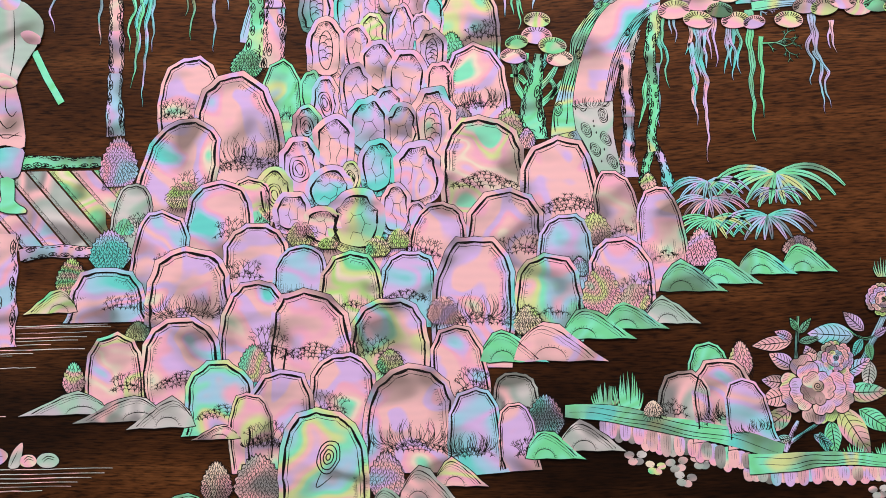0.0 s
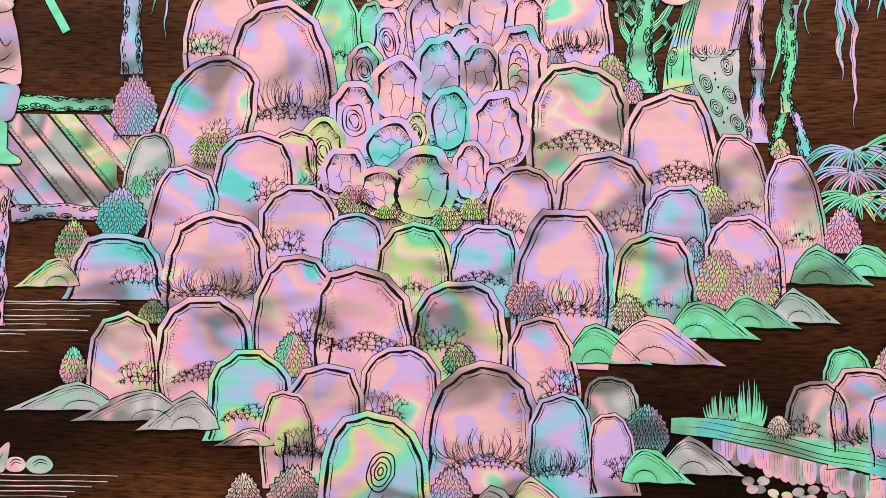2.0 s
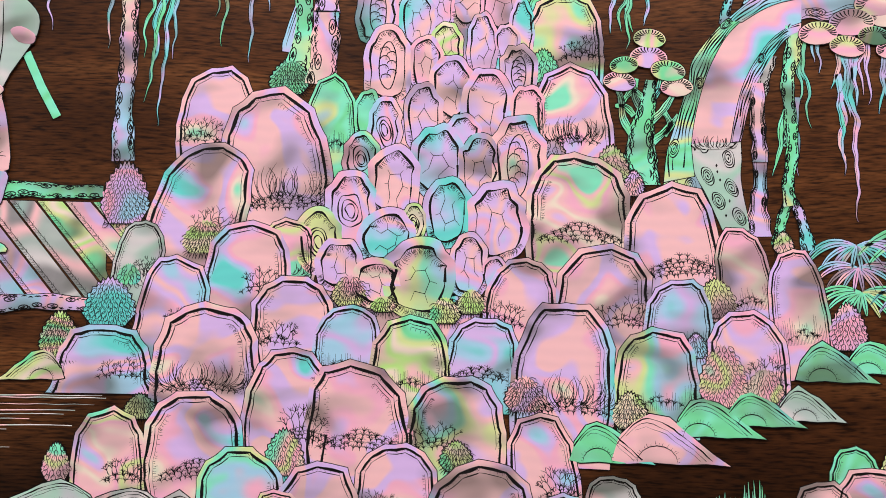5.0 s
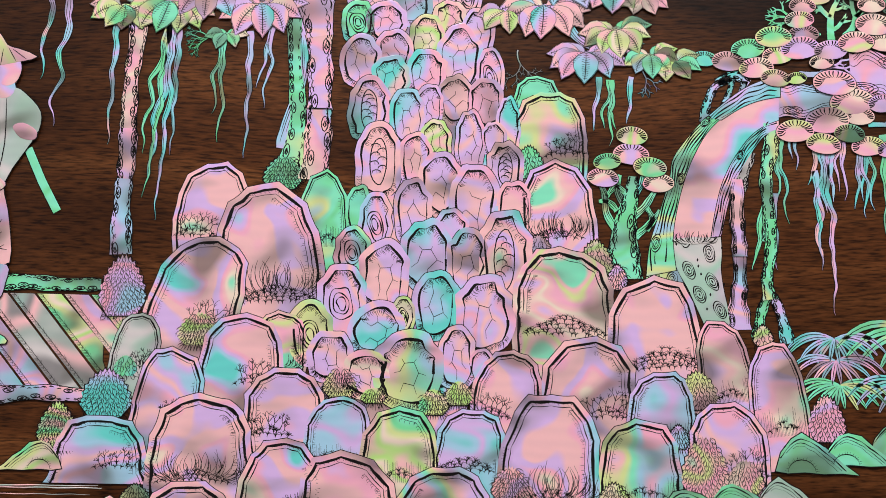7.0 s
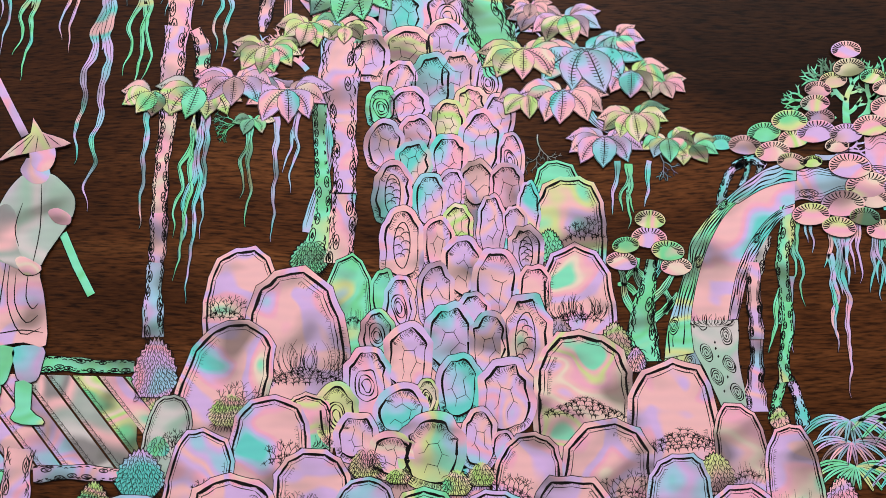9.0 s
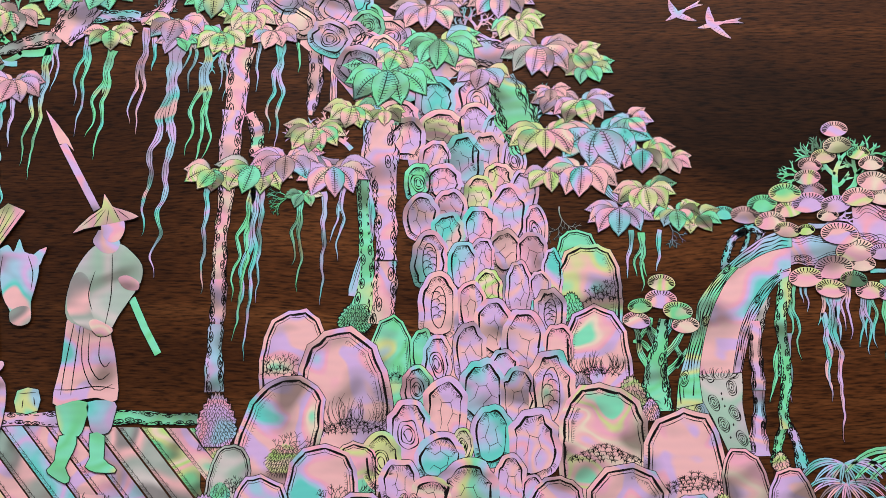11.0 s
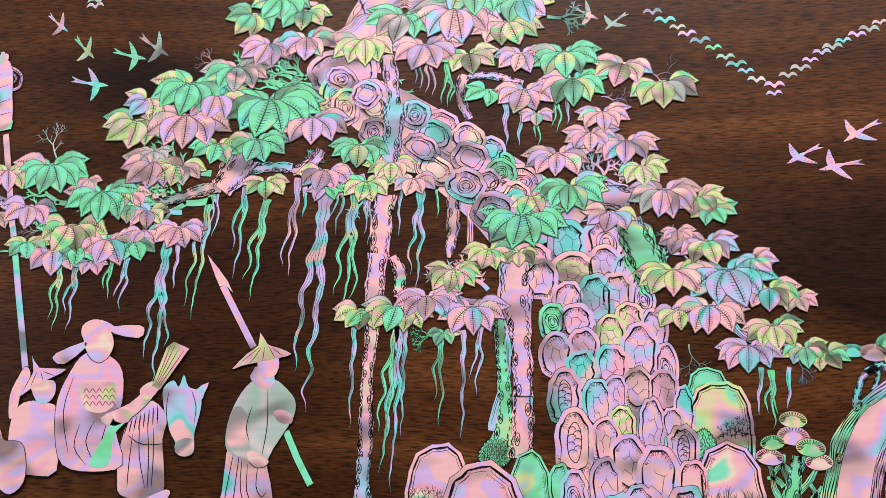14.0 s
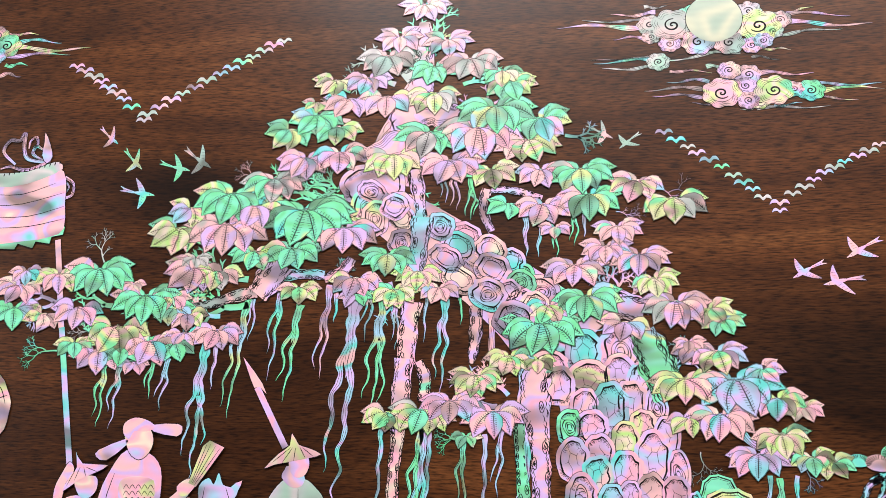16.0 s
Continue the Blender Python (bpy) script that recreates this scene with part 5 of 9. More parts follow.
bark(tree, -0.0381, 1.1356, 0.0168, 0.0212, 'green', 141, 'knot', 0)
bark(tree, -0.0245, 1.1356, 0.0206, 0.0212, 'lav', 142, 'star', 0)
bark(tree, 0.0060, 1.1365, 0.0173, 0.0191, 'cream', 143, 'star', 0)
bark(tree, 0.0195, 1.1297, 0.0166, 0.0247, 'lav', 144, 'star', 0)
bark(tree, -0.0050, 1.1277, 0.0173, 0.0227, 'olive', 145, 'star', 0)
bark(tree, -0.0363, 1.1160, 0.0199, 0.0262, 'lav', 146, 'star', 0)
bark(tree, -0.0208, 1.1203, 0.0189, 0.0229, 'lav', 147, 'star', 0)
bark(tree, 0.0109, 1.1169, 0.0220, 0.0344, 'lav', 148, 'star', 0)
bark(tree, -0.0048, 1.1097, 0.0204, 0.0244, 'pink', 149, 'star', 0)
bark(tree, -0.0219, 1.1068, 0.0188, 0.0244, 'blue', 150, 'star', 0)
bark(tree, 0.0253, 1.1084, 0.0139, 0.0276, 'lav', 151, 'knot', 0)
bark(tree, -0.0319, 1.0921, 0.0203, 0.0319, 'lav', 152, 'cone', 0)
bark(tree, -0.0140, 1.0885, 0.0171, 0.0273, 'lav', 153, 'star', 0)
bark(tree, -0.0032, 1.0936, 0.0139, 0.0221, 'lav', 154, 'star', 0)
bark(tree, 0.0090, 1.0971, 0.0171, 0.0238, 'pink', 155, 'star', 0)
bark(tree, 0.0233, 1.0951, 0.0186, 0.0254, 'lav', 156, 'star', 0)
bark(tree, 0.0342, 1.0833, 0.0122, 0.0300, 'rainbow', 157, '', 0)
bark(tree, 0.0274, 1.0777, 0.0122, 0.0170, 'lav', 158, '', 0)
bark(tree, -0.0288, 1.1823, 0.0238, 0.0277, 'blue', 159, 'star', 0)
bark(tree, -0.0058, 1.1829, 0.0264, 0.0300, 'lav', 160, 'knot', 0)
bark(tree, -0.0505, 1.1723, 0.0252, 0.0206, 'pink', 161, 'star', 0)
bark(tree, 0.0047, 1.1627, 0.0157, 0.0233, 'lav', 162, 'star', 0)
bark(tree, -0.1683, 1.2924, 0.0257, 0.0171, 'pink', 163, 'knot', 30, 0.0004)
bark(tree, -0.1521, 1.2810, 0.0233, 0.0200, 'lav', 164, 'star', 25, 0.0006)
bark(tree, -0.1466, 1.2728, 0.0203, 0.0184, 'cream', 165, 'star', 20)
bark(tree, -0.1656, 1.2733, 0.0197, 0.0253, 'rainbow', 166, 'knot', -0, 0.0002)
bark(tree, -0.1466, 1.2561, 0.0223, 0.0197, 'lav', 167, 'knot', 20, 0.0004)
bark(tree, -0.1207, 1.2664, 0.0237, 0.0205, 'blue', 168, 'knot', 30, 0.0006)
bark(tree, -0.1035, 1.2599, 0.0271, 0.0189, 'pink', 169, 'star', 30)
bark(tree, -0.1084, 1.2525, 0.0299, 0.0203, 'lav', 170, 'star', 30, 0.0002)
bark(tree, -0.0874, 1.2499, 0.0269, 0.0202, 'pink', 171, 'star', 30, 0.0004)
bark(tree, -0.1166, 1.2441, 0.0292, 0.0187, 'lav', 172, 'star', 35, 0.0006)
bark(tree, -0.0973, 1.2437, 0.0233, 0.0171, 'pink', 173, 'star', 35)
bark(tree, -0.0738, 1.2411, 0.0232, 0.0200, 'lav', 174, '', 35, 0.0002)
bark(tree, -0.1071, 1.2298, 0.0303, 0.0184, 'cream', 175, 'star', 35, 0.0004)
bark(tree, -0.0858, 1.2364, 0.0288, 0.0222, 'lav', 176, 'star', 30, 0.0006)
bark(tree, -0.0694, 1.2326, 0.0266, 0.0199, 'green', 177, 'star', 35)
bark(tree, -0.0752, 1.2215, 0.0195, 0.0168, 'lav', 178, '', 35, 0.0002)
bark(tree, -0.0670, 1.2269, 0.0230, 0.0183, 'green', 179, 'knot', 35, 0.0004)
bark(tree, -0.0885, 1.2197, 0.0301, 0.0234, 'lav', 180, 'knot', 25, 0.0006)
bark(tree, -0.0537, 1.2208, 0.0298, 0.0218, 'pink', 181, 'knot', 35)
bark(tree, -0.0669, 1.2165, 0.0215, 0.0167, 'lav', 182, 'star', 35, 0.0002)
bark(tree, -0.0586, 1.2122, 0.0228, 0.0181, 'cream', 183, 'star', 35, 0.0004)
bark(tree, -0.0723, 1.2028, 0.0318, 0.0266, 'lav', 184, 'knot', 30, 0.0006)
bark(tree, -0.0542, 1.2046, 0.0207, 0.0180, 'pink', 185, 'star', 35)
bark(tree, -0.1682, 1.2986, 0.0458, 0.0287, 'lav', 186, '', 0)
bark(tree, -0.1713, 1.2824, 0.0273, 0.0283, 'rainbow', 187, 'knot', 10)
bark(tree, -0.1518, 1.2798, 0.0270, 0.0234, 'lav', 188, 'star', 0)
limb(tree, 'stem', 'pink', 189, 0.0005, (0.0135, 0.0126, 0.0125), (-0.1381, 1.2150), (-0.1404, 1.1963), (-0.1412, 1.1761))
limb(tree, 'stem', 'lav', 190, 0.0006, (0.0125, 0.0117, 0.0115), (-0.1420, 1.1779), (-0.1435, 1.1580), (-0.1446, 1.1386))
limb(tree, 'stem', 'pink', 191, 0.0007, (0.0058, 0.0080, 0.0072), (-0.1331, 1.1761), (-0.1285, 1.1652), (-0.1288, 1.1510))
limb(tree, 'stem', 'cream', 192, 0.0007, (0.0079, 0.0084, 0.0067, 0.0078, 0.0072), (-0.1445, 1.1441), (-0.1450, 1.1251), (-0.1467, 1.1078), (-0.1468, 1.0922), (-0.1471, 1.0823))
limb(tree, 'stem', 'lav', 193, 0.0006, (0.0083, 0.0088, 0.0071), (-0.1471, 1.0837), (-0.1466, 1.0711), (-0.1474, 1.0572))
limb(tree, 'stem', 'blue', 194, 0.0007, (0.0077, 0.0082, 0.0116), (-0.1474, 1.0578), (-0.1479, 1.0435), (-0.1471, 1.0217))
limb(tree, 'stem', 'lav', 195, 0.0009, (0.0218, 0.0202, 0.0128), (-0.0578, 1.1722), (-0.0597, 1.1546), (-0.0563, 1.1281))
limb(tree, 'stem', 'pink', 196, 0.0008, (0.0122, 0.0116, 0.0115), (-0.0568, 1.1293), (-0.0557, 1.1109), (-0.0557, 1.0917))
limb(tree, 'stem', 'pink', 197, 0.0008, (0.0121, 0.0126, 0.0141), (-0.0557, 1.0925), (-0.0561, 1.0771), (-0.0574, 1.0577))
limb(tree, 'stem', 'green', 198, 0.0006, (0.0073, 0.0061, 0.0077, 0.0120), (-0.0687, 1.1514), (-0.0686, 1.1224), (-0.0660, 1.0883), (-0.0692, 1.0618))
limb(tree, 'stem', 'blue', 199, 0.0005, (0.0034, 0.0039, 0.0044, 0.0049), (-0.0649, 1.1368), (-0.0639, 1.1081), (-0.0714, 1.0854), (-0.0737, 1.0729), eyes=False)
limb(tree, 'stem', 'blue', 200, 0.0014, (0.0158, 0.0123, 0.0115), (-0.1328, 1.2732), (-0.1346, 1.2551), (-0.1381, 1.2303))
limb(tree, 'stem', 'pink', 201, 0.0006, (0.0073, 0.0086, 0.0073, 0.0033), (-0.0966, 1.2121), (-0.0963, 1.1983), (-0.0974, 1.1847), (-0.0991, 1.1746))
limb(tree, 'stem', 'pink', 202, 0.0006, (0.0046, 0.0036, 0.0033), (-0.0855, 1.2033), (-0.0862, 1.1880), (-0.0858, 1.1644), eyes=False)
limb(tree, 'bole', 'pink', 203, 0.0012, (0.0167, 0.0209, 0.0139), (-0.2280, 1.2426), (-0.2369, 1.2303), (-0.2438, 1.2215))
limb(tree, 'bole', 'grey', 204, 0.0009, (0.0090, 0.0077, 0.0063, 0.0035), (-0.2440, 1.2233), (-0.2611, 1.2200), (-0.2746, 1.2156), (-0.2902, 1.2134))
limb(tree, 'bole', 'blue', 205, 0.0007, (0.0076, 0.0069, 0.0062), (-0.2291, 1.2337), (-0.2137, 1.2352), (-0.1981, 1.2342))
limb(tree, 'bole', 'pink', 206, 0.0008, (0.0062, 0.0083, 0.0069), (-0.1979, 1.2314), (-0.1862, 1.2365), (-0.1798, 1.2453))
limb(tree, 'bole', 'pink', 207, 0.0013, (0.0239, 0.0219, 0.0158), (-0.1688, 1.3131), (-0.1573, 1.3232), (-0.1399, 1.3330), rings=True)
limb(tree, 'bole', 'pink', 208, 0.0009, (0.0183, 0.0206, 0.0157), (-0.1403, 1.3458), (-0.1265, 1.3494), (-0.1107, 1.3466), rings=True)
limb(tree, 'bole', 'lav', 209, 0.0006, (0.0102, 0.0093, 0.0077), (-0.1391, 1.3079), (-0.1367, 1.2934), (-0.1342, 1.2732))
limb(tree, 'bole', 'green', 210, 0.0010, (0.0155, 0.0204, 0.0232, 0.0211), (0.0074, 1.1940), (0.0124, 1.1833), (0.0166, 1.1703), (0.0239, 1.1548))
limb(tree, 'bole', 'lav', 211, 0.0009, (0.0183, 0.0211, 0.0120), (-0.0185, 1.2098), (-0.0051, 1.2114), (0.0093, 1.2069))
limb(tree, 'bole', 'blue', 212, 0.0006, (0.0052, 0.0045, 0.0032, 0.0016), (0.0593, 1.1397), (0.0666, 1.1282), (0.0773, 1.1218), (0.0896, 1.1171), eyes=False)
limb(tree, 'bole', 'lav', 213, 0.0006, (0.0068, 0.0060, 0.0052), (-0.0899, 1.2919), (-0.0925, 1.2780), (-0.0867, 1.2621))
limb(tree, 'bole', 'lav', 214, 0.0006, (0.0053, 0.0049, 0.0033), (-0.0869, 1.2918), (-0.0718, 1.2901), (-0.0532, 1.2848))
limb(tree, 'bole', 'cream', 215, 0.0007, (0.0079, 0.0118, 0.0134), (-0.1907, 1.2768), (-0.1751, 1.2804), (-0.1677, 1.2883))
limb(tree, 'bole', 'silver', 216, 0.0006, (0.0106, 0.0138, 0.0098), (-0.1493, 1.3767), (-0.1395, 1.3850), (-0.1358, 1.3981))

# ---- bare branches ----
coral(tree, -0.1345, 1.3803, 0.0323, 0, 'green', 217, 0.0004, False, 4)
coral(tree, -0.1280, 1.4112, 0.0204, 10, 'green', 218, 0.0004, False, 4)
coral(tree, -0.1552, 1.3726, 0.0284, -60, 'silver', 219, 0.0004, False, 4)
coral(tree, -0.1071, 1.3701, 0.0238, 80, 'green', 220, 0.0004, False, 4)
coral(tree, -0.2073, 1.2895, 0.0280, -70, 'green', 221, 0.0004, False, 4)
coral(tree, -0.1834, 1.2888, 0.0317, -80, 'green', 222, 0.0004, False, 4)
coral(tree, -0.1917, 1.2952, 0.0239, 40, 'green', 223, 0.0004, False, 4)
coral(tree, -0.1106, 1.3423, 0.0314, 70, 'lav', 224, 0.0004, False, 4)
coral(tree, -0.1583, 1.3466, 0.0241, 160, 'blue', 225, 0.0004, True, 4)
coral(tree, -0.1864, 1.3457, 0.0244, -80, 'grey', 226, 0.0004, False, 4)
coral(tree, -0.0377, 1.3287, 0.0188, 100, 'blue', 227, 0.0004, False, 4)
coral(tree, -0.1368, 1.2955, 0.0194, 160, 'green', 228, 0.0004, False, 4)
coral(tree, -0.2507, 1.2321, 0.0318, -85, 'green', 229, 0.0004, False, 4)
coral(tree, -0.2492, 1.2145, 0.0355, -95, 'green', 230, 0.0004, False, 4)
coral(tree, -0.2682, 1.2070, 0.0238, -80, 'blue', 231, 0.0004, False, 4)
coral(tree, -0.3753, 1.2181, 0.0293, -90, 'blue', 232, 0.0004, False, 4)
coral(tree, -0.3377, 1.2156, 0.0288, -90, 'green', 233, 0.0004, False, 4)
coral(tree, -0.3026, 1.1938, 0.0280, -100, 'green', 234, 0.0004, False, 4)
coral(tree, -0.3784, 1.1839, 0.0247, -90, 'green', 235, 0.0004, True, 4)
coral(tree, -0.3563, 1.2461, 0.0210, -20, 'silver', 236, 0.0004, True, 4)
coral(tree, -0.3555, 1.1961, 0.0164, -80, 'grey', 237, 0.0004, True, 4)
coral(tree, -0.2488, 1.3034, 0.0164, -60, 'grey', 238, 0.0004, True, 4)
coral(tree, 0.0199, 1.2884, 0.0179, 110, 'lav', 243, 0.0004, True, 4)
coral(tree, -0.0059, 1.2736, 0.0144, 110, 'lav', 244, 0.0004, True, 4)
coral(tree, 0.0386, 1.1214, 0.0147, 170, 'silver', 245, 0.0004, True, 4)
coral(tree, 0.0896, 1.1171, 0.0190, 120, 'blue', 246, 0.0004, True, 4)
coral(tree, 0.0821, 1.1218, 0.0127, 60, 'blue', 247, 0.0004, False, 4)
coral(tree, -0.0825, 1.1476, 0.0246, -75, 'lav', 248, 0.0004, False, 4)
coral(tree, -0.0755, 1.1546, 0.0211, -50, 'pink', 249, 0.0004, False, 4)
coral(tree, -0.1033, 1.1267, 0.0158, -85, 'green', 250, 0.0004, True, 4)
coral(tree, -0.1536, 1.2286, 0.0227, 160, 'blue', 251, 0.0004, False, 4)
coral(tree, -0.2037, 1.2333, 0.0195, 90, 'blue', 252, 0.0004, False, 4)
coral(tree, -0.0096, 1.2152, 0.0175, -25, 'lav', 700, 0.0007, False, 4)
coral(tree, -0.0071, 1.2151, 0.0186, 8, 'lav', 701, 0.0007, False, 4)
coral(tree, -0.0009, 1.2132, 0.0163, 40, 'lav', 702, 0.0007, False, 4)
coral(tree, 0.0059, 1.2084, 0.0130, 80, 'lav', 703, 0.0007, False, 4)
coral(tree, 0.0263, 1.1686, 0.0175, 35, 'blue', 704, 0.0007, False, 4)
coral(tree, 0.0248, 1.1720, 0.0163, 70, 'blue', 705, 0.0007, False, 4)
coral(tree, 0.0278, 1.1644, 0.0158, 100, 'blue', 706, 0.0007, False, 4)
coral(tree, -0.0134, 1.2043, 0.0113, 190, 'blue', 707, 0.0007, False, 4)
coral(tree, -0.1145, 1.3425, 0.0163, 60, 'lav', 708, 0.0007, False, 4)
coral(tree, -0.1263, 1.3430, 0.0147, 20, 'lav', 709, 0.0007, False, 4)
coral(tree, -0.1978, 1.2975, 0.0180, -80, 'green', 710, 0.0007, False, 4)
coral(tree, -0.1916, 1.2932, 0.0169, -40, 'green', 711, 0.0007, False, 4)
coral(tree, -0.1917, 1.2952, 0.0158, -120, 'green', 712, 0.0007, False, 4)
coral(tree, -0.1476, 1.3854, 0.0124, 0, 'green', 713, 0.0007, False, 4)
coral(tree, -0.1377, 1.3938, 0.0113, 50, 'green', 714, 0.0007, False, 4)
coral(tree, -0.1539, 1.3902, 0.0113, -50, 'green', 715, 0.0007, False, 4)

# ---- hanging roots ----
root(tree, -0.3459, 1.1768, -0.3486, 1.1330, 0.0040, 'green', 253, 2)
root(tree, -0.3343, 1.1748, -0.3393, 1.1319, 0.0040, 'blue', 254, 2)
root(tree, -0.3115, 1.1748, -0.3151, 1.1519, 0.0036, 'green', 255, 2)
root(tree, -0.3016, 1.1747, -0.3066, 1.1438, 0.0036, 'blue', 256, 2)
root(tree, -0.2760, 1.1860, -0.2823, 1.0997, 0.0063, 'blue', 257, 3)
root(tree, -0.2691, 1.1841, -0.2712, 1.1579, 0.0024, 'blue', 258, 1)
root(tree, -0.2495, 1.2184, -0.2608, 1.1390, 0.0051, 'green', 259, 2)
root(tree, -0.2441, 1.2242, -0.2478, 1.1900, 0.0032, 'blue', 260, 2)
root(tree, -0.2266, 1.2258, -0.2340, 1.1638, 0.0043, 'blue', 261, 2)
root(tree, -0.2138, 1.2102, -0.2231, 1.1500, 0.0050, 'green', 262, 2)
root(tree, -0.1942, 1.2234, -0.2008, 1.1645, 0.0042, 'lav', 263, 2)
root(tree, -0.1891, 1.2214, -0.1902, 1.2016, 0.0027, 'lav', 264, 1)
root(tree, -0.1768, 1.2136, -0.1897, 1.0831, 0.0085, 'blue', 265, 2)
root(tree, -0.1641, 1.2268, -0.1706, 1.1887, 0.0038, 'blue', 267, 2)
root(tree, -0.1577, 1.2172, -0.1665, 1.1423, 0.0057, 'green', 268, 3)
root(tree, -0.1480, 1.2201, -0.1492, 1.1834, 0.0030, 'blue', 269, 2)
root(tree, -0.1168, 1.2128, -0.1217, 1.1545, 0.0048, 'blue', 270, 2)
root(tree, -0.1287, 1.2262, -0.1298, 1.1885, 0.0022, 'blue', 271, 1)
root(tree, -0.1064, 1.2278, -0.1063, 1.1993, 0.0022, 'green', 272, 1)
root(tree, -0.1544, 1.1397, -0.1562, 1.0744, 0.0028, 'blue', 273, 1)
root(tree, -0.1297, 1.1333, -0.1395, 1.0490, 0.0045, 'green', 274, 2)
root(tree, -0.1285, 1.1310, -0.1353, 1.0381, 0.0045, 'blue', 275, 2)
root(tree, -0.1243, 1.1315, -0.1256, 1.0695, 0.0025, 'blue', 276, 1)
root(tree, -0.1040, 1.1237, -0.1061, 1.0755, 0.0036, 'green', 277, 2)
root(tree, -0.0902, 1.1267, -0.0913, 1.0680, 0.0025, 'blue', 278, 1)
root(tree, -0.0794, 1.1296, -0.0840, 1.0924, 0.0031, 'blue', 279, 2)
root(tree, -0.1185, 1.3071, -0.1187, 1.2828, 0.0046, 'blue', 280, 2)
root(tree, -0.1115, 1.3069, -0.1110, 1.2777, 0.0046, 'lav', 281, 2)
root(tree, -0.1010, 1.2963, -0.1018, 1.2703, 0.0046, 'green', 282, 3)
root(tree, -0.0652, 1.2733, -0.0646, 1.2442, 0.0052, 'blue', 283, 1)
root(tree, -0.0542, 1.2613, -0.0565, 1.2440, 0.0037, 'lav', 284, 1)
root(tree, -0.0462, 1.2591, -0.0456, 1.2438, 0.0037, 'green', 285, 2)
root(tree, -0.0321, 1.2724, -0.0336, 1.2512, 0.0036, 'green', 286, 2)
root(tree, -0.0259, 1.2702, -0.0269, 1.2567, 0.0029, 'blue', 287, 1)
root(tree, 0.0770, 1.1042, 0.0734, 1.0819, 0.0022, 'blue', 288, 1)
root(tree, 0.0824, 1.1028, 0.0792, 1.0745, 0.0032, 'green', 289, 3)
root(tree, 0.0924, 1.1043, 0.0901, 1.0856, 0.0024, 'blue', 290, 1)

# ---- leaf sprays ----
cluster(tree, -0.1360, 1.4332, 0.0170, 'pink', 291, 150, 9, 0, 'green', 0.0005)
cluster(tree, -0.1529, 1.4082, 0.0161, 'pink', 292, 150, 8, 0, 'cream', 0.0005)
cluster(tree, -0.1189, 1.4039, 0.0173, 'pink', 293, 140, 8, 0, 'lav', 0.0005)
cluster(tree, -0.1613, 1.3929, 0.0199, 'grey', 294, 100, 7, 0, 'grey', 0.0005)
cluster(tree, -0.1026, 1.3874, 0.0215, 'grey', 295, 100, 7, 0, 'pink', 0.0005)
cluster(tree, -0.1277, 1.3830, 0.0165, 'green', 296, 110, 7, 0, 'green', 0.0005)
cluster(tree, -0.0800, 1.3773, 0.0146, 'green', 297, 100, 6, 0, 'olive', 0.0005)
cluster(tree, -0.0749, 1.3684, 0.0174, 'olive', 298, 95, 7, 30, 'green', 0.0005)
cluster(tree, -0.1975, 1.3761, 0.0162, 'olive', 299, 95, 7, -20, 'cream', 0.0005)
cluster(tree, -0.1749, 1.3767, 0.0168, 'lav', 300, 100, 7, 0, 'lav', 0.0005)
cluster(tree, -0.1864, 1.3609, 0.0183, 'pink', 301, 90, 6, -25, 'lav', 0.0005)
cluster(tree, -0.1608, 1.3610, 0.0188, 'pink', 302, 95, 6, 0, 'cream', 0.0005)
cluster(tree, -0.1280, 1.3624, 0.0186, 'olive', 303, 95, 8, 0, 'grey', 0.0005)
cluster(tree, -0.2110, 1.3599, 0.0100, 'olive', 304, 80, 5, -30, 'olive', 0.0005)
cluster(tree, -0.0846, 1.3496, 0.0253, 'green', 305, 105, 8, 0, 'green', 0.0005)
cluster(tree, -0.0546, 1.3398, 0.0199, 'green', 306, 100, 7, 30, 'lav', 0.0005)
cluster(tree, -0.2103, 1.3489, 0.0192, 'green', 307, 100, 7, -20, 'blue', 0.0005)
cluster(tree, -0.1954, 1.3396, 0.0182, 'olive', 308, 90, 6, 0, 'green', 0.0005)
cluster(tree, -0.2281, 1.3389, 0.0177, 'olive', 309, 90, 6, -40, 'green', 0.0005)
cluster(tree, -0.2164, 1.3170, 0.0189, 'lav', 310, 100, 7, -10, 'pink', 0.0005)
cluster(tree, -0.1923, 1.3203, 0.0195, 'pink', 311, 100, 7, 10, 'pink', 0.0005)
cluster(tree, -0.1292, 1.3326, 0.0227, 'green', 312, 105, 8, -15, 'grey', 0.0005)
cluster(tree, -0.0961, 1.3341, 0.0274, 'pink', 313, 105, 9, 0, 'grey', 0.0005)
cluster(tree, -0.0634, 1.3244, 0.0219, 'olive', 314, 100, 8, 20, 'cream', 0.0005)
cluster(tree, -0.1151, 1.3111, 0.0223, 'pink', 315, 100, 7, 0, 'pink', 0.0005)
cluster(tree, -0.0874, 1.3040, 0.0170, 'olive', 316, 100, 6, 10, 'green', 0.0005)
cluster(tree, -0.1543, 1.3168, 0.0221, 'olive', 317, 95, 8, 0, 'grey', 0.0005)
cluster(tree, -0.2376, 1.3017, 0.0220, 'grey', 318, 105, 8, 0, 'green', 0.0005)
cluster(tree, -0.2674, 1.2914, 0.0253, 'green', 319, 100, 8, -15, 'olive', 0.0005)
cluster(tree, -0.2954, 1.2826, 0.0170, 'olive', 320, 90, 6, -40, 'blue', 0.0005)
cluster(tree, -0.2503, 1.2826, 0.0212, 'pink', 321, 95, 7, 0, 'olive', 0.0005)
cluster(tree, -0.2137, 1.2774, 0.0305, 'green', 322, 105, 9, 0, 'green', 0.0005)
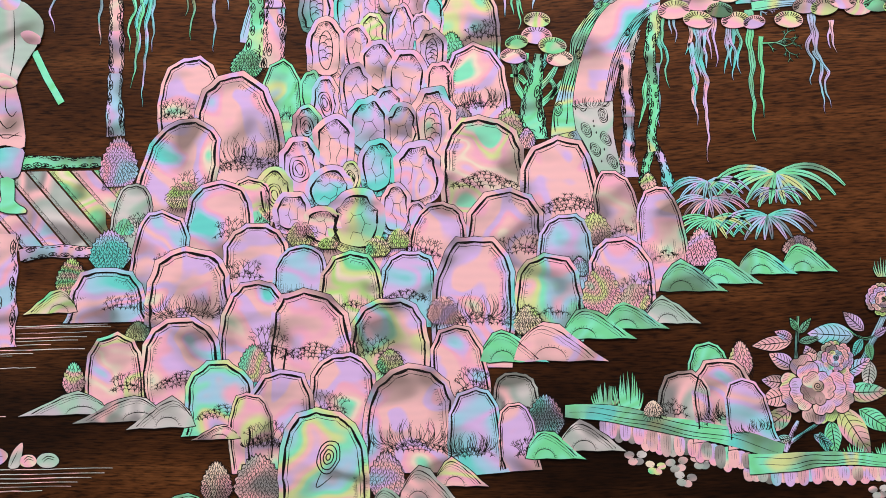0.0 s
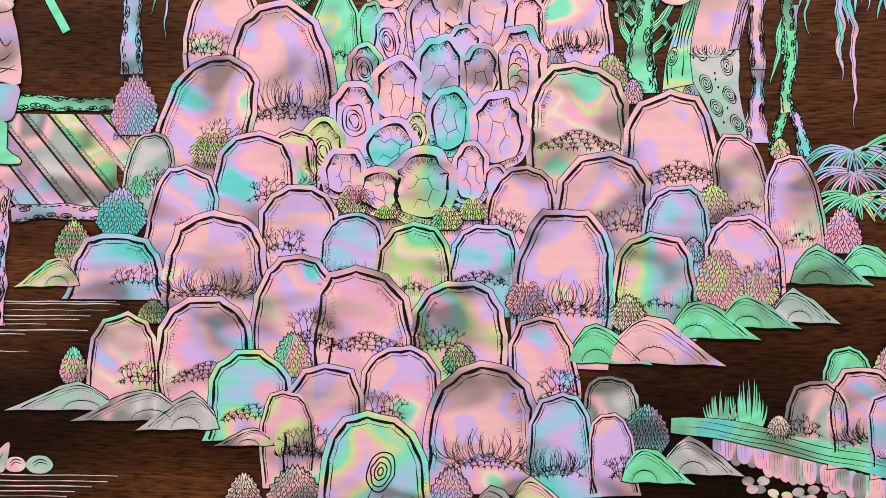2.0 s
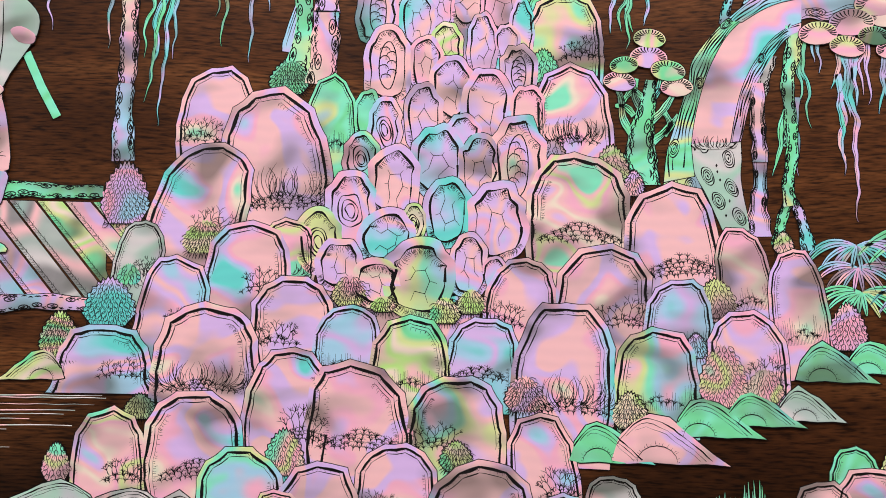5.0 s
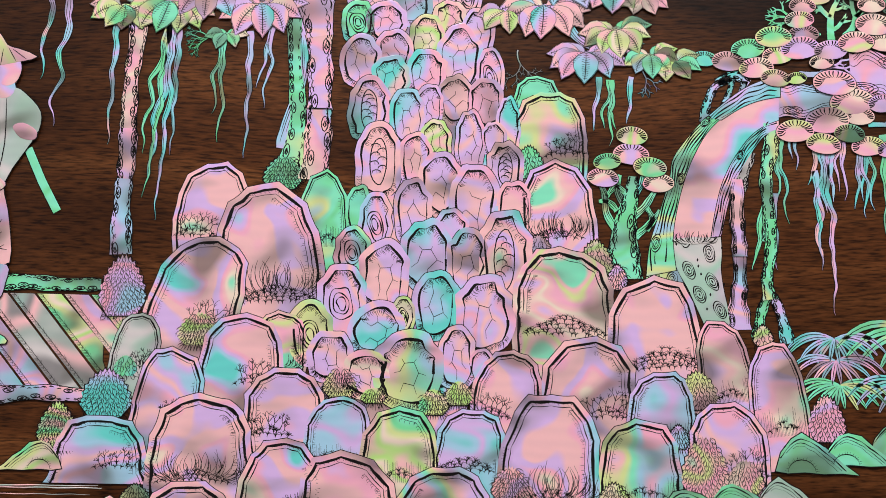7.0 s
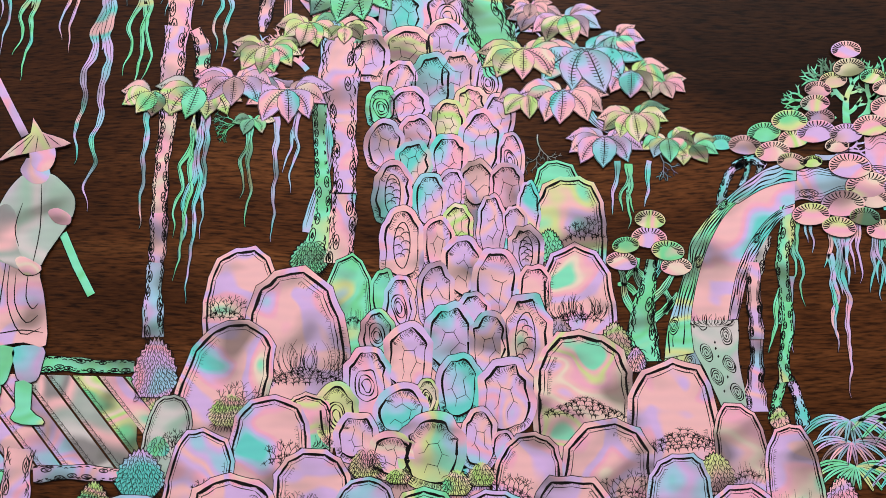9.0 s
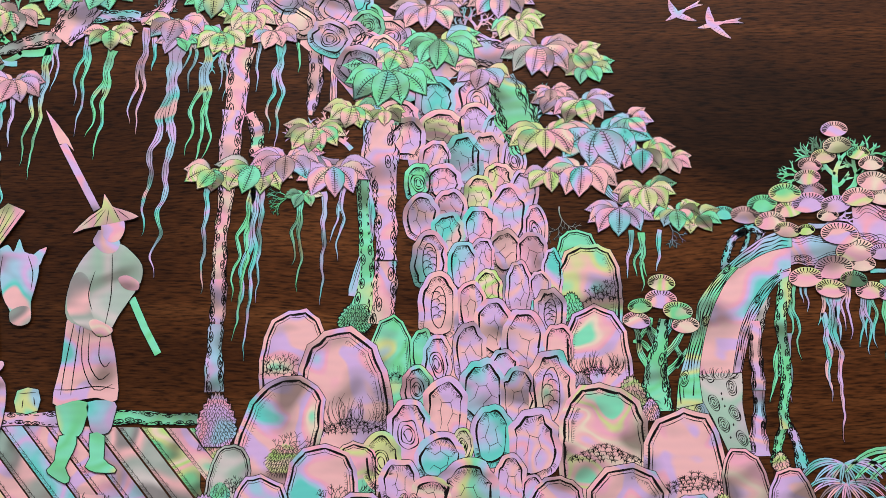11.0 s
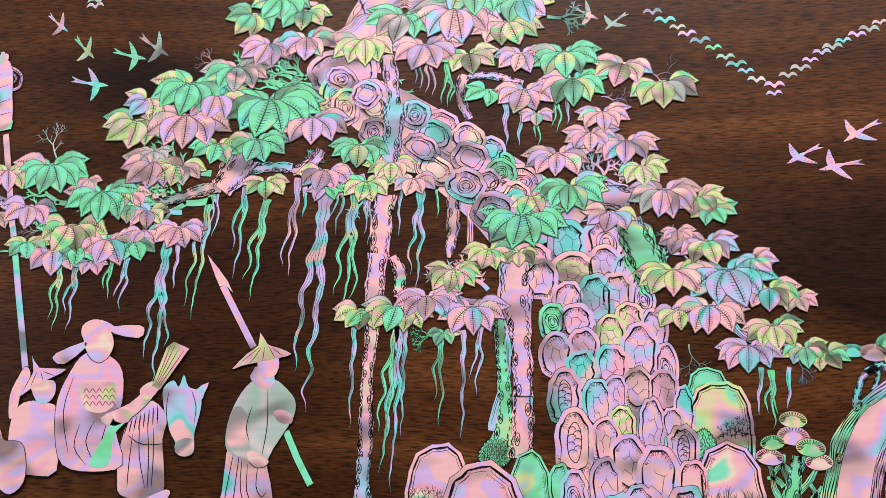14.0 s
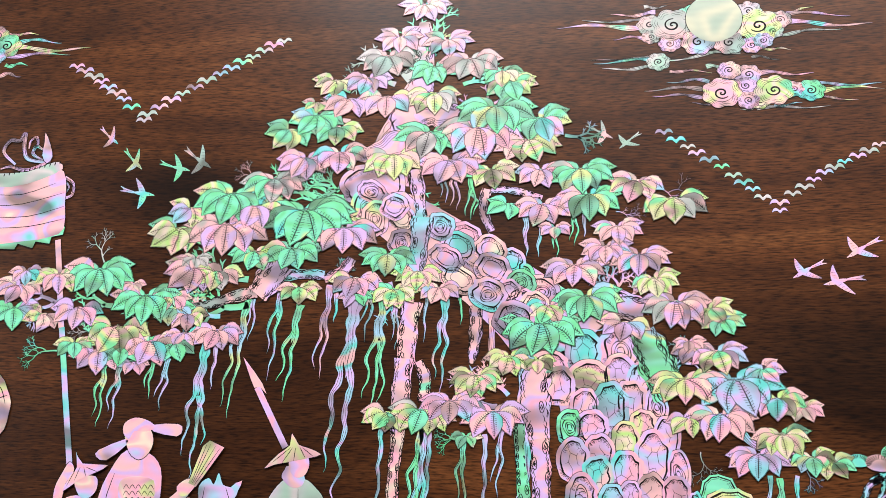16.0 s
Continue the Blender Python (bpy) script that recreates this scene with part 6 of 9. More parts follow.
cluster(tree, -0.2693, 1.2687, 0.0281, 'pink', 323, 105, 8, 0, 'grey', 0.0005)
cluster(tree, -0.3020, 1.2674, 0.0231, 'olive', 324, 90, 7, -30, 'green', 0.0005)
cluster(tree, -0.1865, 1.2646, 0.0233, 'pink', 325, 100, 8, 0, 'cream', 0.0005)
cluster(tree, -0.2218, 1.2514, 0.0192, 'green', 326, 100, 7, 0, 'olive', 0.0005)
cluster(tree, -0.2475, 1.2499, 0.0171, 'olive', 327, 100, 7, 0, 'green', 0.0005)
cluster(tree, -0.2887, 1.2387, 0.0212, 'pink', 328, 90, 7, -30, 'cream', 0.0005)
cluster(tree, -0.2895, 1.2468, 0.0114, 'grey', 329, 110, 6, 0, 'cream', 0.0005)
cluster(tree, -0.2731, 1.2365, 0.0172, 'olive', 330, 90, 7, 0, 'grey', 0.0005)
cluster(tree, -0.0542, 1.3028, 0.0153, 'pink', 331, 100, 7, 0, 'lav', 0.0005)
cluster(tree, -0.0281, 1.3019, 0.0213, 'green', 332, 105, 8, 0, 'grey', 0.0005)
cluster(tree, -0.0230, 1.2838, 0.0197, 'green', 333, 105, 8, 0, 'pink', 0.0005)
cluster(tree, 0.0082, 1.2927, 0.0182, 'cream', 334, 100, 6, -20, 'pink', 0.0005)
cluster(tree, 0.0309, 1.2795, 0.0205, 'olive', 335, 90, 7, 15, 'grey', 0.0005)
cluster(tree, -0.0525, 1.2780, 0.0186, 'pink', 336, 100, 7, 0, 'pink', 0.0005)
cluster(tree, -0.0748, 1.2795, 0.0146, 'green', 337, 90, 5, -30, 'green', 0.0005)
cluster(tree, -0.0454, 1.2630, 0.0102, 'pink', 338, 110, 6, 0, 'pink', 0.0005)
cluster(tree, -0.4138, 1.2398, 0.0120, 'lav', 339, 100, 6, 0, 'pink', 0.0005)
cluster(tree, -0.4171, 1.2288, 0.0183, 'pink', 340, 100, 6, -20, 'cream', 0.0005)
cluster(tree, -0.3886, 1.2365, 0.0182, 'olive', 341, 110, 8, 0, 'pink', 0.0005)
cluster(tree, -0.3586, 1.2388, 0.0242, 'green', 342, 115, 9, 0, 'pink', 0.0005)
cluster(tree, -0.3325, 1.2295, 0.0084, 'cream', 343, 100, 4, 0, 'cream', 0.0005)
cluster(tree, -0.4186, 1.2126, 0.0190, 'green', 344, 100, 6, 0, 'blue', 0.0005)
cluster(tree, -0.3951, 1.2083, 0.0156, 'olive', 345, 90, 5, -40, 'cream', 0.0005)
cluster(tree, -0.3706, 1.2120, 0.0178, 'lav', 346, 95, 6, -10, 'pink', 0.0005)
cluster(tree, -0.3222, 1.2194, 0.0228, 'green', 347, 110, 8, 0, 'pink', 0.0005)
cluster(tree, -0.3047, 1.2191, 0.0151, 'cream', 348, 90, 5, 10, 'pink', 0.0005)
cluster(tree, -0.3010, 1.2112, 0.0142, 'green', 349, 90, 5, 20, 'green', 0.0005)
cluster(tree, -0.2913, 1.2072, 0.0142, 'olive', 350, 95, 6, 0, 'pink', 0.0005)
cluster(tree, -0.3407, 1.1980, 0.0220, 'olive', 351, 95, 7, -10, 'olive', 0.0005)
cluster(tree, -0.3700, 1.1885, 0.0146, 'olive', 352, 100, 6, 0, 'green', 0.0005)
cluster(tree, -0.3516, 1.1826, 0.0189, 'pink', 353, 95, 6, 0, 'lav', 0.0005)
cluster(tree, -0.3356, 1.1844, 0.0166, 'green', 354, 95, 6, 0, 'blue', 0.0005)
cluster(tree, -0.3151, 1.1881, 0.0209, 'pink', 355, 100, 7, 0, 'cream', 0.0005)
cluster(tree, -0.2982, 1.1869, 0.0155, 'green', 356, 100, 6, 20, 'green', 0.0005)
cluster(tree, -0.2919, 1.1945, 0.0133, 'lav', 357, 95, 5, 0, 'blue', 0.0005)
cluster(tree, -0.2691, 1.1955, 0.0169, 'pink', 358, 100, 7, 0, 'pink', 0.0005)
cluster(tree, -0.3255, 1.1748, 0.0112, 'lav', 359, 90, 5, 0, 'blue', 0.0005)
cluster(tree, -0.1554, 1.2460, 0.0185, 'green', 360, 105, 8, 0, 'green', 0.0005)
cluster(tree, -0.1353, 1.2340, 0.0154, 'olive', 361, 105, 8, 0, 'cream', 0.0005)
cluster(tree, -0.1769, 1.2301, 0.0171, 'pink', 362, 95, 7, 0, 'olive', 0.0005)
cluster(tree, -0.1763, 1.2193, 0.0114, 'green', 363, 90, 5, 0, 'lav', 0.0005)
cluster(tree, -0.1507, 1.2220, 0.0154, 'olive', 364, 100, 7, 0, 'green', 0.0005)
cluster(tree, -0.1208, 1.2231, 0.0138, 'cream', 365, 100, 7, 0, 'pink', 0.0005)
cluster(tree, -0.2152, 1.2245, 0.0152, 'olive', 366, 100, 6, 0, 'pink', 0.0005)
cluster(tree, -0.0961, 1.1652, 0.0166, 'olive', 367, 115, 9, 0, 'cream', 0.0005)
cluster(tree, -0.1119, 1.1492, 0.0186, 'lav', 368, 115, 8, 0, 'lav', 0.0005)
cluster(tree, -0.0853, 1.1424, 0.0196, 'pink', 369, 110, 8, 0, 'cream', 0.0005)
cluster(tree, -0.1289, 1.1439, 0.0207, 'olive', 370, 90, 8, -15, 'grey', 0.0005)
cluster(tree, -0.1512, 1.1420, 0.0155, 'olive', 371, 90, 7, -20, 'grey', 0.0005)
cluster(tree, -0.1016, 1.1285, 0.0092, 'green', 372, 100, 5, 0, 'olive', 0.0005)
cluster(tree, -0.0544, 1.1974, 0.0245, 'green', 373, 115, 9, 0, 'green', 0.0005)
cluster(tree, -0.0748, 1.1776, 0.0146, 'olive', 374, 100, 7, 0, 'green', 0.0005)
cluster(tree, -0.0571, 1.1758, 0.0105, 'olive', 375, 100, 6, 0, 'cream', 0.0005)
cluster(tree, -0.0265, 1.2154, 0.0204, 'green', 376, 110, 9, 10, 'green', 0.0005)
cluster(tree, -0.0497, 1.2102, 0.0146, 'pink', 377, 100, 7, 0, 'olive', 0.0005)
cluster(tree, -0.0331, 1.2360, 0.0194, 'pink', 378, 110, 8, 0, 'grey', 0.0005)
cluster(tree, -0.0131, 1.2488, 0.0153, 'pink', 379, 115, 8, 0, 'cream', 0.0005)
cluster(tree, -0.0056, 1.2620, 0.0153, 'pink', 380, 115, 8, 0, 'lav', 0.0005)
cluster(tree, 0.0080, 1.2427, 0.0184, 'pink', 381, 115, 8, 0, 'lav', 0.0005)
cluster(tree, 0.0161, 1.2269, 0.0149, 'olive', 382, 100, 7, 20, 'cream', 0.0005)
cluster(tree, 0.0291, 1.2110, 0.0204, 'pink', 383, 105, 9, 0, 'grey', 0.0005)
cluster(tree, -0.0024, 1.1987, 0.0155, 'cream', 384, 95, 6, -15, 'pink', 0.0005)
cluster(tree, 0.0487, 1.2072, 0.0151, 'olive', 385, 100, 6, 30, 'pink', 0.0005)
cluster(tree, 0.0564, 1.2000, 0.0132, 'green', 386, 100, 6, 25, 'olive', 0.0005)
cluster(tree, 0.0354, 1.1870, 0.0094, 'pink', 387, 110, 6, 0, 'pink', 0.0005)
cluster(tree, 0.0378, 1.1824, 0.0125, 'cream', 388, 90, 5, 0, 'pink', 0.0005)
cluster(tree, 0.0517, 1.1799, 0.0174, 'lav', 389, 105, 8, 10, 'olive', 0.0005)
cluster(tree, 0.0768, 1.1695, 0.0122, 'pink', 390, 100, 6, 40, 'rainbow', 0.0005)
cluster(tree, 0.0317, 1.1627, 0.0205, 'olive', 391, 105, 8, 0, 'cream', 0.0005)
cluster(tree, 0.0615, 1.1617, 0.0251, 'blue', 392, 105, 8, 15, 'pink', 0.0005)
cluster(tree, 0.0845, 1.1515, 0.0162, 'olive', 393, 100, 7, 15, 'pink', 0.0005)
cluster(tree, 0.0992, 1.1466, 0.0113, 'cream', 394, 100, 6, 20, 'cream', 0.0005)
cluster(tree, 0.0337, 1.1396, 0.0141, 'olive', 395, 95, 6, 0, 'pink', 0.0005)
cluster(tree, 0.0513, 1.1414, 0.0201, 'pink', 396, 100, 8, 0, 'pink', 0.0005)
cluster(tree, 0.0850, 1.1300, 0.0161, 'olive', 397, 105, 8, 10, 'olive', 0.0005)
cluster(tree, 0.0713, 1.1185, 0.0179, 'lav', 398, 105, 8, 0, 'blue', 0.0005)
cluster(tree, 0.1014, 1.1178, 0.0129, 'olive', 399, 100, 7, 20, 'green', 0.0005)
cluster(tree, 0.1120, 1.1148, 0.0122, 'olive', 400, 90, 6, 30, 'green', 0.0005)
cluster(tree, 0.0818, 1.1300, 0.0071, 'olive', 401, 100, 5, 0, 'olive', 0.0005)

# ---- the old bent tree ----
old_tree = thing("bent_tree", "bent mother-of-pearl tree with needle pads and hanging roots", "tree")
flank(old_tree, 'trunk', 'pink', 402, 0.0006, ((0.1102, 1.0305), (0.1125, 1.0453), (0.1163, 1.0588), (0.1218, 1.0711), (0.1288, 1.0830), (0.1399, 1.0927), (0.1509, 1.0997), (0.1619, 1.1059)), ((0.1275, 1.0315), (0.1300, 1.0427), (0.1331, 1.0548), (0.1372, 1.0644), (0.1423, 1.0726), (0.1479, 1.0795), (0.1542, 1.0842), (0.1610, 1.0870)), lines=0)
flank(old_tree, 'bark_edge', 'green', 403, 0.0009, ((0.0977, 1.0132), (0.0996, 1.0278), (0.1048, 1.0439), (0.1094, 1.0588), (0.1116, 1.0691), (0.1197, 1.0802), (0.1269, 1.0879), (0.1374, 1.0963)), ((0.1113, 1.0160), (0.1102, 1.0305), (0.1125, 1.0453), (0.1163, 1.0588), (0.1204, 1.0692), (0.1266, 1.0802), (0.1338, 1.0879), (0.1404, 1.0930)), lines=5, eyes=3)
flank(old_tree, 'bark_edge', 'blue', 404, 0.0010, ((0.1269, 1.0879), (0.1374, 1.0969), (0.1462, 1.1030), (0.1549, 1.1067), (0.1625, 1.1081)), ((0.1343, 1.0874), (0.1431, 1.0930), (0.1507, 1.0963), (0.1578, 1.0980), (0.1621, 1.0986)), lines=4)
flank(old_tree, 'bark_edge', 'lav', 405, 0.0009, ((0.1280, 1.0315), (0.1300, 1.0427), (0.1331, 1.0548), (0.1372, 1.0644), (0.1423, 1.0726), (0.1479, 1.0795), (0.1542, 1.0842), (0.1610, 1.0870)), ((0.1323, 1.0320), (0.1353, 1.0441), (0.1384, 1.0549), (0.1424, 1.0630), (0.1470, 1.0704), (0.1520, 1.0776), (0.1565, 1.0814), (0.1608, 1.0831)), lines=4, eyes=1)
flank(old_tree, 'root_foot', 'silver', 406, 0.0004, ((0.1102, 1.0319), (0.1100, 1.0239), (0.1121, 1.0160), (0.1163, 1.0082), (0.1197, 1.0004), (0.1235, 0.9914)), ((0.1323, 1.0326), (0.1325, 1.0241), (0.1319, 1.0162), (0.1329, 1.0070), (0.1344, 0.9992), (0.1354, 0.9915)), lines=0, eyes=6)
flank(old_tree, 'root_foot', 'green', 407, 0.0005, ((0.0977, 1.0127), (0.0970, 1.0080), (0.0985, 1.0054)), ((0.1114, 1.0170), (0.1143, 1.0108), (0.1172, 1.0043)), lines=0, eyes=3)
limb(old_tree, 'branch', 'lav', 411, 0.0004, (0.0169, 0.0153, 0.0143, 0.0159), (0.1604, 1.0969), (0.1748, 1.0970), (0.1910, 1.1004), (0.2100, 1.1074), rings=True)
limb(old_tree, 'branch', 'blue', 419, 0.0003, (0.0042, 0.0037, 0.0034, 0.0034), (0.1257, 1.0863), (0.1283, 1.0968), (0.1323, 1.1041), (0.1394, 1.1080))
limb(old_tree, 'branch', 'blue', 420, 0.0003, (0.0042, 0.0045, 0.0034), (0.1329, 1.1052), (0.1411, 1.1092), (0.1479, 1.1053))
limb(old_tree, 'branch', 'blue', 421, 0.0003, (0.0029, 0.0024, 0.0026), (0.1400, 1.1081), (0.1386, 1.1013), (0.1351, 1.0941))
limb(old_tree, 'branch', 'blue', 422, 0.0003, (0.0029, 0.0032), (0.1458, 1.1064), (0.1445, 1.1013))
limb(old_tree, 'branch', 'grey', 425, 0.0007, (0.0069, 0.0053, 0.0063), (0.1465, 1.0720), (0.1440, 1.0630), (0.1415, 1.0535))
limb(old_tree, 'branch', 'lav', 426, 0.0011, (0.0053, 0.0069, 0.0063, 0.0074), (0.1407, 1.0589), (0.1400, 1.0428), (0.1406, 1.0321), (0.1408, 1.0226), rings=True)
limb(old_tree, 'branch', 'lav', 427, 0.0003, (0.0053, 0.0063, 0.0085, 0.0122), (0.1408, 1.0242), (0.1405, 1.0110), (0.1393, 1.0006), (0.1394, 0.9889), rings=True)
limb(old_tree, 'branch', 'green', 428, 0.0007, (0.0095, 0.0069, 0.0058, 0.0053, 0.0048), (0.1588, 1.0850), (0.1566, 1.0726), (0.1539, 1.0590), (0.1548, 1.0442), (0.1536, 1.0296))
limb(old_tree, 'branch', 'green', 429, 0.0011, (0.0048, 0.0053, 0.0048, 0.0069), (0.1556, 1.0402), (0.1549, 1.0243), (0.1528, 1.0124), (0.1539, 1.0028))
limb(old_tree, 'branch', 'green', 430, 0.0003, (0.0048, 0.0042, 0.0063), (0.1529, 1.0046), (0.1494, 0.9955), (0.1480, 0.9852))
limb(old_tree, 'branch', 'blue', 431, 0.0007, (0.0042, 0.0042, 0.0069), (0.1555, 1.0046), (0.1587, 0.9956), (0.1612, 0.9828))
root(old_tree, 0.1609, 1.0740, 0.1621, 1.0381, 0.0029, 'green', 451, 2)
root(old_tree, 0.1532, 1.0442, 0.1475, 1.0163, 0.0026, 'green', 452, 1)
root(old_tree, 0.1581, 1.0483, 0.1582, 1.0164, 0.0021, 'blue', 453, 1)
root(old_tree, 0.1814, 1.0810, 0.1748, 1.0564, 0.0042, 'blue', 464, 1)
root(old_tree, 0.1817, 1.0782, 0.1818, 0.9958, 0.0053, 'lav', 465, 2)
root(old_tree, 0.1768, 1.0592, 0.1778, 1.0166, 0.0024, 'blue', 466, 1)
limb(old_tree, 'branch', 'lav', 418, 0.0006, (0.0209, 0.0238, 0.0208), (0.1955, 1.1098), (0.2059, 1.1097), (0.2191, 1.1065), rings=True)
coral(old_tree, 0.1876, 1.1253, 0.0270, 0, 'green', 419, 0.0004, False, 4)
coral(old_tree, 0.1938, 1.1284, 0.0240, 30, 'green', 420, 0.0004, False, 4)
coral(old_tree, 0.1818, 1.1285, 0.0210, -40, 'green', 421, 0.0004, False, 4)
coral(old_tree, 0.1716, 1.1099, 0.0210, 90, 'blue', 422, 0.0004, False, 4)
coral(old_tree, 0.2042, 1.1066, 0.0238, 60, 'lav', 423, 0.0004, False, 4)
coral(old_tree, 0.2027, 1.0853, 0.0177, 90, 'blue', 424, 0.0004, False, 4)
coral(old_tree, 0.2152, 1.0615, 0.0160, 90, 'green', 425, 0.0004, True, 4)
root(old_tree, 0.1692, 1.0809, 0.1672, 1.0634, 0.0029, 'blue', 430, 2)
root(old_tree, 0.1898, 1.0810, 0.1880, 1.0490, 0.0032, 'lav', 431, 2)
root(old_tree, 0.2013, 1.0742, 0.2013, 1.0445, 0.0034, 'blue', 432, 2)
root(old_tree, 0.1851, 1.0705, 0.1851, 1.0483, 0.0029, 'blue', 433, 1)
root(old_tree, 0.1985, 1.0702, 0.1990, 1.0410, 0.0038, 'blue', 434, 2)
root(old_tree, 0.2096, 1.0766, 0.2088, 1.0067, 0.0035, 'green', 435, 1)
root(old_tree, 0.2155, 1.0612, 0.2149, 1.0197, 0.0022, 'green', 436, 1)
root(old_tree, 0.2437, 1.0758, 0.2459, 1.0205, 0.0041, 'blue', 437, 3)
root(old_tree, 0.2543, 1.0689, 0.2554, 1.0544, 0.0029, 'lav', 438, 2)
pad(old_tree, 0.1886, 1.1631, 0.0137, 'pink', 439, 0.0012)
pad(old_tree, 0.1895, 1.1542, 0.0145, 'olive', 440, 0.0012)
pad(old_tree, 0.1818, 1.1479, 0.0127, 'cream', 441, 0.0012)
pad(old_tree, 0.2007, 1.1497, 0.0115, 'olive', 442, 0.0012)
pad(old_tree, 0.1743, 1.1433, 0.0121, 'cream', 443, 0.0012)
pad(old_tree, 0.1726, 1.1364, 0.0133, 'cream', 444, 0.0012)
pad(old_tree, 0.2069, 1.1439, 0.0126, 'cream', 445, 0.0012)
pad(old_tree, 0.2077, 1.1339, 0.0168, 'cream', 446, 0.0012)
pad(old_tree, 0.1600, 1.1277, 0.0163, 'olive', 447, 0.0012)
pad(old_tree, 0.1743, 1.1292, 0.0139, 'pink', 448, 0.0012)
pad(old_tree, 0.1616, 1.1187, 0.0138, 'olive', 449, 0.0012)
pad(old_tree, 0.1476, 1.1219, 0.0151, 'olive', 450, 0.0012)
pad(old_tree, 0.1724, 1.1223, 0.0174, 'pink', 451, 0.0012)
pad(old_tree, 0.1821, 1.1154, 0.0108, 'cream', 452, 0.0012)
pad(old_tree, 0.1867, 1.1213, 0.0150, 'lav', 453, 0.0012)
pad(old_tree, 0.1987, 1.1252, 0.0162, 'cream', 454, 0.0012)
pad(old_tree, 0.2115, 1.1251, 0.0138, 'pink', 455, 0.0012)
pad(old_tree, 0.1269, 1.1170, 0.0115, 'green', 456, 0.0012)
pad(old_tree, 0.1383, 1.1157, 0.0151, 'pink', 457, 0.0012)
pad(old_tree, 0.1514, 1.1125, 0.0156, 'cream', 458, 0.0012)
pad(old_tree, 0.1601, 1.1075, 0.0132, 'olive', 459, 0.0012)
pad(old_tree, 0.1700, 1.1075, 0.0090, 'olive', 460, 0.0012)
pad(old_tree, 0.1877, 1.1052, 0.0191, 'pink', 461, 0.0012)
pad(old_tree, 0.1985, 1.0892, 0.0136, 'cream', 462, 0.0012)
pad(old_tree, 0.1955, 1.0960, 0.0196, 'cream', 463, 0.0012)
pad(old_tree, 0.2099, 1.0953, 0.0136, 'lav', 464, 0.0012)
pad(old_tree, 0.1836, 1.0869, 0.0196, 'pink', 465, 0.0012)
pad(old_tree, 0.1935, 1.0808, 0.0136, 'olive', 466, 0.0012)
pad(old_tree, 0.1684, 1.0818, 0.0169, 'cream', 467, 0.0012)
pad(old_tree, 0.1813, 1.0757, 0.0154, 'cream', 468, 0.0012)
pad(old_tree, 0.2019, 1.0747, 0.0147, 'cream', 469, 0.0012)
pad(old_tree, 0.2121, 1.0732, 0.0118, 'pink', 470, 0.0012)
limb(old_tree, 'branch', 'green', 471, 0.0006, (0.0050, 0.0043, 0.0037), (0.2114, 1.0824), (0.2456, 1.0843), (0.2916, 1.0805), eyes=False)
pad(old_tree, 0.2311, 1.0739, 0.0148, 'olive', 472, 0.0012)
pad(old_tree, 0.2408, 1.0813, 0.0136, 'cream', 473, 0.0012)
pad(old_tree, 0.2510, 1.0802, 0.0148, 'olive', 474, 0.0012)
pad(old_tree, 0.2610, 1.0830, 0.0136, 'pink', 475, 0.0012)
pad(old_tree, 0.2694, 1.0795, 0.0148, 'cream', 476, 0.0012)
pad(old_tree, 0.2800, 1.0810, 0.0147, 'green', 477, 0.0012)
pad(old_tree, 0.2900, 1.0786, 0.0135, 'olive', 478, 0.0012)
p = Inlay().plate(oval(0, 0, 0.0095, 0.0016, 16, 0.1, random.Random(3)), 0, 0.3 * MM, 0, 0.0)
grass(p, 0, -0.0012, 0.0200, 0.0060, 34, random.Random(5), 0.2 * MM, -0.34 * MM)
part("moss_fringe", p, ["silver"], old_tree, at(0.1193, 1.0299, 1.05 * MM))

# ---- the small fan-topped tree ----
small_tree = thing("small_tree", "small green mother-of-pearl tree topped with fan pads", "tree")
limb(small_tree, 'trunk', 'green', 479, 0.0006, (0.0164, 0.0148, 0.0106, 0.0069, 0.0042), (0.0877, 1.0118), (0.0874, 1.0237), (0.0883, 1.0370), (0.0912, 1.0505), (0.0925, 1.0600), swell=0.04)
limb(small_tree, 'branch', 'green', 480, 0.0004, (0.0037, 0.0032, 0.0029, 0.0021), (0.0855, 1.0317), (0.0799, 1.0423), (0.0790, 1.0518), (0.0759, 1.0586), eyes=False)
limb(small_tree, 'branch', 'green', 481, 0.0004, (0.0032, 0.0026, 0.0016), (0.0847, 1.0437), (0.0811, 1.0477), (0.0763, 1.0482), eyes=False)
limb(small_tree, 'branch', 'green', 482, 0.0004, (0.0032, 0.0029, 0.0024), (0.0890, 1.0451), (0.0849, 1.0532), (0.0861, 1.0608), eyes=False)
limb(small_tree, 'branch', 'green', 483, 0.0004, (0.0032, 0.0029, 0.0024), (0.0923, 1.0505), (0.0961, 1.0560), (0.0979, 1.0628), eyes=False)
limb(small_tree, 'branch', 'green', 484, 0.0004, (0.0037, 0.0032, 0.0024), (0.0909, 1.0397), (0.0980, 1.0465), (0.1029, 1.0538), eyes=False)
limb(small_tree, 'branch', 'green', 485, 0.0004, (0.0037, 0.0032, 0.0021), (0.0929, 1.0317), (0.0999, 1.0377), (0.1048, 1.0439), eyes=False)
limb(small_tree, 'branch', 'green', 486, 0.0004, (0.0024, 0.0026, 0.0024), (0.0985, 1.0452), (0.1010, 1.0398), (0.0982, 1.0344), eyes=False)
limb(small_tree, 'branch', 'green', 487, 0.0004, (0.0024, 0.0024, 0.0024), (0.0800, 1.0504), (0.0844, 1.0553), (0.0891, 1.0518), eyes=False)
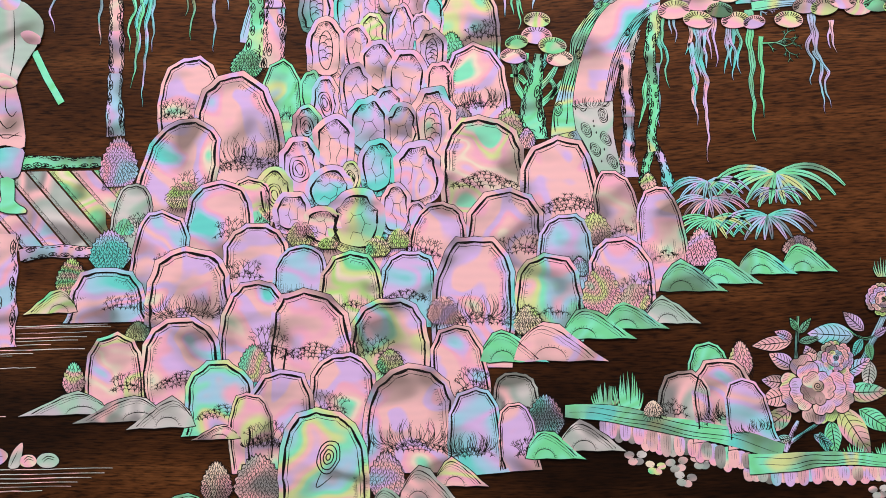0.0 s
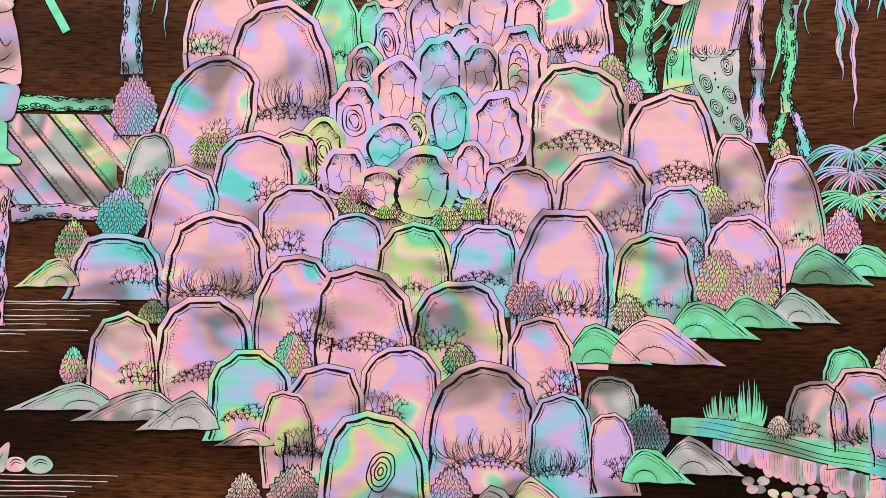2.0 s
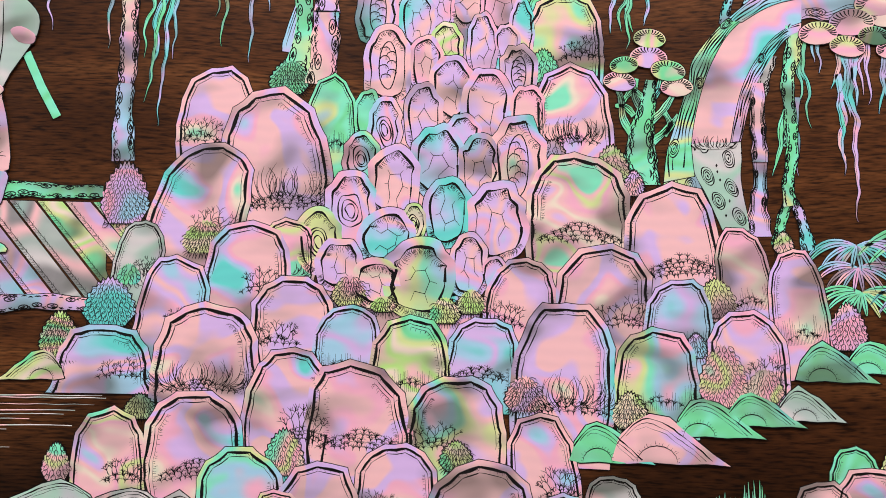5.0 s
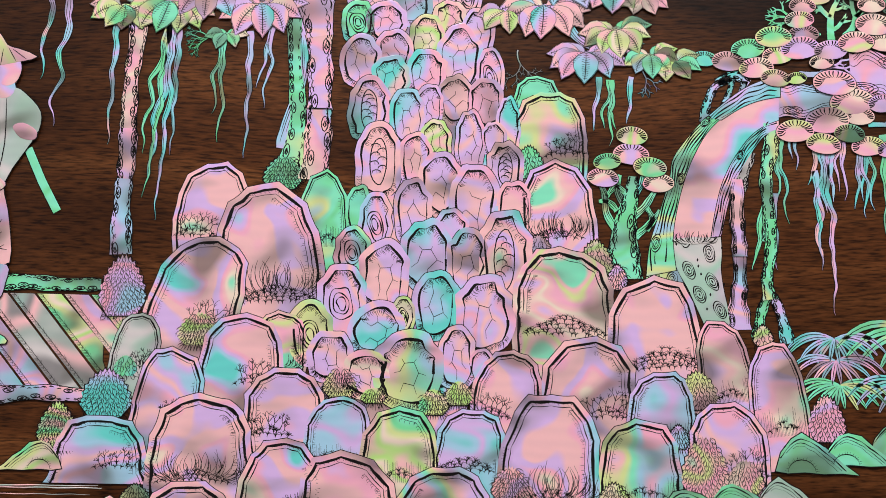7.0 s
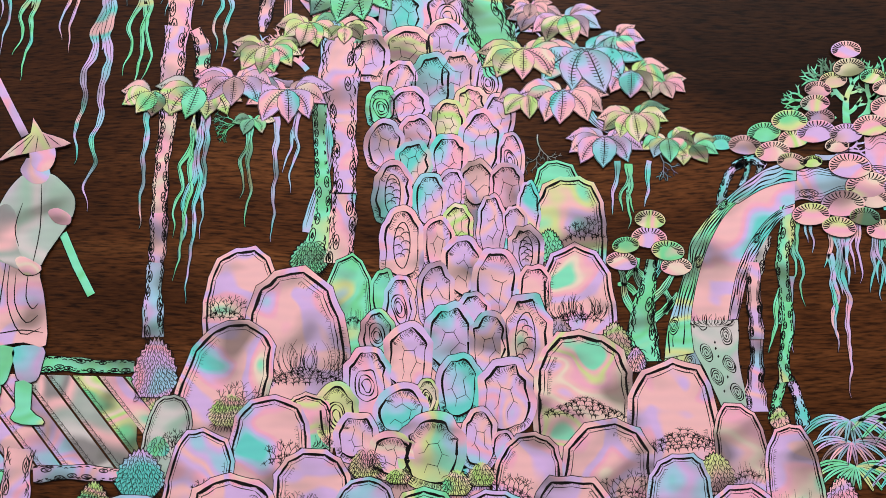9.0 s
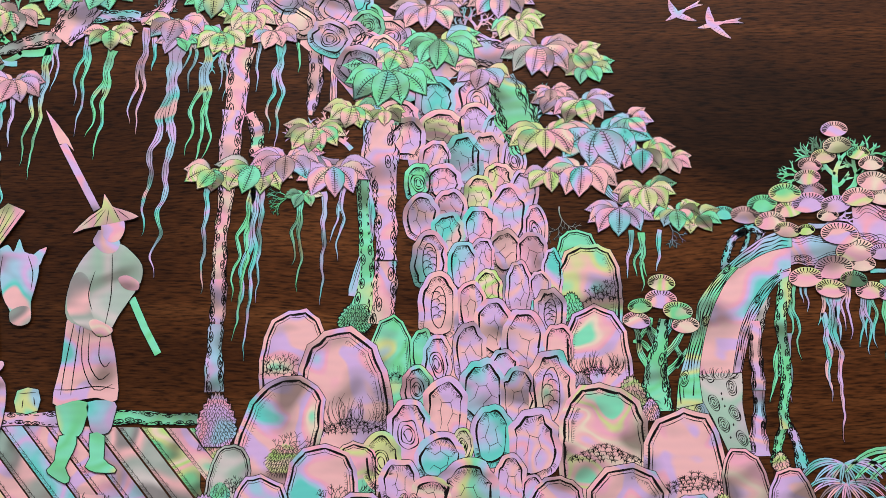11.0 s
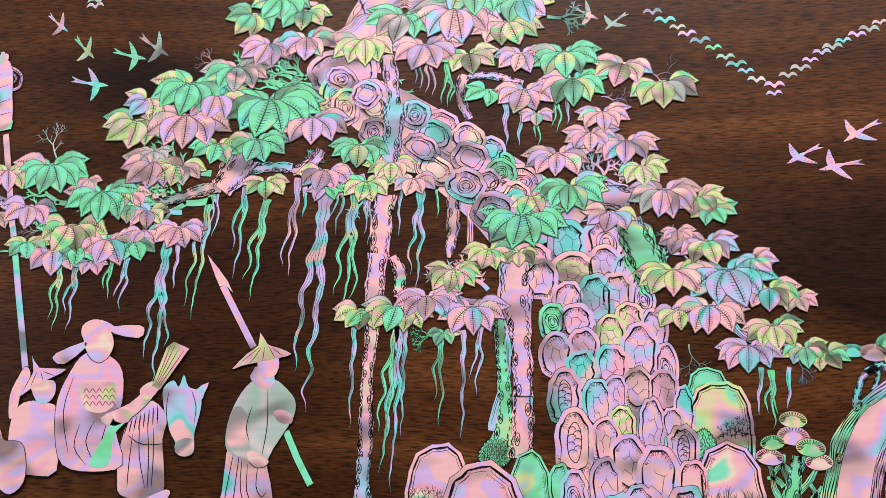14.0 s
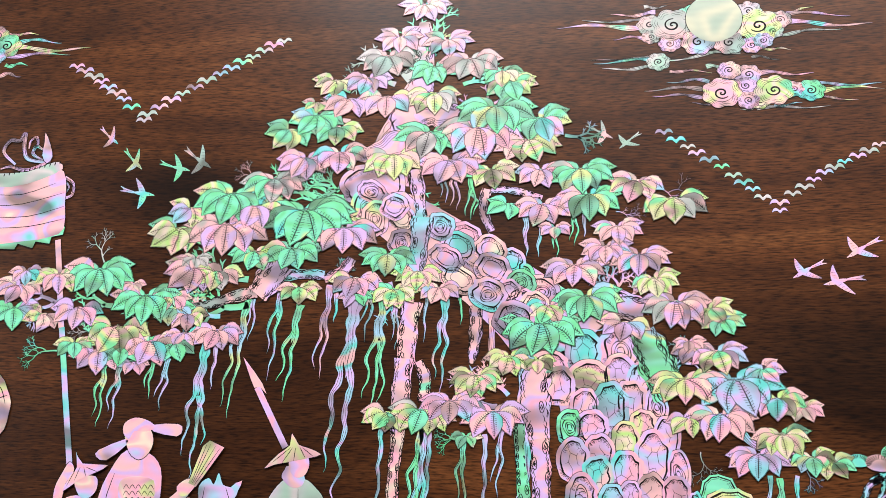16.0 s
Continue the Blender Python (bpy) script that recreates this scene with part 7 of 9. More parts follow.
limb(small_tree, 'branch', 'green', 488, 0.0004, (0.0024, 0.0024, 0.0019), (0.0961, 1.0554), (0.1014, 1.0573), (0.1040, 1.0547), eyes=False)
pad(small_tree, 0.0921, 1.0792, 0.0139, 'olive', 487, 0.0012)
pad(small_tree, 0.0804, 1.0668, 0.0123, 'olive', 488, 0.0012)
pad(small_tree, 0.1003, 1.0641, 0.0149, 'olive', 489, 0.0012)
pad(small_tree, 0.0783, 1.0591, 0.0139, 'cream', 490, 0.0012)
pad(small_tree, 0.1041, 1.0566, 0.0138, 'cream', 491, 0.0012)
pad(small_tree, 0.0916, 1.0704, 0.0160, 'pink', 492, 0.0012)

# ---- the plank bridge ----
bridge = thing("plank_bridge", "mother-of-pearl plank bridge with knotty rails and posts", "bridge")
PLANKS = ("pink", "blue", "lav", "grey", "olive", "pink", "grey", "blue", "pink", "pink", "lav", "grey", "grey", "olive", "pink", "olive")
for i, hue in enumerate(PLANKS):
    k = 1 - 0.004 * i
    o = [(0, 0), (0.0120 * k, -0.0002), (0.0516 * k, -0.0472 * k), (0.0398 * k, -0.0471 * k)]
    if i > 12:
        o[2:3] = [(0.0325, -0.0234), (0.0326, -0.0308)]
    p = Inlay().plate(o, 0, 0.4 * MM, 0, 0.3 * MM)
    seam = curve2((0.0004, -0.0004), (0.0398 * k, -0.0467 * k), 0, 12)
    hatch(p, seam, 2.6 * MM, 60, random.Random(i), 1, 0.16 * MM, -0.5 * MM, 0.9)
    p.line(curve2((0.0024, -0.0004), (0.0420 * k, -0.0467 * k), 0, 4), 0.16 * MM, -0.5 * MM, 0.8)
    part("plank", p, [hue], bridge, at(-0.3527 + 0.0129 * i - 0.000002 * i * i, 1.0055 - 0.0002 * i, 0.3 * MM))
limb(bridge, 'rail', 'lav', 493, 0.0008, (0.0075, 0.0068, 0.0074), (-0.2907, 1.0072), (-0.2566, 1.0072), (-0.2289, 1.0073))
limb(bridge, 'rail', 'green', 494, 0.0008, (0.0067, 0.0073, 0.0061, 0.0055), (-0.2043, 1.0073), (-0.1921, 1.0085), (-0.1737, 1.0073), (-0.1555, 1.0074))
limb(bridge, 'rail', 'green', 495, 0.0010, (0.0077, 0.0076, 0.0069), (-0.2963, 0.9491), (-0.2478, 0.9510), (-0.2135, 0.9550))
limb(bridge, 'rail', 'lav', 496, 0.0010, (0.0075, 0.0068, 0.0061), (-0.2016, 0.9559), (-0.1828, 0.9574), (-0.1590, 0.9561))
limb(bridge, 'post', 'pink', 497, 0.0007, (0.0131, 0.0117, 0.0117), (-0.2453, 0.9469), (-0.2439, 0.9335), (-0.2446, 0.9201))
limb(bridge, 'post', 'lav', 498, 0.0013, (0.0144, 0.0137, 0.0143, 0.0123), (-0.2090, 0.9681), (-0.2099, 0.9466), (-0.2101, 0.9232), (-0.2097, 0.9046), eyes=True)
limb(bridge, 'post', 'green', 499, 0.0009, (0.0105, 0.0099, 0.0105), (-0.2488, 1.0228), (-0.2487, 1.0168), (-0.2485, 1.0099), eyes=False)

# ---- still water and water plants ----
water = thing("water_ripples", "thin level silver lines of still water on the wood", "water lines")
ripple(water, -0.2746, -0.2162, 0.9206, 0.00051)
ripple(water, -0.2332, -0.1516, 0.9158, 0.00084)
ripple(water, -0.2814, -0.2161, 0.9179, 0.00068)
ripple(water, -0.2058, -0.1499, 0.9148, 0.00084)
ripple(water, -0.2024, -0.1550, 0.9119, 0.00051)
ripple(water, -0.2811, -0.1633, 0.9093, 0.00101)
ripple(water, -0.2811, -0.1684, 0.9076, 0.00084)
ripple(water, -0.2845, -0.1836, 0.9054, 0.00085)
ripple(water, -0.2740, -0.1643, 0.9027, 0.00101)
ripple(water, -0.2809, -0.1936, 0.9008, 0.00085)
ripple(water, -0.2843, -0.2055, 0.8996, 0.00068)
ripple(water, -0.2842, -0.2208, 0.8973, 0.00102)
ripple(water, -0.2258, -0.1918, 0.8929, 0.00068)
ripple(water, -0.2840, -0.2342, 0.8908, 0.00102)
ripple(water, -0.2839, -0.2461, 0.8882, 0.00068)
ripple(water, -0.2832, -0.2088, 0.8663, 0.00102)
ripple(water, -0.2831, -0.2244, 0.8633, 0.00085)
ripple(water, -0.2830, -0.2495, 0.8614, 0.00068)
ripple(water, -0.2720, -0.1485, 0.8372, 0.00083)
ripple(water, -0.2719, -0.1531, 0.8346, 0.00083)
ripple(water, -0.2719, -0.1604, 0.8323, 0.00117)
ripple(water, -0.2718, -0.1681, 0.8300, 0.00084)
ripple(water, -0.2717, -0.1717, 0.8278, 0.00100)
ripple(water, -0.2326, -0.1878, 0.8255, 0.00101)
p = Inlay()
p.plate(smooth([(-0.0126, 0.0006), (-0.0052, 0.0059), (0.0032, 0.0072), (0.0124, 0.0046), (0.0159, 0.0007), (0.0113, -0.0039), (0.0025, -0.0049), (-0.0067, -0.0033)], 3, True), 0.00000, 0.0005, 0)
p.line(smooth([(0.0020, 0.0010), (0.0128, 0.0007)], 3), 0.35 * MM, -0.00056, 0.3)
p.line(smooth([(0.0015, 0.0004), (0.0099, -0.0025)], 3), 0.35 * MM, -0.00056, 0.3)
p.line(smooth([(0.0004, 0.0000), (0.0023, -0.0042)], 3), 0.35 * MM, -0.00056, 0.3)
p.line(smooth([(-0.0010, 0.0001), (-0.0063, -0.0036)], 3), 0.35 * MM, -0.00056, 0.3)
p.line(smooth([(-0.0019, 0.0006), (-0.0121, -0.0010)], 3), 0.35 * MM, -0.00056, 0.3)
p.line(smooth([(-0.0019, 0.0013), (-0.0122, 0.0023)], 3), 0.35 * MM, -0.00056, 0.3)
p.line(smooth([(-0.0011, 0.0018), (-0.0066, 0.0049)], 3), 0.35 * MM, -0.00056, 0.3)
p.line(smooth([(0.0003, 0.0019), (0.0021, 0.0055)], 3), 0.35 * MM, -0.00056, 0.3)
p.line(smooth([(0.0015, 0.0016), (0.0098, 0.0038)], 3), 0.35 * MM, -0.00056, 0.3)
ob = part('lily_pad', p, ['pink'], None, at(-0.2229, 0.8440, 0.0003))
tagged(ob, 'pink mother-of-pearl lily pad with radiating veins on the water', 'lily pad')
p = Inlay()
p.plate(smooth([(-0.0036, -0.0036), (-0.0011, 0.0049), (0.0042, 0.0095), (0.0037, 0.0016), (0.0018, -0.0039)], 3, True), 0.00000, 0.0005, 0)
p.line(smooth([(-0.0023, -0.0029), (0.0016, 0.0049)], 3), 0.30 * MM, -0.00056, 0.3)
ob = part('water_leaf', p, ['grey'], None, at(-0.2032, 0.8424, 0.0003))
tagged(ob, 'smoky mother-of-pearl folded leaf beside a lily pad', 'leaf')
p = Inlay()
p.plate(smooth([(-0.0051, -0.0000), (-0.0026, 0.0032), (0.0025, 0.0032), (0.0050, 0.0000), (0.0026, -0.0029), (-0.0025, -0.0029)], 3, True), 0.00000, 0.0005, 0)
p.line(smooth([(-0.0025, 0.0007), (-0.0001, 0.0026), (0.0030, 0.0016)], 3), 0.35 * MM, -0.00056, 0.3)
p.line(smooth([(-0.0020, -0.0007), (-0.0000, 0.0013), (0.0030, 0.0003)], 3), 0.30 * MM, -0.00056, 0.3)
ob = part('pebble', p, ['cream'], None, at(-0.1958, 0.8417, 0.0003))
tagged(ob, 'rounded cream mother-of-pearl pebble at the waterline', 'pebble')
p = Inlay()
p.plate(smooth([(-0.0064, -0.0000), (-0.0033, 0.0038), (0.0031, 0.0038), (0.0064, 0.0000), (0.0033, -0.0034), (-0.0031, -0.0034)], 3, True), 0.00000, 0.0005, 0)
p.line(smooth([(-0.0032, 0.0006), (-0.0000, 0.0026), (0.0038, 0.0016)], 3), 0.35 * MM, -0.00056, 0.3)
p.line(smooth([(-0.0025, -0.0007), (-0.0000, 0.0013), (0.0038, 0.0003)], 3), 0.30 * MM, -0.00056, 0.3)
ob = part('pebble', p, ['silver'], None, at(-0.1847, 0.8417, 0.0003))
tagged(ob, 'rounded silver mother-of-pearl pebble at the waterline', 'pebble')
tuft(-0.2490, 0.8677, 0.0171, 0.0109, 'blue', 500, 9, 0.9)
tuft(-0.2448, 0.8384, 0.0238, 0.0136, 'green', 501, 12, 0.9)

# ---- low palms ----
frond_palm(0.1821, 0.9843, 0.0197, 'blue', 502)
frond_palm(0.1824, 0.9745, 0.0184, 'lav', 503)
frond_palm(0.1837, 0.9635, 0.0197, 'green', 504)
frond_palm(0.2192, 0.9870, 0.0300, 'green', 505)
frond_palm(0.2196, 0.9786, 0.0132, 'blue', 506)
frond_palm(0.2138, 0.9644, 0.0227, 'blue', 507)

# ---- the flowering bank ----
bank = thing("stream_bank", "mint green mother-of-pearl bank with a pink fringe below", "bank")
limb(bank, 'bank_top', 'green', 508, 0.0012, (0.0067, 0.0091, 0.0090, 0.0102, 0.0089), (0.0998, 0.8623), (0.1241, 0.8605), (0.1541, 0.8538), (0.1869, 0.8471), (0.2148, 0.8381), eyes=False, swell=0.03)
limb(bank, 'bank_top', 'green', 509, 0.0013, (0.0107, 0.0101, 0.0077, 0.0065, 0.0065), (0.1966, 0.8320), (0.2190, 0.8327), (0.2369, 0.8341), (0.2547, 0.8337), (0.2753, 0.8315), eyes=False, swell=0.03)
rng = random.Random(77)
for i in range(45):
    low = i > 22
    x, z = (0.1964 + 0.00357 * (i - 23), 0.8300 - 0.00004 * (i - 23)) if low else (0.1210 + 0.00357 * i, 0.8577 - 0.00096 * i)
    ln = rng.uniform(7.0, 10.0) * MM if low or i > 18 else rng.uniform(8.5, 12.5) * MM
    p = Inlay().plate(smooth([(-2.5 * MM, 0), (-2.6 * MM, -0.75 * ln), (0, -ln), (2.6 * MM, -0.78 * ln), (2.5 * MM, 0)], 3, True), 0, 0.5 * MM, 0, 0.3 * MM)
    for q in (-1.0, 0.3, 1.2):
        p.line([(q * MM, -0.1 * ln), (q * 1.05 * MM, -rng.uniform(0.45, 0.85) * ln)], 0.2 * MM, -0.56 * MM, 0.4)
    part("fringe_stone", p, [rng.choice(("pink", "pink", "cream", "grey", "lav"))], bank, at(x, z, (0.6 + 0.1 * (i % 2)) * MM))
tuft(0.1217, 0.8618, 0.0170, 0.0158, 'green', 510, 14, 0.9)
tuft(0.1338, 0.8594, 0.0182, 0.0242, 'green', 511, 15, 0.9)
tuft(0.2526, 0.8338, 0.0148, 0.0089, 'green', 512, 12, 0.9)
tuft(0.2689, 0.8334, 0.0148, 0.0089, 'green', 513, 12, 0.9)
clover(0.1367, 0.8374, 0.0076, 'grey', 514)
clover(0.1471, 0.8318, 0.0069, 'olive', 515)
clover(0.1586, 0.8333, 0.0076, 'grey', 516)
clover(0.1718, 0.8346, 0.0076, 'grey', 517)
clover(0.1627, 0.8255, 0.0076, 'grey', 518)
clover(0.2640, 0.8170, 0.0068, 'grey', 519)
peony_bush = thing("peony_bush", "mother-of-pearl peony leaves and blue branching stems", "bush", "peony bush")
limb(peony_bush, 'stem', 'blue', 520, 0.0004, (0.0027, 0.0024, 0.0018), (0.2163, 0.8381), (0.2198, 0.8470), (0.2238, 0.8543), eyes=False)
limb(peony_bush, 'stem', 'blue', 521, 0.0004, (0.0021, 0.0018, 0.0015), (0.2180, 0.8425), (0.2273, 0.8483), (0.2366, 0.8541), eyes=False)
limb(peony_bush, 'stem', 'blue', 522, 0.0004, (0.0018, 0.0024, 0.0030, 0.0036), (0.2495, 0.8702), (0.2577, 0.8821), (0.2661, 0.8969), (0.2747, 0.9134), eyes=False)
limb(peony_bush, 'stem', 'green', 523, 0.0004, (0.0018, 0.0018, 0.0012), (0.2244, 0.8859), (0.2257, 0.8980), (0.2270, 0.9101), eyes=False)
limb(peony_bush, 'stem', 'green', 524, 0.0004, (0.0018, 0.0015, 0.0012), (0.2693, 0.8999), (0.2616, 0.8971), (0.2515, 0.9034), eyes=False)
veined_leaf(peony_bush, 0.2558, 0.8987, 0.0245, 0.0126, -85, 'pink', 525)
veined_leaf(peony_bush, 0.2613, 0.9016, 0.0144, 0.0072, -45, 'pink', 526)
veined_leaf(peony_bush, 0.2226, 0.8966, 0.0210, 0.0078, -95, 'pink', 527)
veined_leaf(peony_bush, 0.2233, 0.8981, 0.0102, 0.0054, -65, 'pink', 528)
veined_leaf(peony_bush, 0.2265, 0.9025, 0.0078, 0.0036, -30, 'green', 529)
veined_leaf(peony_bush, 0.2271, 0.9010, 0.0102, 0.0036, 40, 'green', 530)
veined_leaf(peony_bush, 0.2268, 0.8964, 0.0114, 0.0042, 80, 'green', 531)
veined_leaf(peony_bush, 0.2233, 0.8829, 0.0150, 0.0084, -60, 'pink', 532)
veined_leaf(peony_bush, 0.2339, 0.8842, 0.0108, 0.0078, -20, 'pink', 533)
veined_leaf(peony_bush, 0.2198, 0.8740, 0.0144, 0.0078, -80, 'lav', 534)
veined_leaf(peony_bush, 0.2211, 0.8694, 0.0168, 0.0108, -105, 'pink', 535)
veined_leaf(peony_bush, 0.2205, 0.8604, 0.0209, 0.0108, -125, 'cream', 536)
veined_leaf(peony_bush, 0.2485, 0.8778, 0.0179, 0.0078, 60, 'lav', 537)
veined_leaf(peony_bush, 0.2494, 0.8687, 0.0232, 0.0107, 90, 'cream', 538)
veined_leaf(peony_bush, 0.2460, 0.8613, 0.0298, 0.0137, 150, 'cream', 539)
veined_leaf(peony_bush, 0.2411, 0.8540, 0.0179, 0.0089, 175, 'green', 540)
veined_leaf(peony_bush, 0.2563, 0.8596, 0.0208, 0.0101, 125, 'green', 541)
veined_leaf(peony_bush, 0.2639, 0.8849, 0.0149, 0.0078, -170, 'grey', 542)
veined_leaf(peony_bush, 0.2601, 0.8971, 0.0108, 0.0048, -150, 'blue', 543)
veined_leaf(peony_bush, 0.2630, 0.8946, 0.0090, 0.0048, 170, 'green', 544)
veined_leaf(peony_bush, 0.2662, 0.8985, 0.0090, 0.0042, 60, 'blue', 545)
veined_leaf(peony_bush, 0.2197, 0.8455, 0.0101, 0.0048, -100, 'blue', 546)
veined_leaf(peony_bush, 0.2317, 0.8467, 0.0119, 0.0048, 120, 'blue', 547)
veined_leaf(peony_bush, 0.2348, 0.8481, 0.0119, 0.0048, 160, 'blue', 548)
peony(0.2452, 0.8872, 0.0092, 71)
peony(0.2350, 0.8716, 0.0190, 41)
peony(0.2726, 0.9180, 0.0090, 91)
tuft(0.2727, 0.9302, 0.0108, 0.0108, 'green', 549, 7, 0.9)

# ---- the procession, as plain shapes ----
p = Inlay()
p.plate(smooth([(-0.0196, 0.0378), (-0.0196, 0.0294), (-0.0160, 0.0211), (-0.0074, 0.0200), (-0.0042, 0.0280), (-0.0036, 0.0378)], 3, True), 0.00000, 0.0005, 0)
p.plate(smooth([(-0.0036, 0.0378), (-0.0023, 0.0280), (0.0005, 0.0218), (0.0085, 0.0218), (0.0111, 0.0295), (0.0112, 0.0378)], 3, True), 0.00000, 0.0005, 2)
p.plate(smooth([(-0.0178, 0.0199), (-0.0194, 0.0073), (-0.0233, 0.0023), (-0.0207, -0.0007), (-0.0131, -0.0047), (-0.0108, -0.0018), (-0.0136, 0.0035), (-0.0099, 0.0117), (-0.0085, 0.0194)], 2, True), -0.00012, 0.0005, 0)
p.plate(smooth([(-0.0013, 0.0212), (-0.0005, 0.0088), (-0.0027, 0.0041), (0.0030, 0.0012), (0.0133, 0.0012), (0.0125, 0.0041), (0.0068, 0.0082), (0.0067, 0.0200)], 2, True), -0.00012, 0.0005, 0)
p.plate(smooth([(-0.0154, 0.0877), (-0.0192, 0.0595), (-0.0226, 0.0372), (-0.0116, 0.0384), (0.0012, 0.0402), (0.0124, 0.0390), (0.0106, 0.0595), (0.0074, 0.0717), (0.0045, 0.0793)], 3, True), -0.00012, 0.0005, 3)
p.plate(smooth([(-0.0026, 0.1239), (-0.0104, 0.1167), (-0.0160, 0.1057), (-0.0189, 0.0933), (-0.0176, 0.0825), (-0.0079, 0.0778), (0.0047, 0.0747), (0.0104, 0.0839), (0.0168, 0.0938), (0.0219, 0.1025), (0.0221, 0.1118), (0.0153, 0.1197), (0.0088, 0.1238)], 3, True), -0.00024, 0.0005, 4)
p.plate(smooth([(-0.0160, 0.1057), (-0.0184, 0.0948), (-0.0164, 0.0840), (-0.0060, 0.0766), (0.0002, 0.0778), (-0.0055, 0.0886), (-0.0063, 0.1026), (-0.0111, 0.1082)], 3, True), -0.00036, 0.0005, 5)
p.plate(smooth([(-0.0056, 0.0803), (-0.0013, 0.0821), (0.0077, 0.0772), (0.0054, 0.0735), (-0.0008, 0.0735)], 3, True), -0.00048, 0.0005, 6)
p.plate(smooth([(0.0093, 0.1044), (0.0142, 0.1062), (0.0207, 0.1025), (0.0203, 0.0981), (0.0134, 0.0988)], 3, True), -0.00048, 0.0005, 6)
p.plate(smooth([(-0.0058, 0.1246), (-0.0042, 0.1293), (-0.0018, 0.1315), (0.0087, 0.1260), (0.0072, 0.1194), (0.0003, 0.1188)], 3, True), -0.00036, 0.0005, 7)
p.plate(smooth([(-0.0019, 0.1340), (-0.0003, 0.1391), (0.0092, 0.1384), (0.0115, 0.1327), (0.0093, 0.1264), (0.0043, 0.1245), (-0.0003, 0.1277)], 3, True), -0.00048, 0.0005, 3)
p.plate(smooth([(-0.0175, 0.1300), (-0.0086, 0.1392), (-0.0019, 0.1442), (-0.0011, 0.1519), (0.0038, 0.1448), (0.0096, 0.1429), (0.0187, 0.1390), (0.0106, 0.1365), (-0.0019, 0.1340), (-0.0113, 0.1322)], 2, True), -0.00060, 0.0005, 6)
p.line(smooth([(-0.0012, 0.1430), (-0.0127, 0.1335)], 3), 0.30 * MM, -0.00116, 0.3)
p.line(smooth([(0.0001, 0.1429), (-0.0063, 0.1334)], 3), 0.30 * MM, -0.00116, 0.3)
p.line(smooth([(0.0020, 0.1429), (0.0012, 0.1347)], 3), 0.30 * MM, -0.00116, 0.3)
p.line(smooth([(0.0045, 0.1436), (0.0087, 0.1365)], 3), 0.30 * MM, -0.00116, 0.3)
p.line(smooth([(0.0065, 0.1429), (0.0137, 0.1377)], 3), 0.30 * MM, -0.00116, 0.3)
p.line(smooth([(-0.0130, 0.0840), (-0.0167, 0.0595), (-0.0186, 0.0414)], 3), 0.40 * MM, -0.00068, 0.3)
p.line(smooth([(-0.0098, 0.0825), (-0.0117, 0.0595), (-0.0130, 0.0414)], 3), 0.40 * MM, -0.00068, 0.3)
p.line(smooth([(-0.0046, 0.0748), (-0.0043, 0.0595), (0.0019, 0.0498), (0.0078, 0.0535)], 3), 0.40 * MM, -0.00068, 0.3)
p.line(smooth([(-0.0080, 0.0794), (-0.0080, 0.0595), (-0.0003, 0.0444), (0.0094, 0.0474)], 3), 0.40 * MM, -0.00068, 0.3)
p.line(smooth([(0.0016, 0.0747), (0.0011, 0.0625), (0.0046, 0.0565), (0.0075, 0.0595)], 3), 0.40 * MM, -0.00068, 0.3)
p.line(smooth([(-0.0219, 0.0444), (-0.0120, 0.0444), (0.0002, 0.0462), (0.0108, 0.0450)], 3), 0.40 * MM, -0.00068, 0.3)
p.line(smooth([(0.0053, 0.1182), (0.0060, 0.0963), (0.0033, 0.0778)], 3), 0.35 * MM, -0.00092, 0.3)
p.line(smooth([(-0.0036, 0.1088), (-0.0066, 0.0964), (-0.0041, 0.0871)], 3), 0.35 * MM, -0.00092, 0.3)
ob = part('walking_figure', p, ['green', 'blue', 'pink', 'silver', 'grey', 'cream', 'lav'], None, at(-0.2117, 0.9784, 0.0016))
tagged(ob, 'plain mother-of-pearl walker in a pointed hat and long robe', 'figure')
spear = thing("spear", "long mother-of-pearl spear with a leaf-shaped head", "spear")
bar(spear, 'shaft', 'lav', 0.0042, 0.0008, (-0.2384, 1.1594), (-0.2282, 1.1414), (-0.2167, 1.1214))
bar(spear, 'shaft', 'green', 0.0041, 0.0008, (-0.1944, 1.0722), (-0.1867, 1.0562), (-0.1785, 1.0418))
p = Inlay().plate([(-0.0111, 0.0199), (-0.0033, 0.0109), (0.0030, 0.0029), (0.0067, -0.0043), (0.0019, 0.0003), (-0.0019, -0.0003), (-0.0049, 0.0056)], 0, 0.0005)
part("spearhead", p, ["pink"], spear, at(-0.2384, 1.1594, 0.0009))
p = Inlay()
p.plate(smooth([(-0.0073, 0.0697), (-0.0158, 0.0590), (-0.0226, 0.0413), (-0.0217, 0.0203), (-0.0153, 0.0032), (0.0038, -0.0006), (0.0225, 0.0036), (0.0162, 0.0240), (0.0190, 0.0414), (0.0173, 0.0589), (0.0081, 0.0682)], 3, True), 0.00000, 0.0005, 0)
p.plate(smooth([(-0.0091, 0.0501), (0.0001, 0.0536), (0.0135, 0.0512), (0.0146, 0.0396), (0.0059, 0.0337), (-0.0078, 0.0378)], 3, True), -0.00012, 0.0005, 2)
p.plate(smooth([(0.0061, 0.0309), (0.0240, 0.0396), (0.0361, 0.0501), (0.0395, 0.0456), (0.0300, 0.0345), (0.0160, 0.0258)], 3, True), -0.00024, 0.0005, 3)
p.plate(smooth([(0.0015, 0.0034), (0.0098, 0.0206), (0.0153, 0.0327), (0.0245, 0.0344), (0.0231, 0.0292), (0.0157, 0.0206), (0.0137, 0.0035)], 3, True), -0.00024, 0.0005, 4)
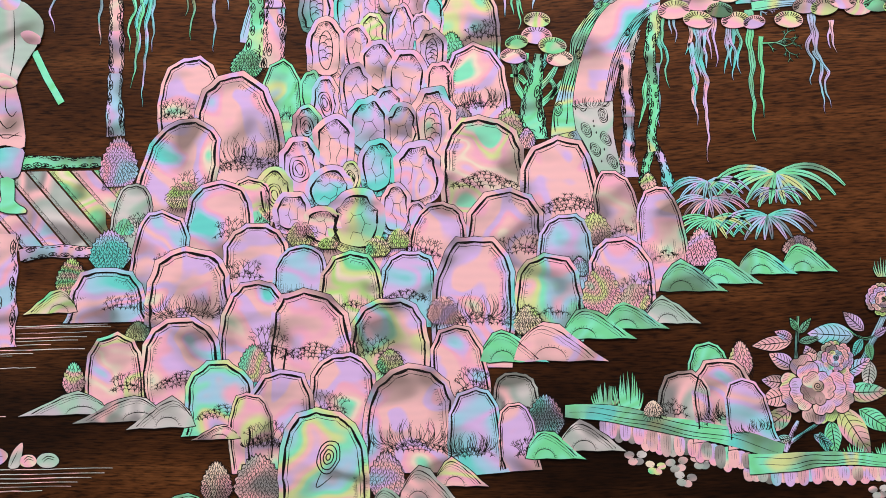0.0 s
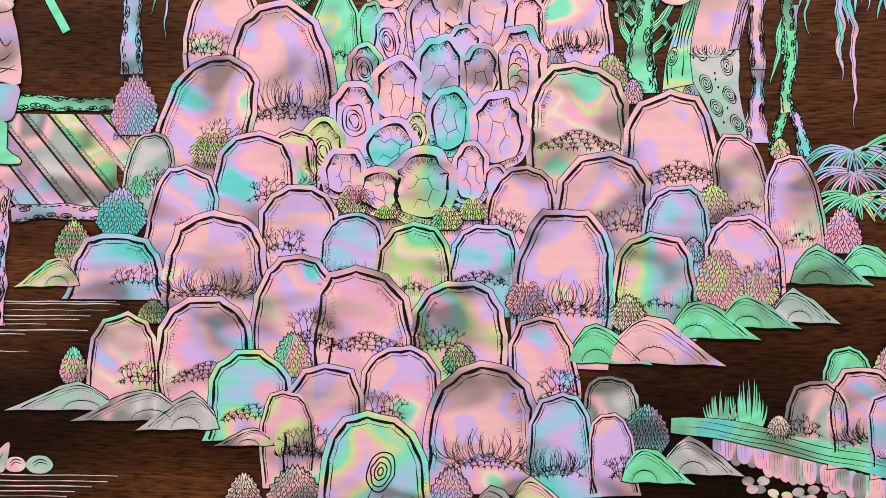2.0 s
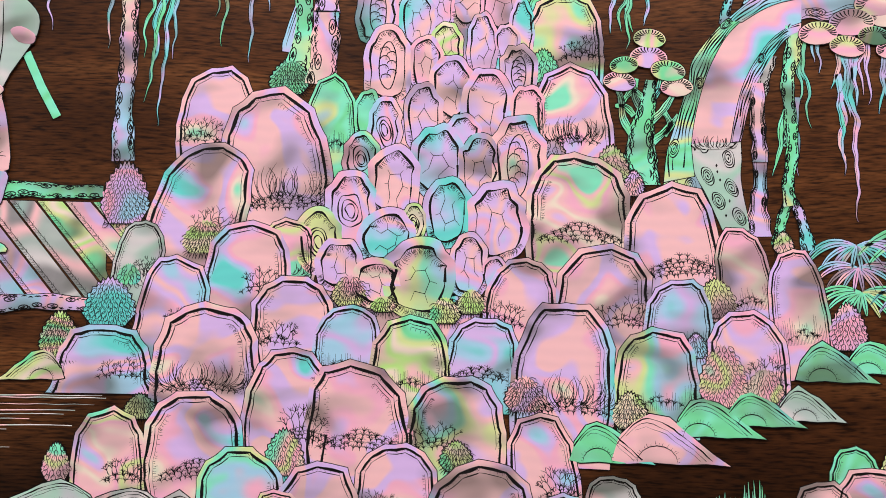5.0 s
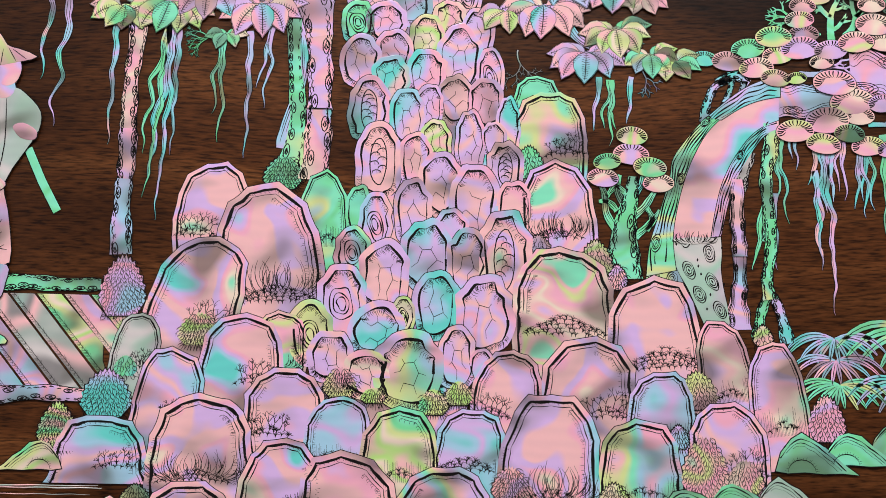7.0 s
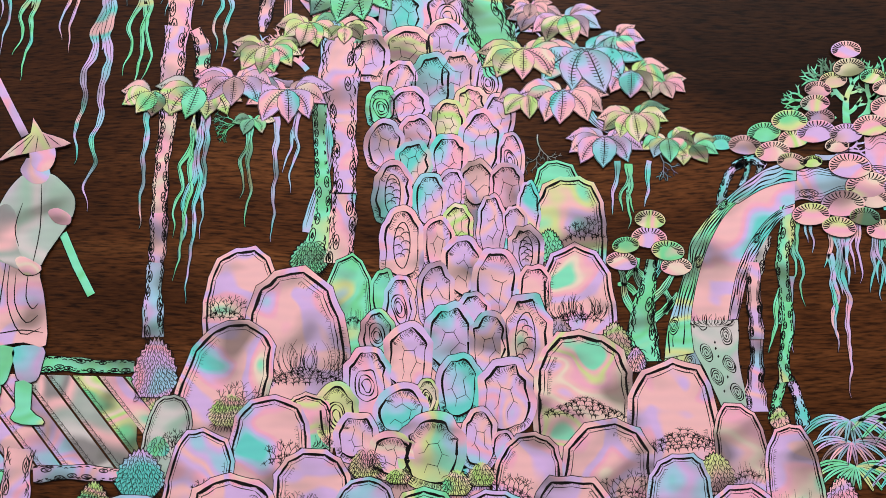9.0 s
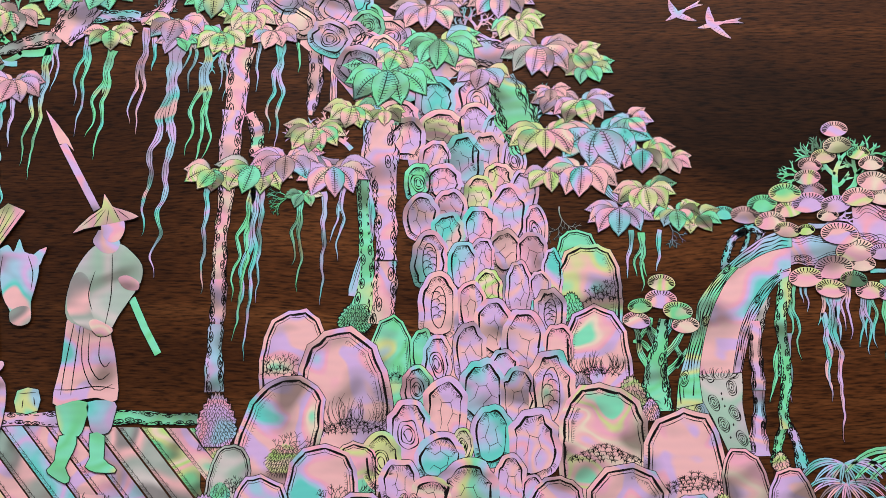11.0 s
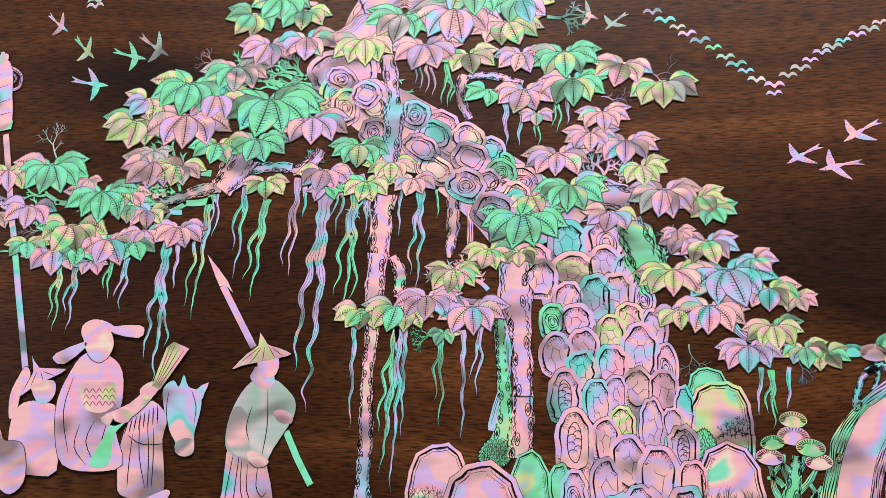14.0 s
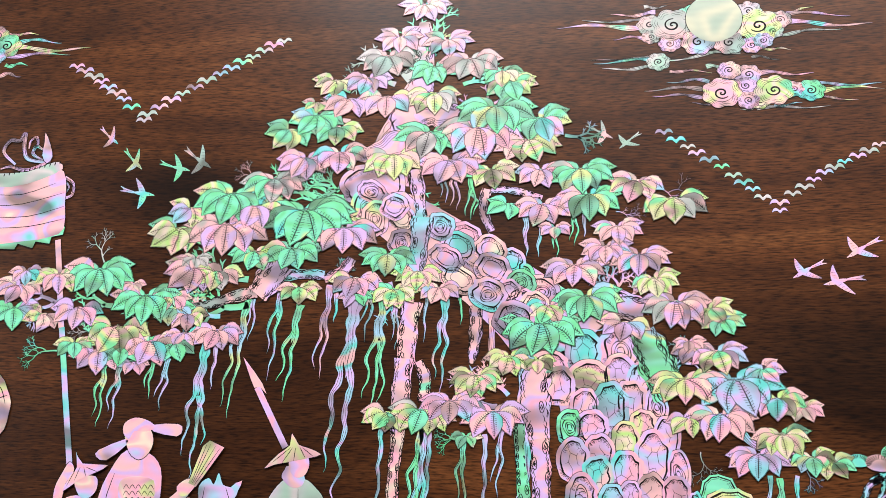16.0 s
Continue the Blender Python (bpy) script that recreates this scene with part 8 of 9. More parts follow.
p.plate(smooth([(0.0296, 0.0477), (0.0366, 0.0526), (0.0421, 0.0498), (0.0375, 0.0428), (0.0323, 0.0421)], 3, True), -0.00036, 0.0005, 2)
p.plate(smooth([(0.0137, 0.0344), (0.0194, 0.0365), (0.0257, 0.0331), (0.0232, 0.0282), (0.0157, 0.0289)], 3, True), -0.00036, 0.0005, 2)
p.plate(smooth([(-0.0102, 0.0820), (-0.0069, 0.0878), (0.0048, 0.0863), (0.0103, 0.0768), (0.0081, 0.0682), (0.0017, 0.0640), (-0.0057, 0.0690)], 3, True), -0.00036, 0.0005, 2)
p.plate(smooth([(-0.0108, 0.0806), (-0.0107, 0.0871), (-0.0041, 0.0907), (0.0045, 0.0892), (0.0110, 0.0848), (0.0052, 0.0819), (-0.0032, 0.0820), (-0.0065, 0.0769)], 3, True), -0.00048, 0.0005, 5)
p.plate(smooth([(0.0094, 0.0862), (0.0261, 0.0868), (0.0294, 0.0832), (0.0260, 0.0789), (0.0098, 0.0819)], 2, True), -0.00036, 0.0005, 0)
p.plate(smooth([(-0.0089, 0.0769), (-0.0266, 0.0698), (-0.0276, 0.0655), (-0.0204, 0.0633), (-0.0077, 0.0733)], 2, True), -0.00036, 0.0005, 0)
p.line(smooth([(-0.0063, 0.0455), (-0.0047, 0.0483), (-0.0021, 0.0455)], 3), 0.30 * MM, -0.00068, 0.3)
p.line(smooth([(-0.0059, 0.0417), (-0.0043, 0.0445), (-0.0017, 0.0417)], 3), 0.30 * MM, -0.00068, 0.3)
p.line(smooth([(-0.0055, 0.0378), (-0.0039, 0.0406), (-0.0013, 0.0378)], 3), 0.30 * MM, -0.00068, 0.3)
p.line(smooth([(-0.0021, 0.0455), (-0.0005, 0.0483), (0.0020, 0.0455)], 3), 0.30 * MM, -0.00068, 0.3)
p.line(smooth([(-0.0017, 0.0417), (-0.0001, 0.0445), (0.0024, 0.0417)], 3), 0.30 * MM, -0.00068, 0.3)
p.line(smooth([(-0.0013, 0.0378), (0.0003, 0.0406), (0.0028, 0.0378)], 3), 0.30 * MM, -0.00068, 0.3)
p.line(smooth([(0.0020, 0.0455), (0.0036, 0.0484), (0.0062, 0.0455)], 3), 0.30 * MM, -0.00068, 0.3)
p.line(smooth([(0.0024, 0.0417), (0.0040, 0.0445), (0.0066, 0.0417)], 3), 0.30 * MM, -0.00068, 0.3)
p.line(smooth([(0.0028, 0.0378), (0.0044, 0.0406), (0.0069, 0.0378)], 3), 0.30 * MM, -0.00068, 0.3)
p.line(smooth([(0.0062, 0.0455), (0.0078, 0.0484), (0.0103, 0.0455)], 3), 0.30 * MM, -0.00068, 0.3)
p.line(smooth([(0.0066, 0.0417), (0.0082, 0.0445), (0.0107, 0.0417)], 3), 0.30 * MM, -0.00068, 0.3)
p.line(smooth([(0.0069, 0.0378), (0.0085, 0.0406), (0.0111, 0.0379)], 3), 0.30 * MM, -0.00068, 0.3)
p.line(smooth([(0.0103, 0.0455), (0.0119, 0.0484), (0.0144, 0.0456)], 3), 0.30 * MM, -0.00068, 0.3)
p.line(smooth([(0.0107, 0.0417), (0.0123, 0.0445), (0.0148, 0.0417)], 3), 0.30 * MM, -0.00068, 0.3)
p.line(smooth([(0.0111, 0.0379), (0.0127, 0.0407), (0.0152, 0.0379)], 3), 0.30 * MM, -0.00068, 0.3)
p.line(smooth([(-0.0135, 0.0554), (-0.0180, 0.0343), (-0.0123, 0.0101)], 3), 0.40 * MM, -0.00056, 0.3)
p.line(smooth([(-0.0066, 0.0273), (-0.0089, 0.0135), (-0.0004, 0.0034)], 3), 0.40 * MM, -0.00056, 0.3)
p.line(smooth([(0.0026, 0.0291), (-0.0018, 0.0170), (0.0052, 0.0034)], 3), 0.40 * MM, -0.00056, 0.3)
p.line(smooth([(0.0102, 0.0274), (0.0077, 0.0154)], 3), 0.40 * MM, -0.00056, 0.3)
ob = part('riding_figure', p, ['lav', 'cream', 'grey', 'green', 'pink'], None, at(-0.3154, 1.0487, 0.0030))
tagged(ob, 'plain mother-of-pearl rider in a wide patterned robe', 'figure')
p = Inlay()
p.plate(smooth([(-0.0031, 0.0014), (0.0046, 0.0247), (0.0089, 0.0282), (0.0189, 0.0239), (0.0122, 0.0140), (0.0023, -0.0007)], 1, True), 0.00000, 0.0005, 0)
p.line(smooth([(-0.0009, 0.0021), (0.0072, 0.0261)], 3), 0.30 * MM, -0.00056, 0.3)
p.line(smooth([(-0.0001, 0.0017), (0.0098, 0.0261)], 3), 0.30 * MM, -0.00056, 0.3)
p.line(smooth([(0.0006, 0.0014), (0.0129, 0.0246)], 3), 0.30 * MM, -0.00056, 0.3)
p.line(smooth([(0.0014, 0.0007), (0.0160, 0.0232)], 3), 0.30 * MM, -0.00056, 0.3)
ob = part('hand_fan', p, ['cream'], None, at(-0.2755, 1.0970, 0.0034))
tagged(ob, 'folded mother-of-pearl fan with radiating ribs', 'fan')
p = Inlay()
p.plate(smooth([(-0.0166, 0.0685), (-0.0200, 0.0526), (-0.0200, 0.0368), (-0.0173, 0.0268), (-0.0024, 0.0245), (0.0088, 0.0277), (0.0083, 0.0433), (0.0062, 0.0590), (0.0080, 0.0718), (-0.0012, 0.0814), (-0.0109, 0.0782)], 3, True), -0.00012, 0.0005, 0)
p.plate(smooth([(0.0048, 0.0814), (0.0048, 0.0895), (0.0104, 0.0937), (0.0141, 0.0898), (0.0168, 0.0970), (0.0201, 0.0898), (0.0269, 0.0873), (0.0289, 0.0795), (0.0271, 0.0686), (0.0257, 0.0623), (0.0258, 0.0528), (0.0202, 0.0496), (0.0148, 0.0515), (0.0143, 0.0571), (0.0096, 0.0654)], 3, True), -0.00024, 0.0005, 2)
p.plate(smooth([(0.0249, 0.0879), (0.0325, 0.0924), (0.0303, 0.0860), (0.0287, 0.0821)], 2, True), -0.00012, 0.0005, 0)
p.plate(smooth([(-0.0217, 0.0212), (-0.0233, 0.0058), (-0.0149, -0.0123), (-0.0044, -0.0211), (-0.0026, -0.0061), (0.0024, 0.0092), (0.0012, 0.0214)], 3, True), 0.00000, 0.0005, 2)
p.plate(smooth([(-0.0053, 0.0214), (0.0059, 0.0061), (0.0064, -0.0060), (0.0111, -0.0149), (0.0156, 0.0063), (0.0123, 0.0215)], 3, True), 0.00000, 0.0005, 3)
p.plate(smooth([(-0.0207, 0.0243), (-0.0056, 0.0238), (0.0108, 0.0302), (0.0125, 0.0259), (0.0014, 0.0196), (-0.0194, 0.0188)], 3, True), -0.00036, 0.0005, 4)
p.plate(smooth([(0.0143, 0.0565), (0.0200, 0.0597), (0.0254, 0.0585), (0.0259, 0.0515), (0.0209, 0.0490), (0.0155, 0.0508)], 3, True), -0.00036, 0.0005, 5)
p.line(smooth([(-0.0126, 0.0621), (-0.0134, 0.0431), (-0.0134, 0.0306)], 3), 0.40 * MM, -0.00068, 0.3)
p.line(smooth([(-0.0086, 0.0685), (-0.0074, 0.0495), (-0.0023, 0.0307)], 3), 0.40 * MM, -0.00068, 0.3)
p.line(smooth([(-0.0039, 0.0685), (-0.0015, 0.0495), (-0.0008, 0.0288)], 3), 0.40 * MM, -0.00068, 0.3)
p.line(smooth([(0.0003, 0.0654), (0.0015, 0.0464), (0.0016, 0.0307)], 3), 0.40 * MM, -0.00068, 0.3)
p.line(smooth([(-0.0159, 0.0615), (-0.0054, 0.0558), (0.0143, 0.0571)], 3), 0.40 * MM, -0.00068, 0.3)
p.line(smooth([(0.0082, 0.0879), (0.0074, 0.0750), (0.0105, 0.0622)], 3), 0.35 * MM, -0.00080, 0.3)
p.line(smooth([(0.0222, 0.0879), (0.0257, 0.0782), (0.0252, 0.0686)], 3), 0.35 * MM, -0.00080, 0.3)
p.line(smooth([(-0.0160, 0.0698), (-0.0179, 0.0615)], 3), 0.50 * MM, -0.00068, 0.3)
p.line(smooth([(-0.0135, 0.0711), (-0.0150, 0.0624)], 3), 0.50 * MM, -0.00068, 0.3)
p.line(smooth([(-0.0110, 0.0724), (-0.0121, 0.0634)], 3), 0.50 * MM, -0.00068, 0.3)
p.line(smooth([(-0.0084, 0.0737), (-0.0092, 0.0644)], 3), 0.50 * MM, -0.00068, 0.3)
p.line(smooth([(-0.0059, 0.0750), (-0.0063, 0.0653)], 3), 0.50 * MM, -0.00068, 0.3)
p.line(smooth([(-0.0033, 0.0763), (-0.0034, 0.0663)], 3), 0.50 * MM, -0.00068, 0.3)
p.line(smooth([(-0.0008, 0.0775), (-0.0005, 0.0673)], 3), 0.50 * MM, -0.00068, 0.3)
p.line(smooth([(0.0017, 0.0788), (0.0024, 0.0682)], 3), 0.50 * MM, -0.00068, 0.3)
ob = part('horse_shape', p, ['pink', 'blue', 'lav', 'cream', 'grey'], None, at(-0.2756, 1.0082, 0.0024))
tagged(ob, 'plain mother-of-pearl horse with a harness band', 'horse')
p = Inlay()
p.plate(smooth([(-0.0057, 0.0106), (0.0058, 0.0113), (0.0061, 0.0001), (-0.0054, -0.0007)], 2, True), 0.00000, 0.0005, 0)
p.line(smooth([(-0.0043, 0.0091), (0.0046, 0.0098)], 3), 0.30 * MM, -0.00056, 0.3)
p.line(smooth([(-0.0021, 0.0061), (-0.0024, 0.0012)], 3), 0.40 * MM, -0.00056, 0.3)
p.line(smooth([(0.0036, 0.0073), (0.0046, 0.0025)], 3), 0.40 * MM, -0.00056, 0.3)
ob = part('tree_stump', p, ['green'], None, at(-0.2485, 1.0116, 0.0012))
tagged(ob, 'short mint mother-of-pearl stump standing on the bridge', 'stump')
p = Inlay()
p.plate(smooth([(-0.0042, 0.0416), (-0.0138, 0.0381), (-0.0182, 0.0240), (-0.0144, -0.0002), (-0.0035, -0.0021), (0.0150, 0.0002), (0.0111, 0.0346), (0.0067, 0.0399)], 3, True), 0.00000, 0.0005, 0)
p.plate(smooth([(-0.0160, 0.0559), (-0.0122, 0.0623), (-0.0087, 0.0595), (-0.0088, 0.0537), (-0.0128, 0.0487), (-0.0149, 0.0345), (-0.0191, 0.0310), (-0.0201, 0.0452)], 3, True), -0.00012, 0.0005, 0)
p.plate(smooth([(-0.0078, 0.0523), (-0.0041, 0.0530), (0.0074, 0.0537), (0.0091, 0.0459), (0.0044, 0.0402), (-0.0027, 0.0416)], 3, True), -0.00024, 0.0005, 2)
p.plate(smooth([(-0.0145, 0.0437), (-0.0103, 0.0537), (-0.0064, 0.0594), (-0.0083, 0.0688), (-0.0028, 0.0616), (0.0150, 0.0608), (0.0049, 0.0551), (-0.0053, 0.0502)], 2, True), -0.00036, 0.0005, 3)
p.line(smooth([(-0.0064, 0.0594), (-0.0119, 0.0473)], 3), 0.30 * MM, -0.00092, 0.3)
p.line(smooth([(-0.0041, 0.0594), (-0.0069, 0.0509)], 3), 0.30 * MM, -0.00092, 0.3)
p.line(smooth([(-0.0017, 0.0594), (0.0005, 0.0537)], 3), 0.30 * MM, -0.00092, 0.3)
p.line(smooth([(-0.0002, 0.0594), (0.0078, 0.0566)], 3), 0.30 * MM, -0.00092, 0.3)
ob = part('page_figure', p, ['pink', 'cream', 'lav'], None, at(-0.3491, 1.0482, 0.0026))
tagged(ob, 'plain mother-of-pearl attendant in a pointed hat', 'figure')
p = Inlay()
p.plate(smooth([(-0.0262, 0.0239), (-0.0148, 0.0254), (-0.0088, 0.0205), (-0.0067, -0.0069), (-0.0219, -0.0071)], 3, True), 0.00000, 0.0005, 0)
p.plate(smooth([(-0.0092, 0.0233), (-0.0076, 0.0289), (-0.0055, 0.0310), (-0.0024, 0.0248), (0.0084, 0.0235), (0.0127, 0.0138), (0.0128, 0.0002), (0.0046, -0.0067), (-0.0038, -0.0001)], 3, True), -0.00012, 0.0005, 2)
p.line(smooth([(-0.0230, 0.0232), (-0.0240, 0.0134)], 3), 0.45 * MM, -0.00056, 0.3)
p.line(smooth([(-0.0207, 0.0232), (-0.0221, 0.0135)], 3), 0.45 * MM, -0.00056, 0.3)
p.line(smooth([(-0.0184, 0.0232), (-0.0201, 0.0135)], 3), 0.45 * MM, -0.00056, 0.3)
p.line(smooth([(-0.0161, 0.0232), (-0.0182, 0.0135)], 3), 0.45 * MM, -0.00056, 0.3)
p.line(smooth([(-0.0138, 0.0233), (-0.0163, 0.0135)], 3), 0.45 * MM, -0.00056, 0.3)
p.line(smooth([(-0.0115, 0.0233), (-0.0144, 0.0135)], 3), 0.45 * MM, -0.00056, 0.3)
p.line(smooth([(-0.0092, 0.0233), (-0.0125, 0.0136)], 3), 0.45 * MM, -0.00056, 0.3)
ob = part('horse_shape', p, ['olive', 'pink'], None, at(-0.3671, 1.0412, 0.0032))
tagged(ob, 'plain smoky mother-of-pearl second horse with a pale mane', 'horse')

# ---- the standard ----
standard = thing("standard", "tall mother-of-pearl standard with a drum-shaped canopy and flames", "standard")
bar(standard, 'pole', 'lav', 0.0043, 0.0010, (-0.3936, 1.2634), (-0.3875, 1.2324), (-0.3813, 1.2003))
bar(standard, 'pole', 'blue', 0.0042, 0.0010, (-0.3809, 1.2003), (-0.3713, 1.1541), (-0.3609, 1.1064))
p = Inlay()
p.plate(smooth([(-0.0492, 0.0276), (-0.0214, 0.0223), (0.0000, 0.0268), (0.0141, 0.0351), (0.0212, 0.0261), (0.0231, 0.0079), (0.0252, -0.0113), (0.0158, -0.0174), (-0.0053, -0.0202), (-0.0407, -0.0181)], 2, True), 0.00000, 0.0005, 0)
p.plate(smooth([(-0.0509, 0.0366), (-0.0366, 0.0325), (-0.0099, 0.0329), (0.0048, 0.0381), (0.0134, 0.0396), (0.0174, 0.0341), (0.0022, 0.0268), (-0.0212, 0.0214), (-0.0487, 0.0250)], 2, True), -0.00012, 0.0005, 2)
p.plate(smooth([(-0.0405, -0.0194), (-0.0144, -0.0183), (0.0111, -0.0147), (0.0259, -0.0100), (0.0251, -0.0159), (0.0167, -0.0174), (0.0158, -0.0224), (0.0051, -0.0205), (0.0033, -0.0255), (-0.0085, -0.0218), (-0.0104, -0.0260), (-0.0396, -0.0245)], 1, True), 0.00012, 0.0005, 3)
p.plate(smooth([(-0.0006, 0.0634), (0.0045, 0.0542), (0.0078, 0.0442), (0.0042, 0.0390), (-0.0003, 0.0454), (-0.0001, 0.0553)], 2, True), -0.00012, 0.0005, 4)
p.line(smooth([(-0.0382, 0.0163), (-0.0114, 0.0154), (0.0138, 0.0233)], 3), 0.35 * MM, -0.00056, 0.3)
p.line(smooth([(-0.0366, 0.0075), (-0.0101, 0.0080), (0.0211, 0.0157)], 3), 0.35 * MM, -0.00056, 0.3)
p.line(smooth([(-0.0350, -0.0012), (-0.0041, -0.0016), (0.0227, 0.0053)], 3), 0.35 * MM, -0.00056, 0.3)
p.line(smooth([(-0.0334, -0.0098), (-0.0028, -0.0093), (0.0241, -0.0041)], 3), 0.35 * MM, -0.00056, 0.3)
p.line(smooth([(-0.0358, 0.0281), (-0.0354, 0.0307)], 3), 0.60 * MM, -0.00068, 0.3)
p.line(smooth([(-0.0319, 0.0288), (-0.0315, 0.0315)], 3), 0.60 * MM, -0.00068, 0.3)
p.line(smooth([(-0.0280, 0.0296), (-0.0276, 0.0322)], 3), 0.60 * MM, -0.00068, 0.3)
p.line(smooth([(-0.0241, 0.0303), (-0.0237, 0.0330)], 3), 0.60 * MM, -0.00068, 0.3)
p.line(smooth([(-0.0202, 0.0311), (-0.0198, 0.0337)], 3), 0.60 * MM, -0.00068, 0.3)
p.line(smooth([(-0.0164, 0.0318), (-0.0159, 0.0344)], 3), 0.60 * MM, -0.00068, 0.3)
p.line(smooth([(-0.0125, 0.0326), (-0.0120, 0.0352)], 3), 0.60 * MM, -0.00068, 0.3)
p.line(smooth([(-0.0086, 0.0333), (-0.0081, 0.0359)], 3), 0.60 * MM, -0.00068, 0.3)
p.line(smooth([(-0.0047, 0.0340), (-0.0043, 0.0367)], 3), 0.60 * MM, -0.00068, 0.3)
p.line(smooth([(-0.0008, 0.0348), (-0.0004, 0.0374)], 3), 0.60 * MM, -0.00068, 0.3)
p.line(smooth([(0.0030, 0.0355), (0.0035, 0.0382)], 3), 0.60 * MM, -0.00068, 0.3)
p.line(smooth([(0.0069, 0.0363), (0.0073, 0.0389)], 3), 0.60 * MM, -0.00068, 0.3)
p.line(smooth([(0.0107, 0.0370), (0.0112, 0.0397)], 3), 0.60 * MM, -0.00068, 0.3)
p.line(smooth([(0.0146, 0.0378), (0.0151, 0.0404)], 3), 0.60 * MM, -0.00068, 0.3)
part('canopy', p, ['pink', 'silver', 'green', 'lav'], standard, at(-0.4154, 1.2830, 0.0016))
limb(standard, 'flame', 'lav', 550, 0.0012, (0.0018, 0.0025, 0.0028, 0.0028, 0.0032, 0.0028, 0.0028, 0.0018), (-0.4361, 1.3221), (-0.4469, 1.3323), (-0.4430, 1.3412), (-0.4357, 1.3409), (-0.4321, 1.3462), (-0.4312, 1.3353), (-0.4270, 1.3262), (-0.4140, 1.3230), eyes=False, swell=0.0)
limb(standard, 'flame', 'blue', 551, 0.0012, (0.0014, 0.0025, 0.0025, 0.0011), (-0.4132, 1.3239), (-0.4231, 1.3296), (-0.4214, 1.3358), (-0.4145, 1.3320), eyes=False, swell=0.0)
limb(standard, 'flame', 'pink', 712, 0.0012, (0.0011, 0.0018, 0.0021, 0.0018, 0.0011), (-0.4274, 1.3343), (-0.4267, 1.3405), (-0.4226, 1.3431), (-0.4208, 1.3376), (-0.4238, 1.3341), eyes=False, swell=0.0)
limb(standard, 'flame', 'lav', 713, 0.0012, (0.0025, 0.0028, 0.0021, 0.0011), (-0.4088, 1.3242), (-0.4255, 1.3173), (-0.4394, 1.3204), (-0.4472, 1.3189), eyes=False, swell=0.0)
limb(standard, 'flame', 'cream', 714, 0.0012, (0.0021, 0.0028, 0.0011), (-0.4061, 1.3210), (-0.4145, 1.3178), (-0.4229, 1.3154), eyes=False, swell=0.0)
limb(standard, 'flame', 'green', 715, 0.0012, (0.0021, 0.0025, 0.0011), (-0.4208, 1.3158), (-0.4268, 1.3120), (-0.4355, 1.3132), eyes=False, swell=0.0)
limb(standard, 'flame', 'grey', 716, 0.0012, (0.0025, 0.0025, 0.0011), (-0.4354, 1.3075), (-0.4422, 1.3108), (-0.4466, 1.3154), eyes=False, swell=0.0)
limb(standard, 'ring', 'lav', 552, 0.0011, (0.0022, 0.0022, 0.0022, 0.0022), (-0.3972, 1.3119), (-0.3885, 1.3059), (-0.3880, 1.2972), (-0.3937, 1.2944), eyes=False, swell=0.0)
limb(standard, 'ring', 'blue', 553, 0.0011, (0.0018, 0.0018, 0.0018), (-0.3958, 1.3083), (-0.3915, 1.3030), (-0.3942, 1.2979), eyes=False, swell=0.0)
p = Inlay()
p.plate(smooth([(-0.0208, 0.0229), (-0.0039, 0.0221), (0.0038, 0.0114), (0.0077, 0.0030), (0.0074, -0.0045), (0.0059, -0.0150), (-0.0004, -0.0206), (-0.0127, -0.0207)], 2, True), 0.00000, 0.0005, 0)
p.line(smooth([(-0.0074, 0.0183), (-0.0004, 0.0114), (0.0039, 0.0015)], 3), 0.40 * MM, -0.00056, 0.3)
p.line(smooth([(-0.0103, 0.0114), (-0.0022, 0.0030), (0.0013, -0.0075)], 3), 0.40 * MM, -0.00056, 0.3)
p.line(smooth([(0.0044, 0.0076), (-0.0049, 0.0045)], 3), 0.50 * MM, -0.00056, 0.3)
ob = part('banner_edge', p, ['cream'], None, at(-0.4175, 1.1464, 0.0012))
tagged(ob, 'patterned gold and green mother-of-pearl banner edge', 'banner')

# ---- clouds and the moon ----
moon_cloud = thing("cloud", 'curled mother-of-pearl clouds with long wisps below the moon', "cloud", "drifting clouds")
cloud_tail(moon_cloud, 0.0252, 1.4084, -0.0422, 1.4104, 0.0049, 'pink', 554)
cloud_tail(moon_cloud, 0.0256, 1.4171, -0.0050, 1.4178, 0.0034, 'pink', 555)
cloud_tail(moon_cloud, 0.0211, 1.3999, -0.0037, 1.3992, 0.0030, 'lav', 556)
cloud_tail(moon_cloud, 0.0254, 1.4114, -0.0245, 1.4146, 0.0030, 'silver', 557)
cloud_tail(moon_cloud, 0.0266, 1.3974, 0.0172, 1.3971, 0.0030, 'grey', 558)
cloud_tail(moon_cloud, 0.1051, 1.4046, 0.1659, 1.4008, 0.0047, 'pink', 559)
cloud_tail(moon_cloud, 0.1040, 1.4133, 0.1524, 1.4080, 0.0033, 'pink', 560)
cloud_tail(moon_cloud, 0.1073, 1.4096, 0.1298, 1.4168, 0.0029, 'cream', 561)
cloud_tail(moon_cloud, 0.1063, 1.3968, 0.1461, 1.3986, 0.0029, 'silver', 562)
cloud_tail(moon_cloud, 0.0946, 1.3869, 0.1125, 1.3846, 0.0025, 'olive', 563)
cloud_tail(moon_cloud, 0.0868, 1.3810, 0.1047, 1.3779, 0.0022, 'grey', 564)
cloud_tail(moon_cloud, 0.0799, 1.3856, 0.0278, 1.3809, 0.0040, 'silver', 565)
cloud_tail(moon_cloud, 0.0316, 1.3820, -0.0176, 1.3817, 0.0037, 'blue', 566)
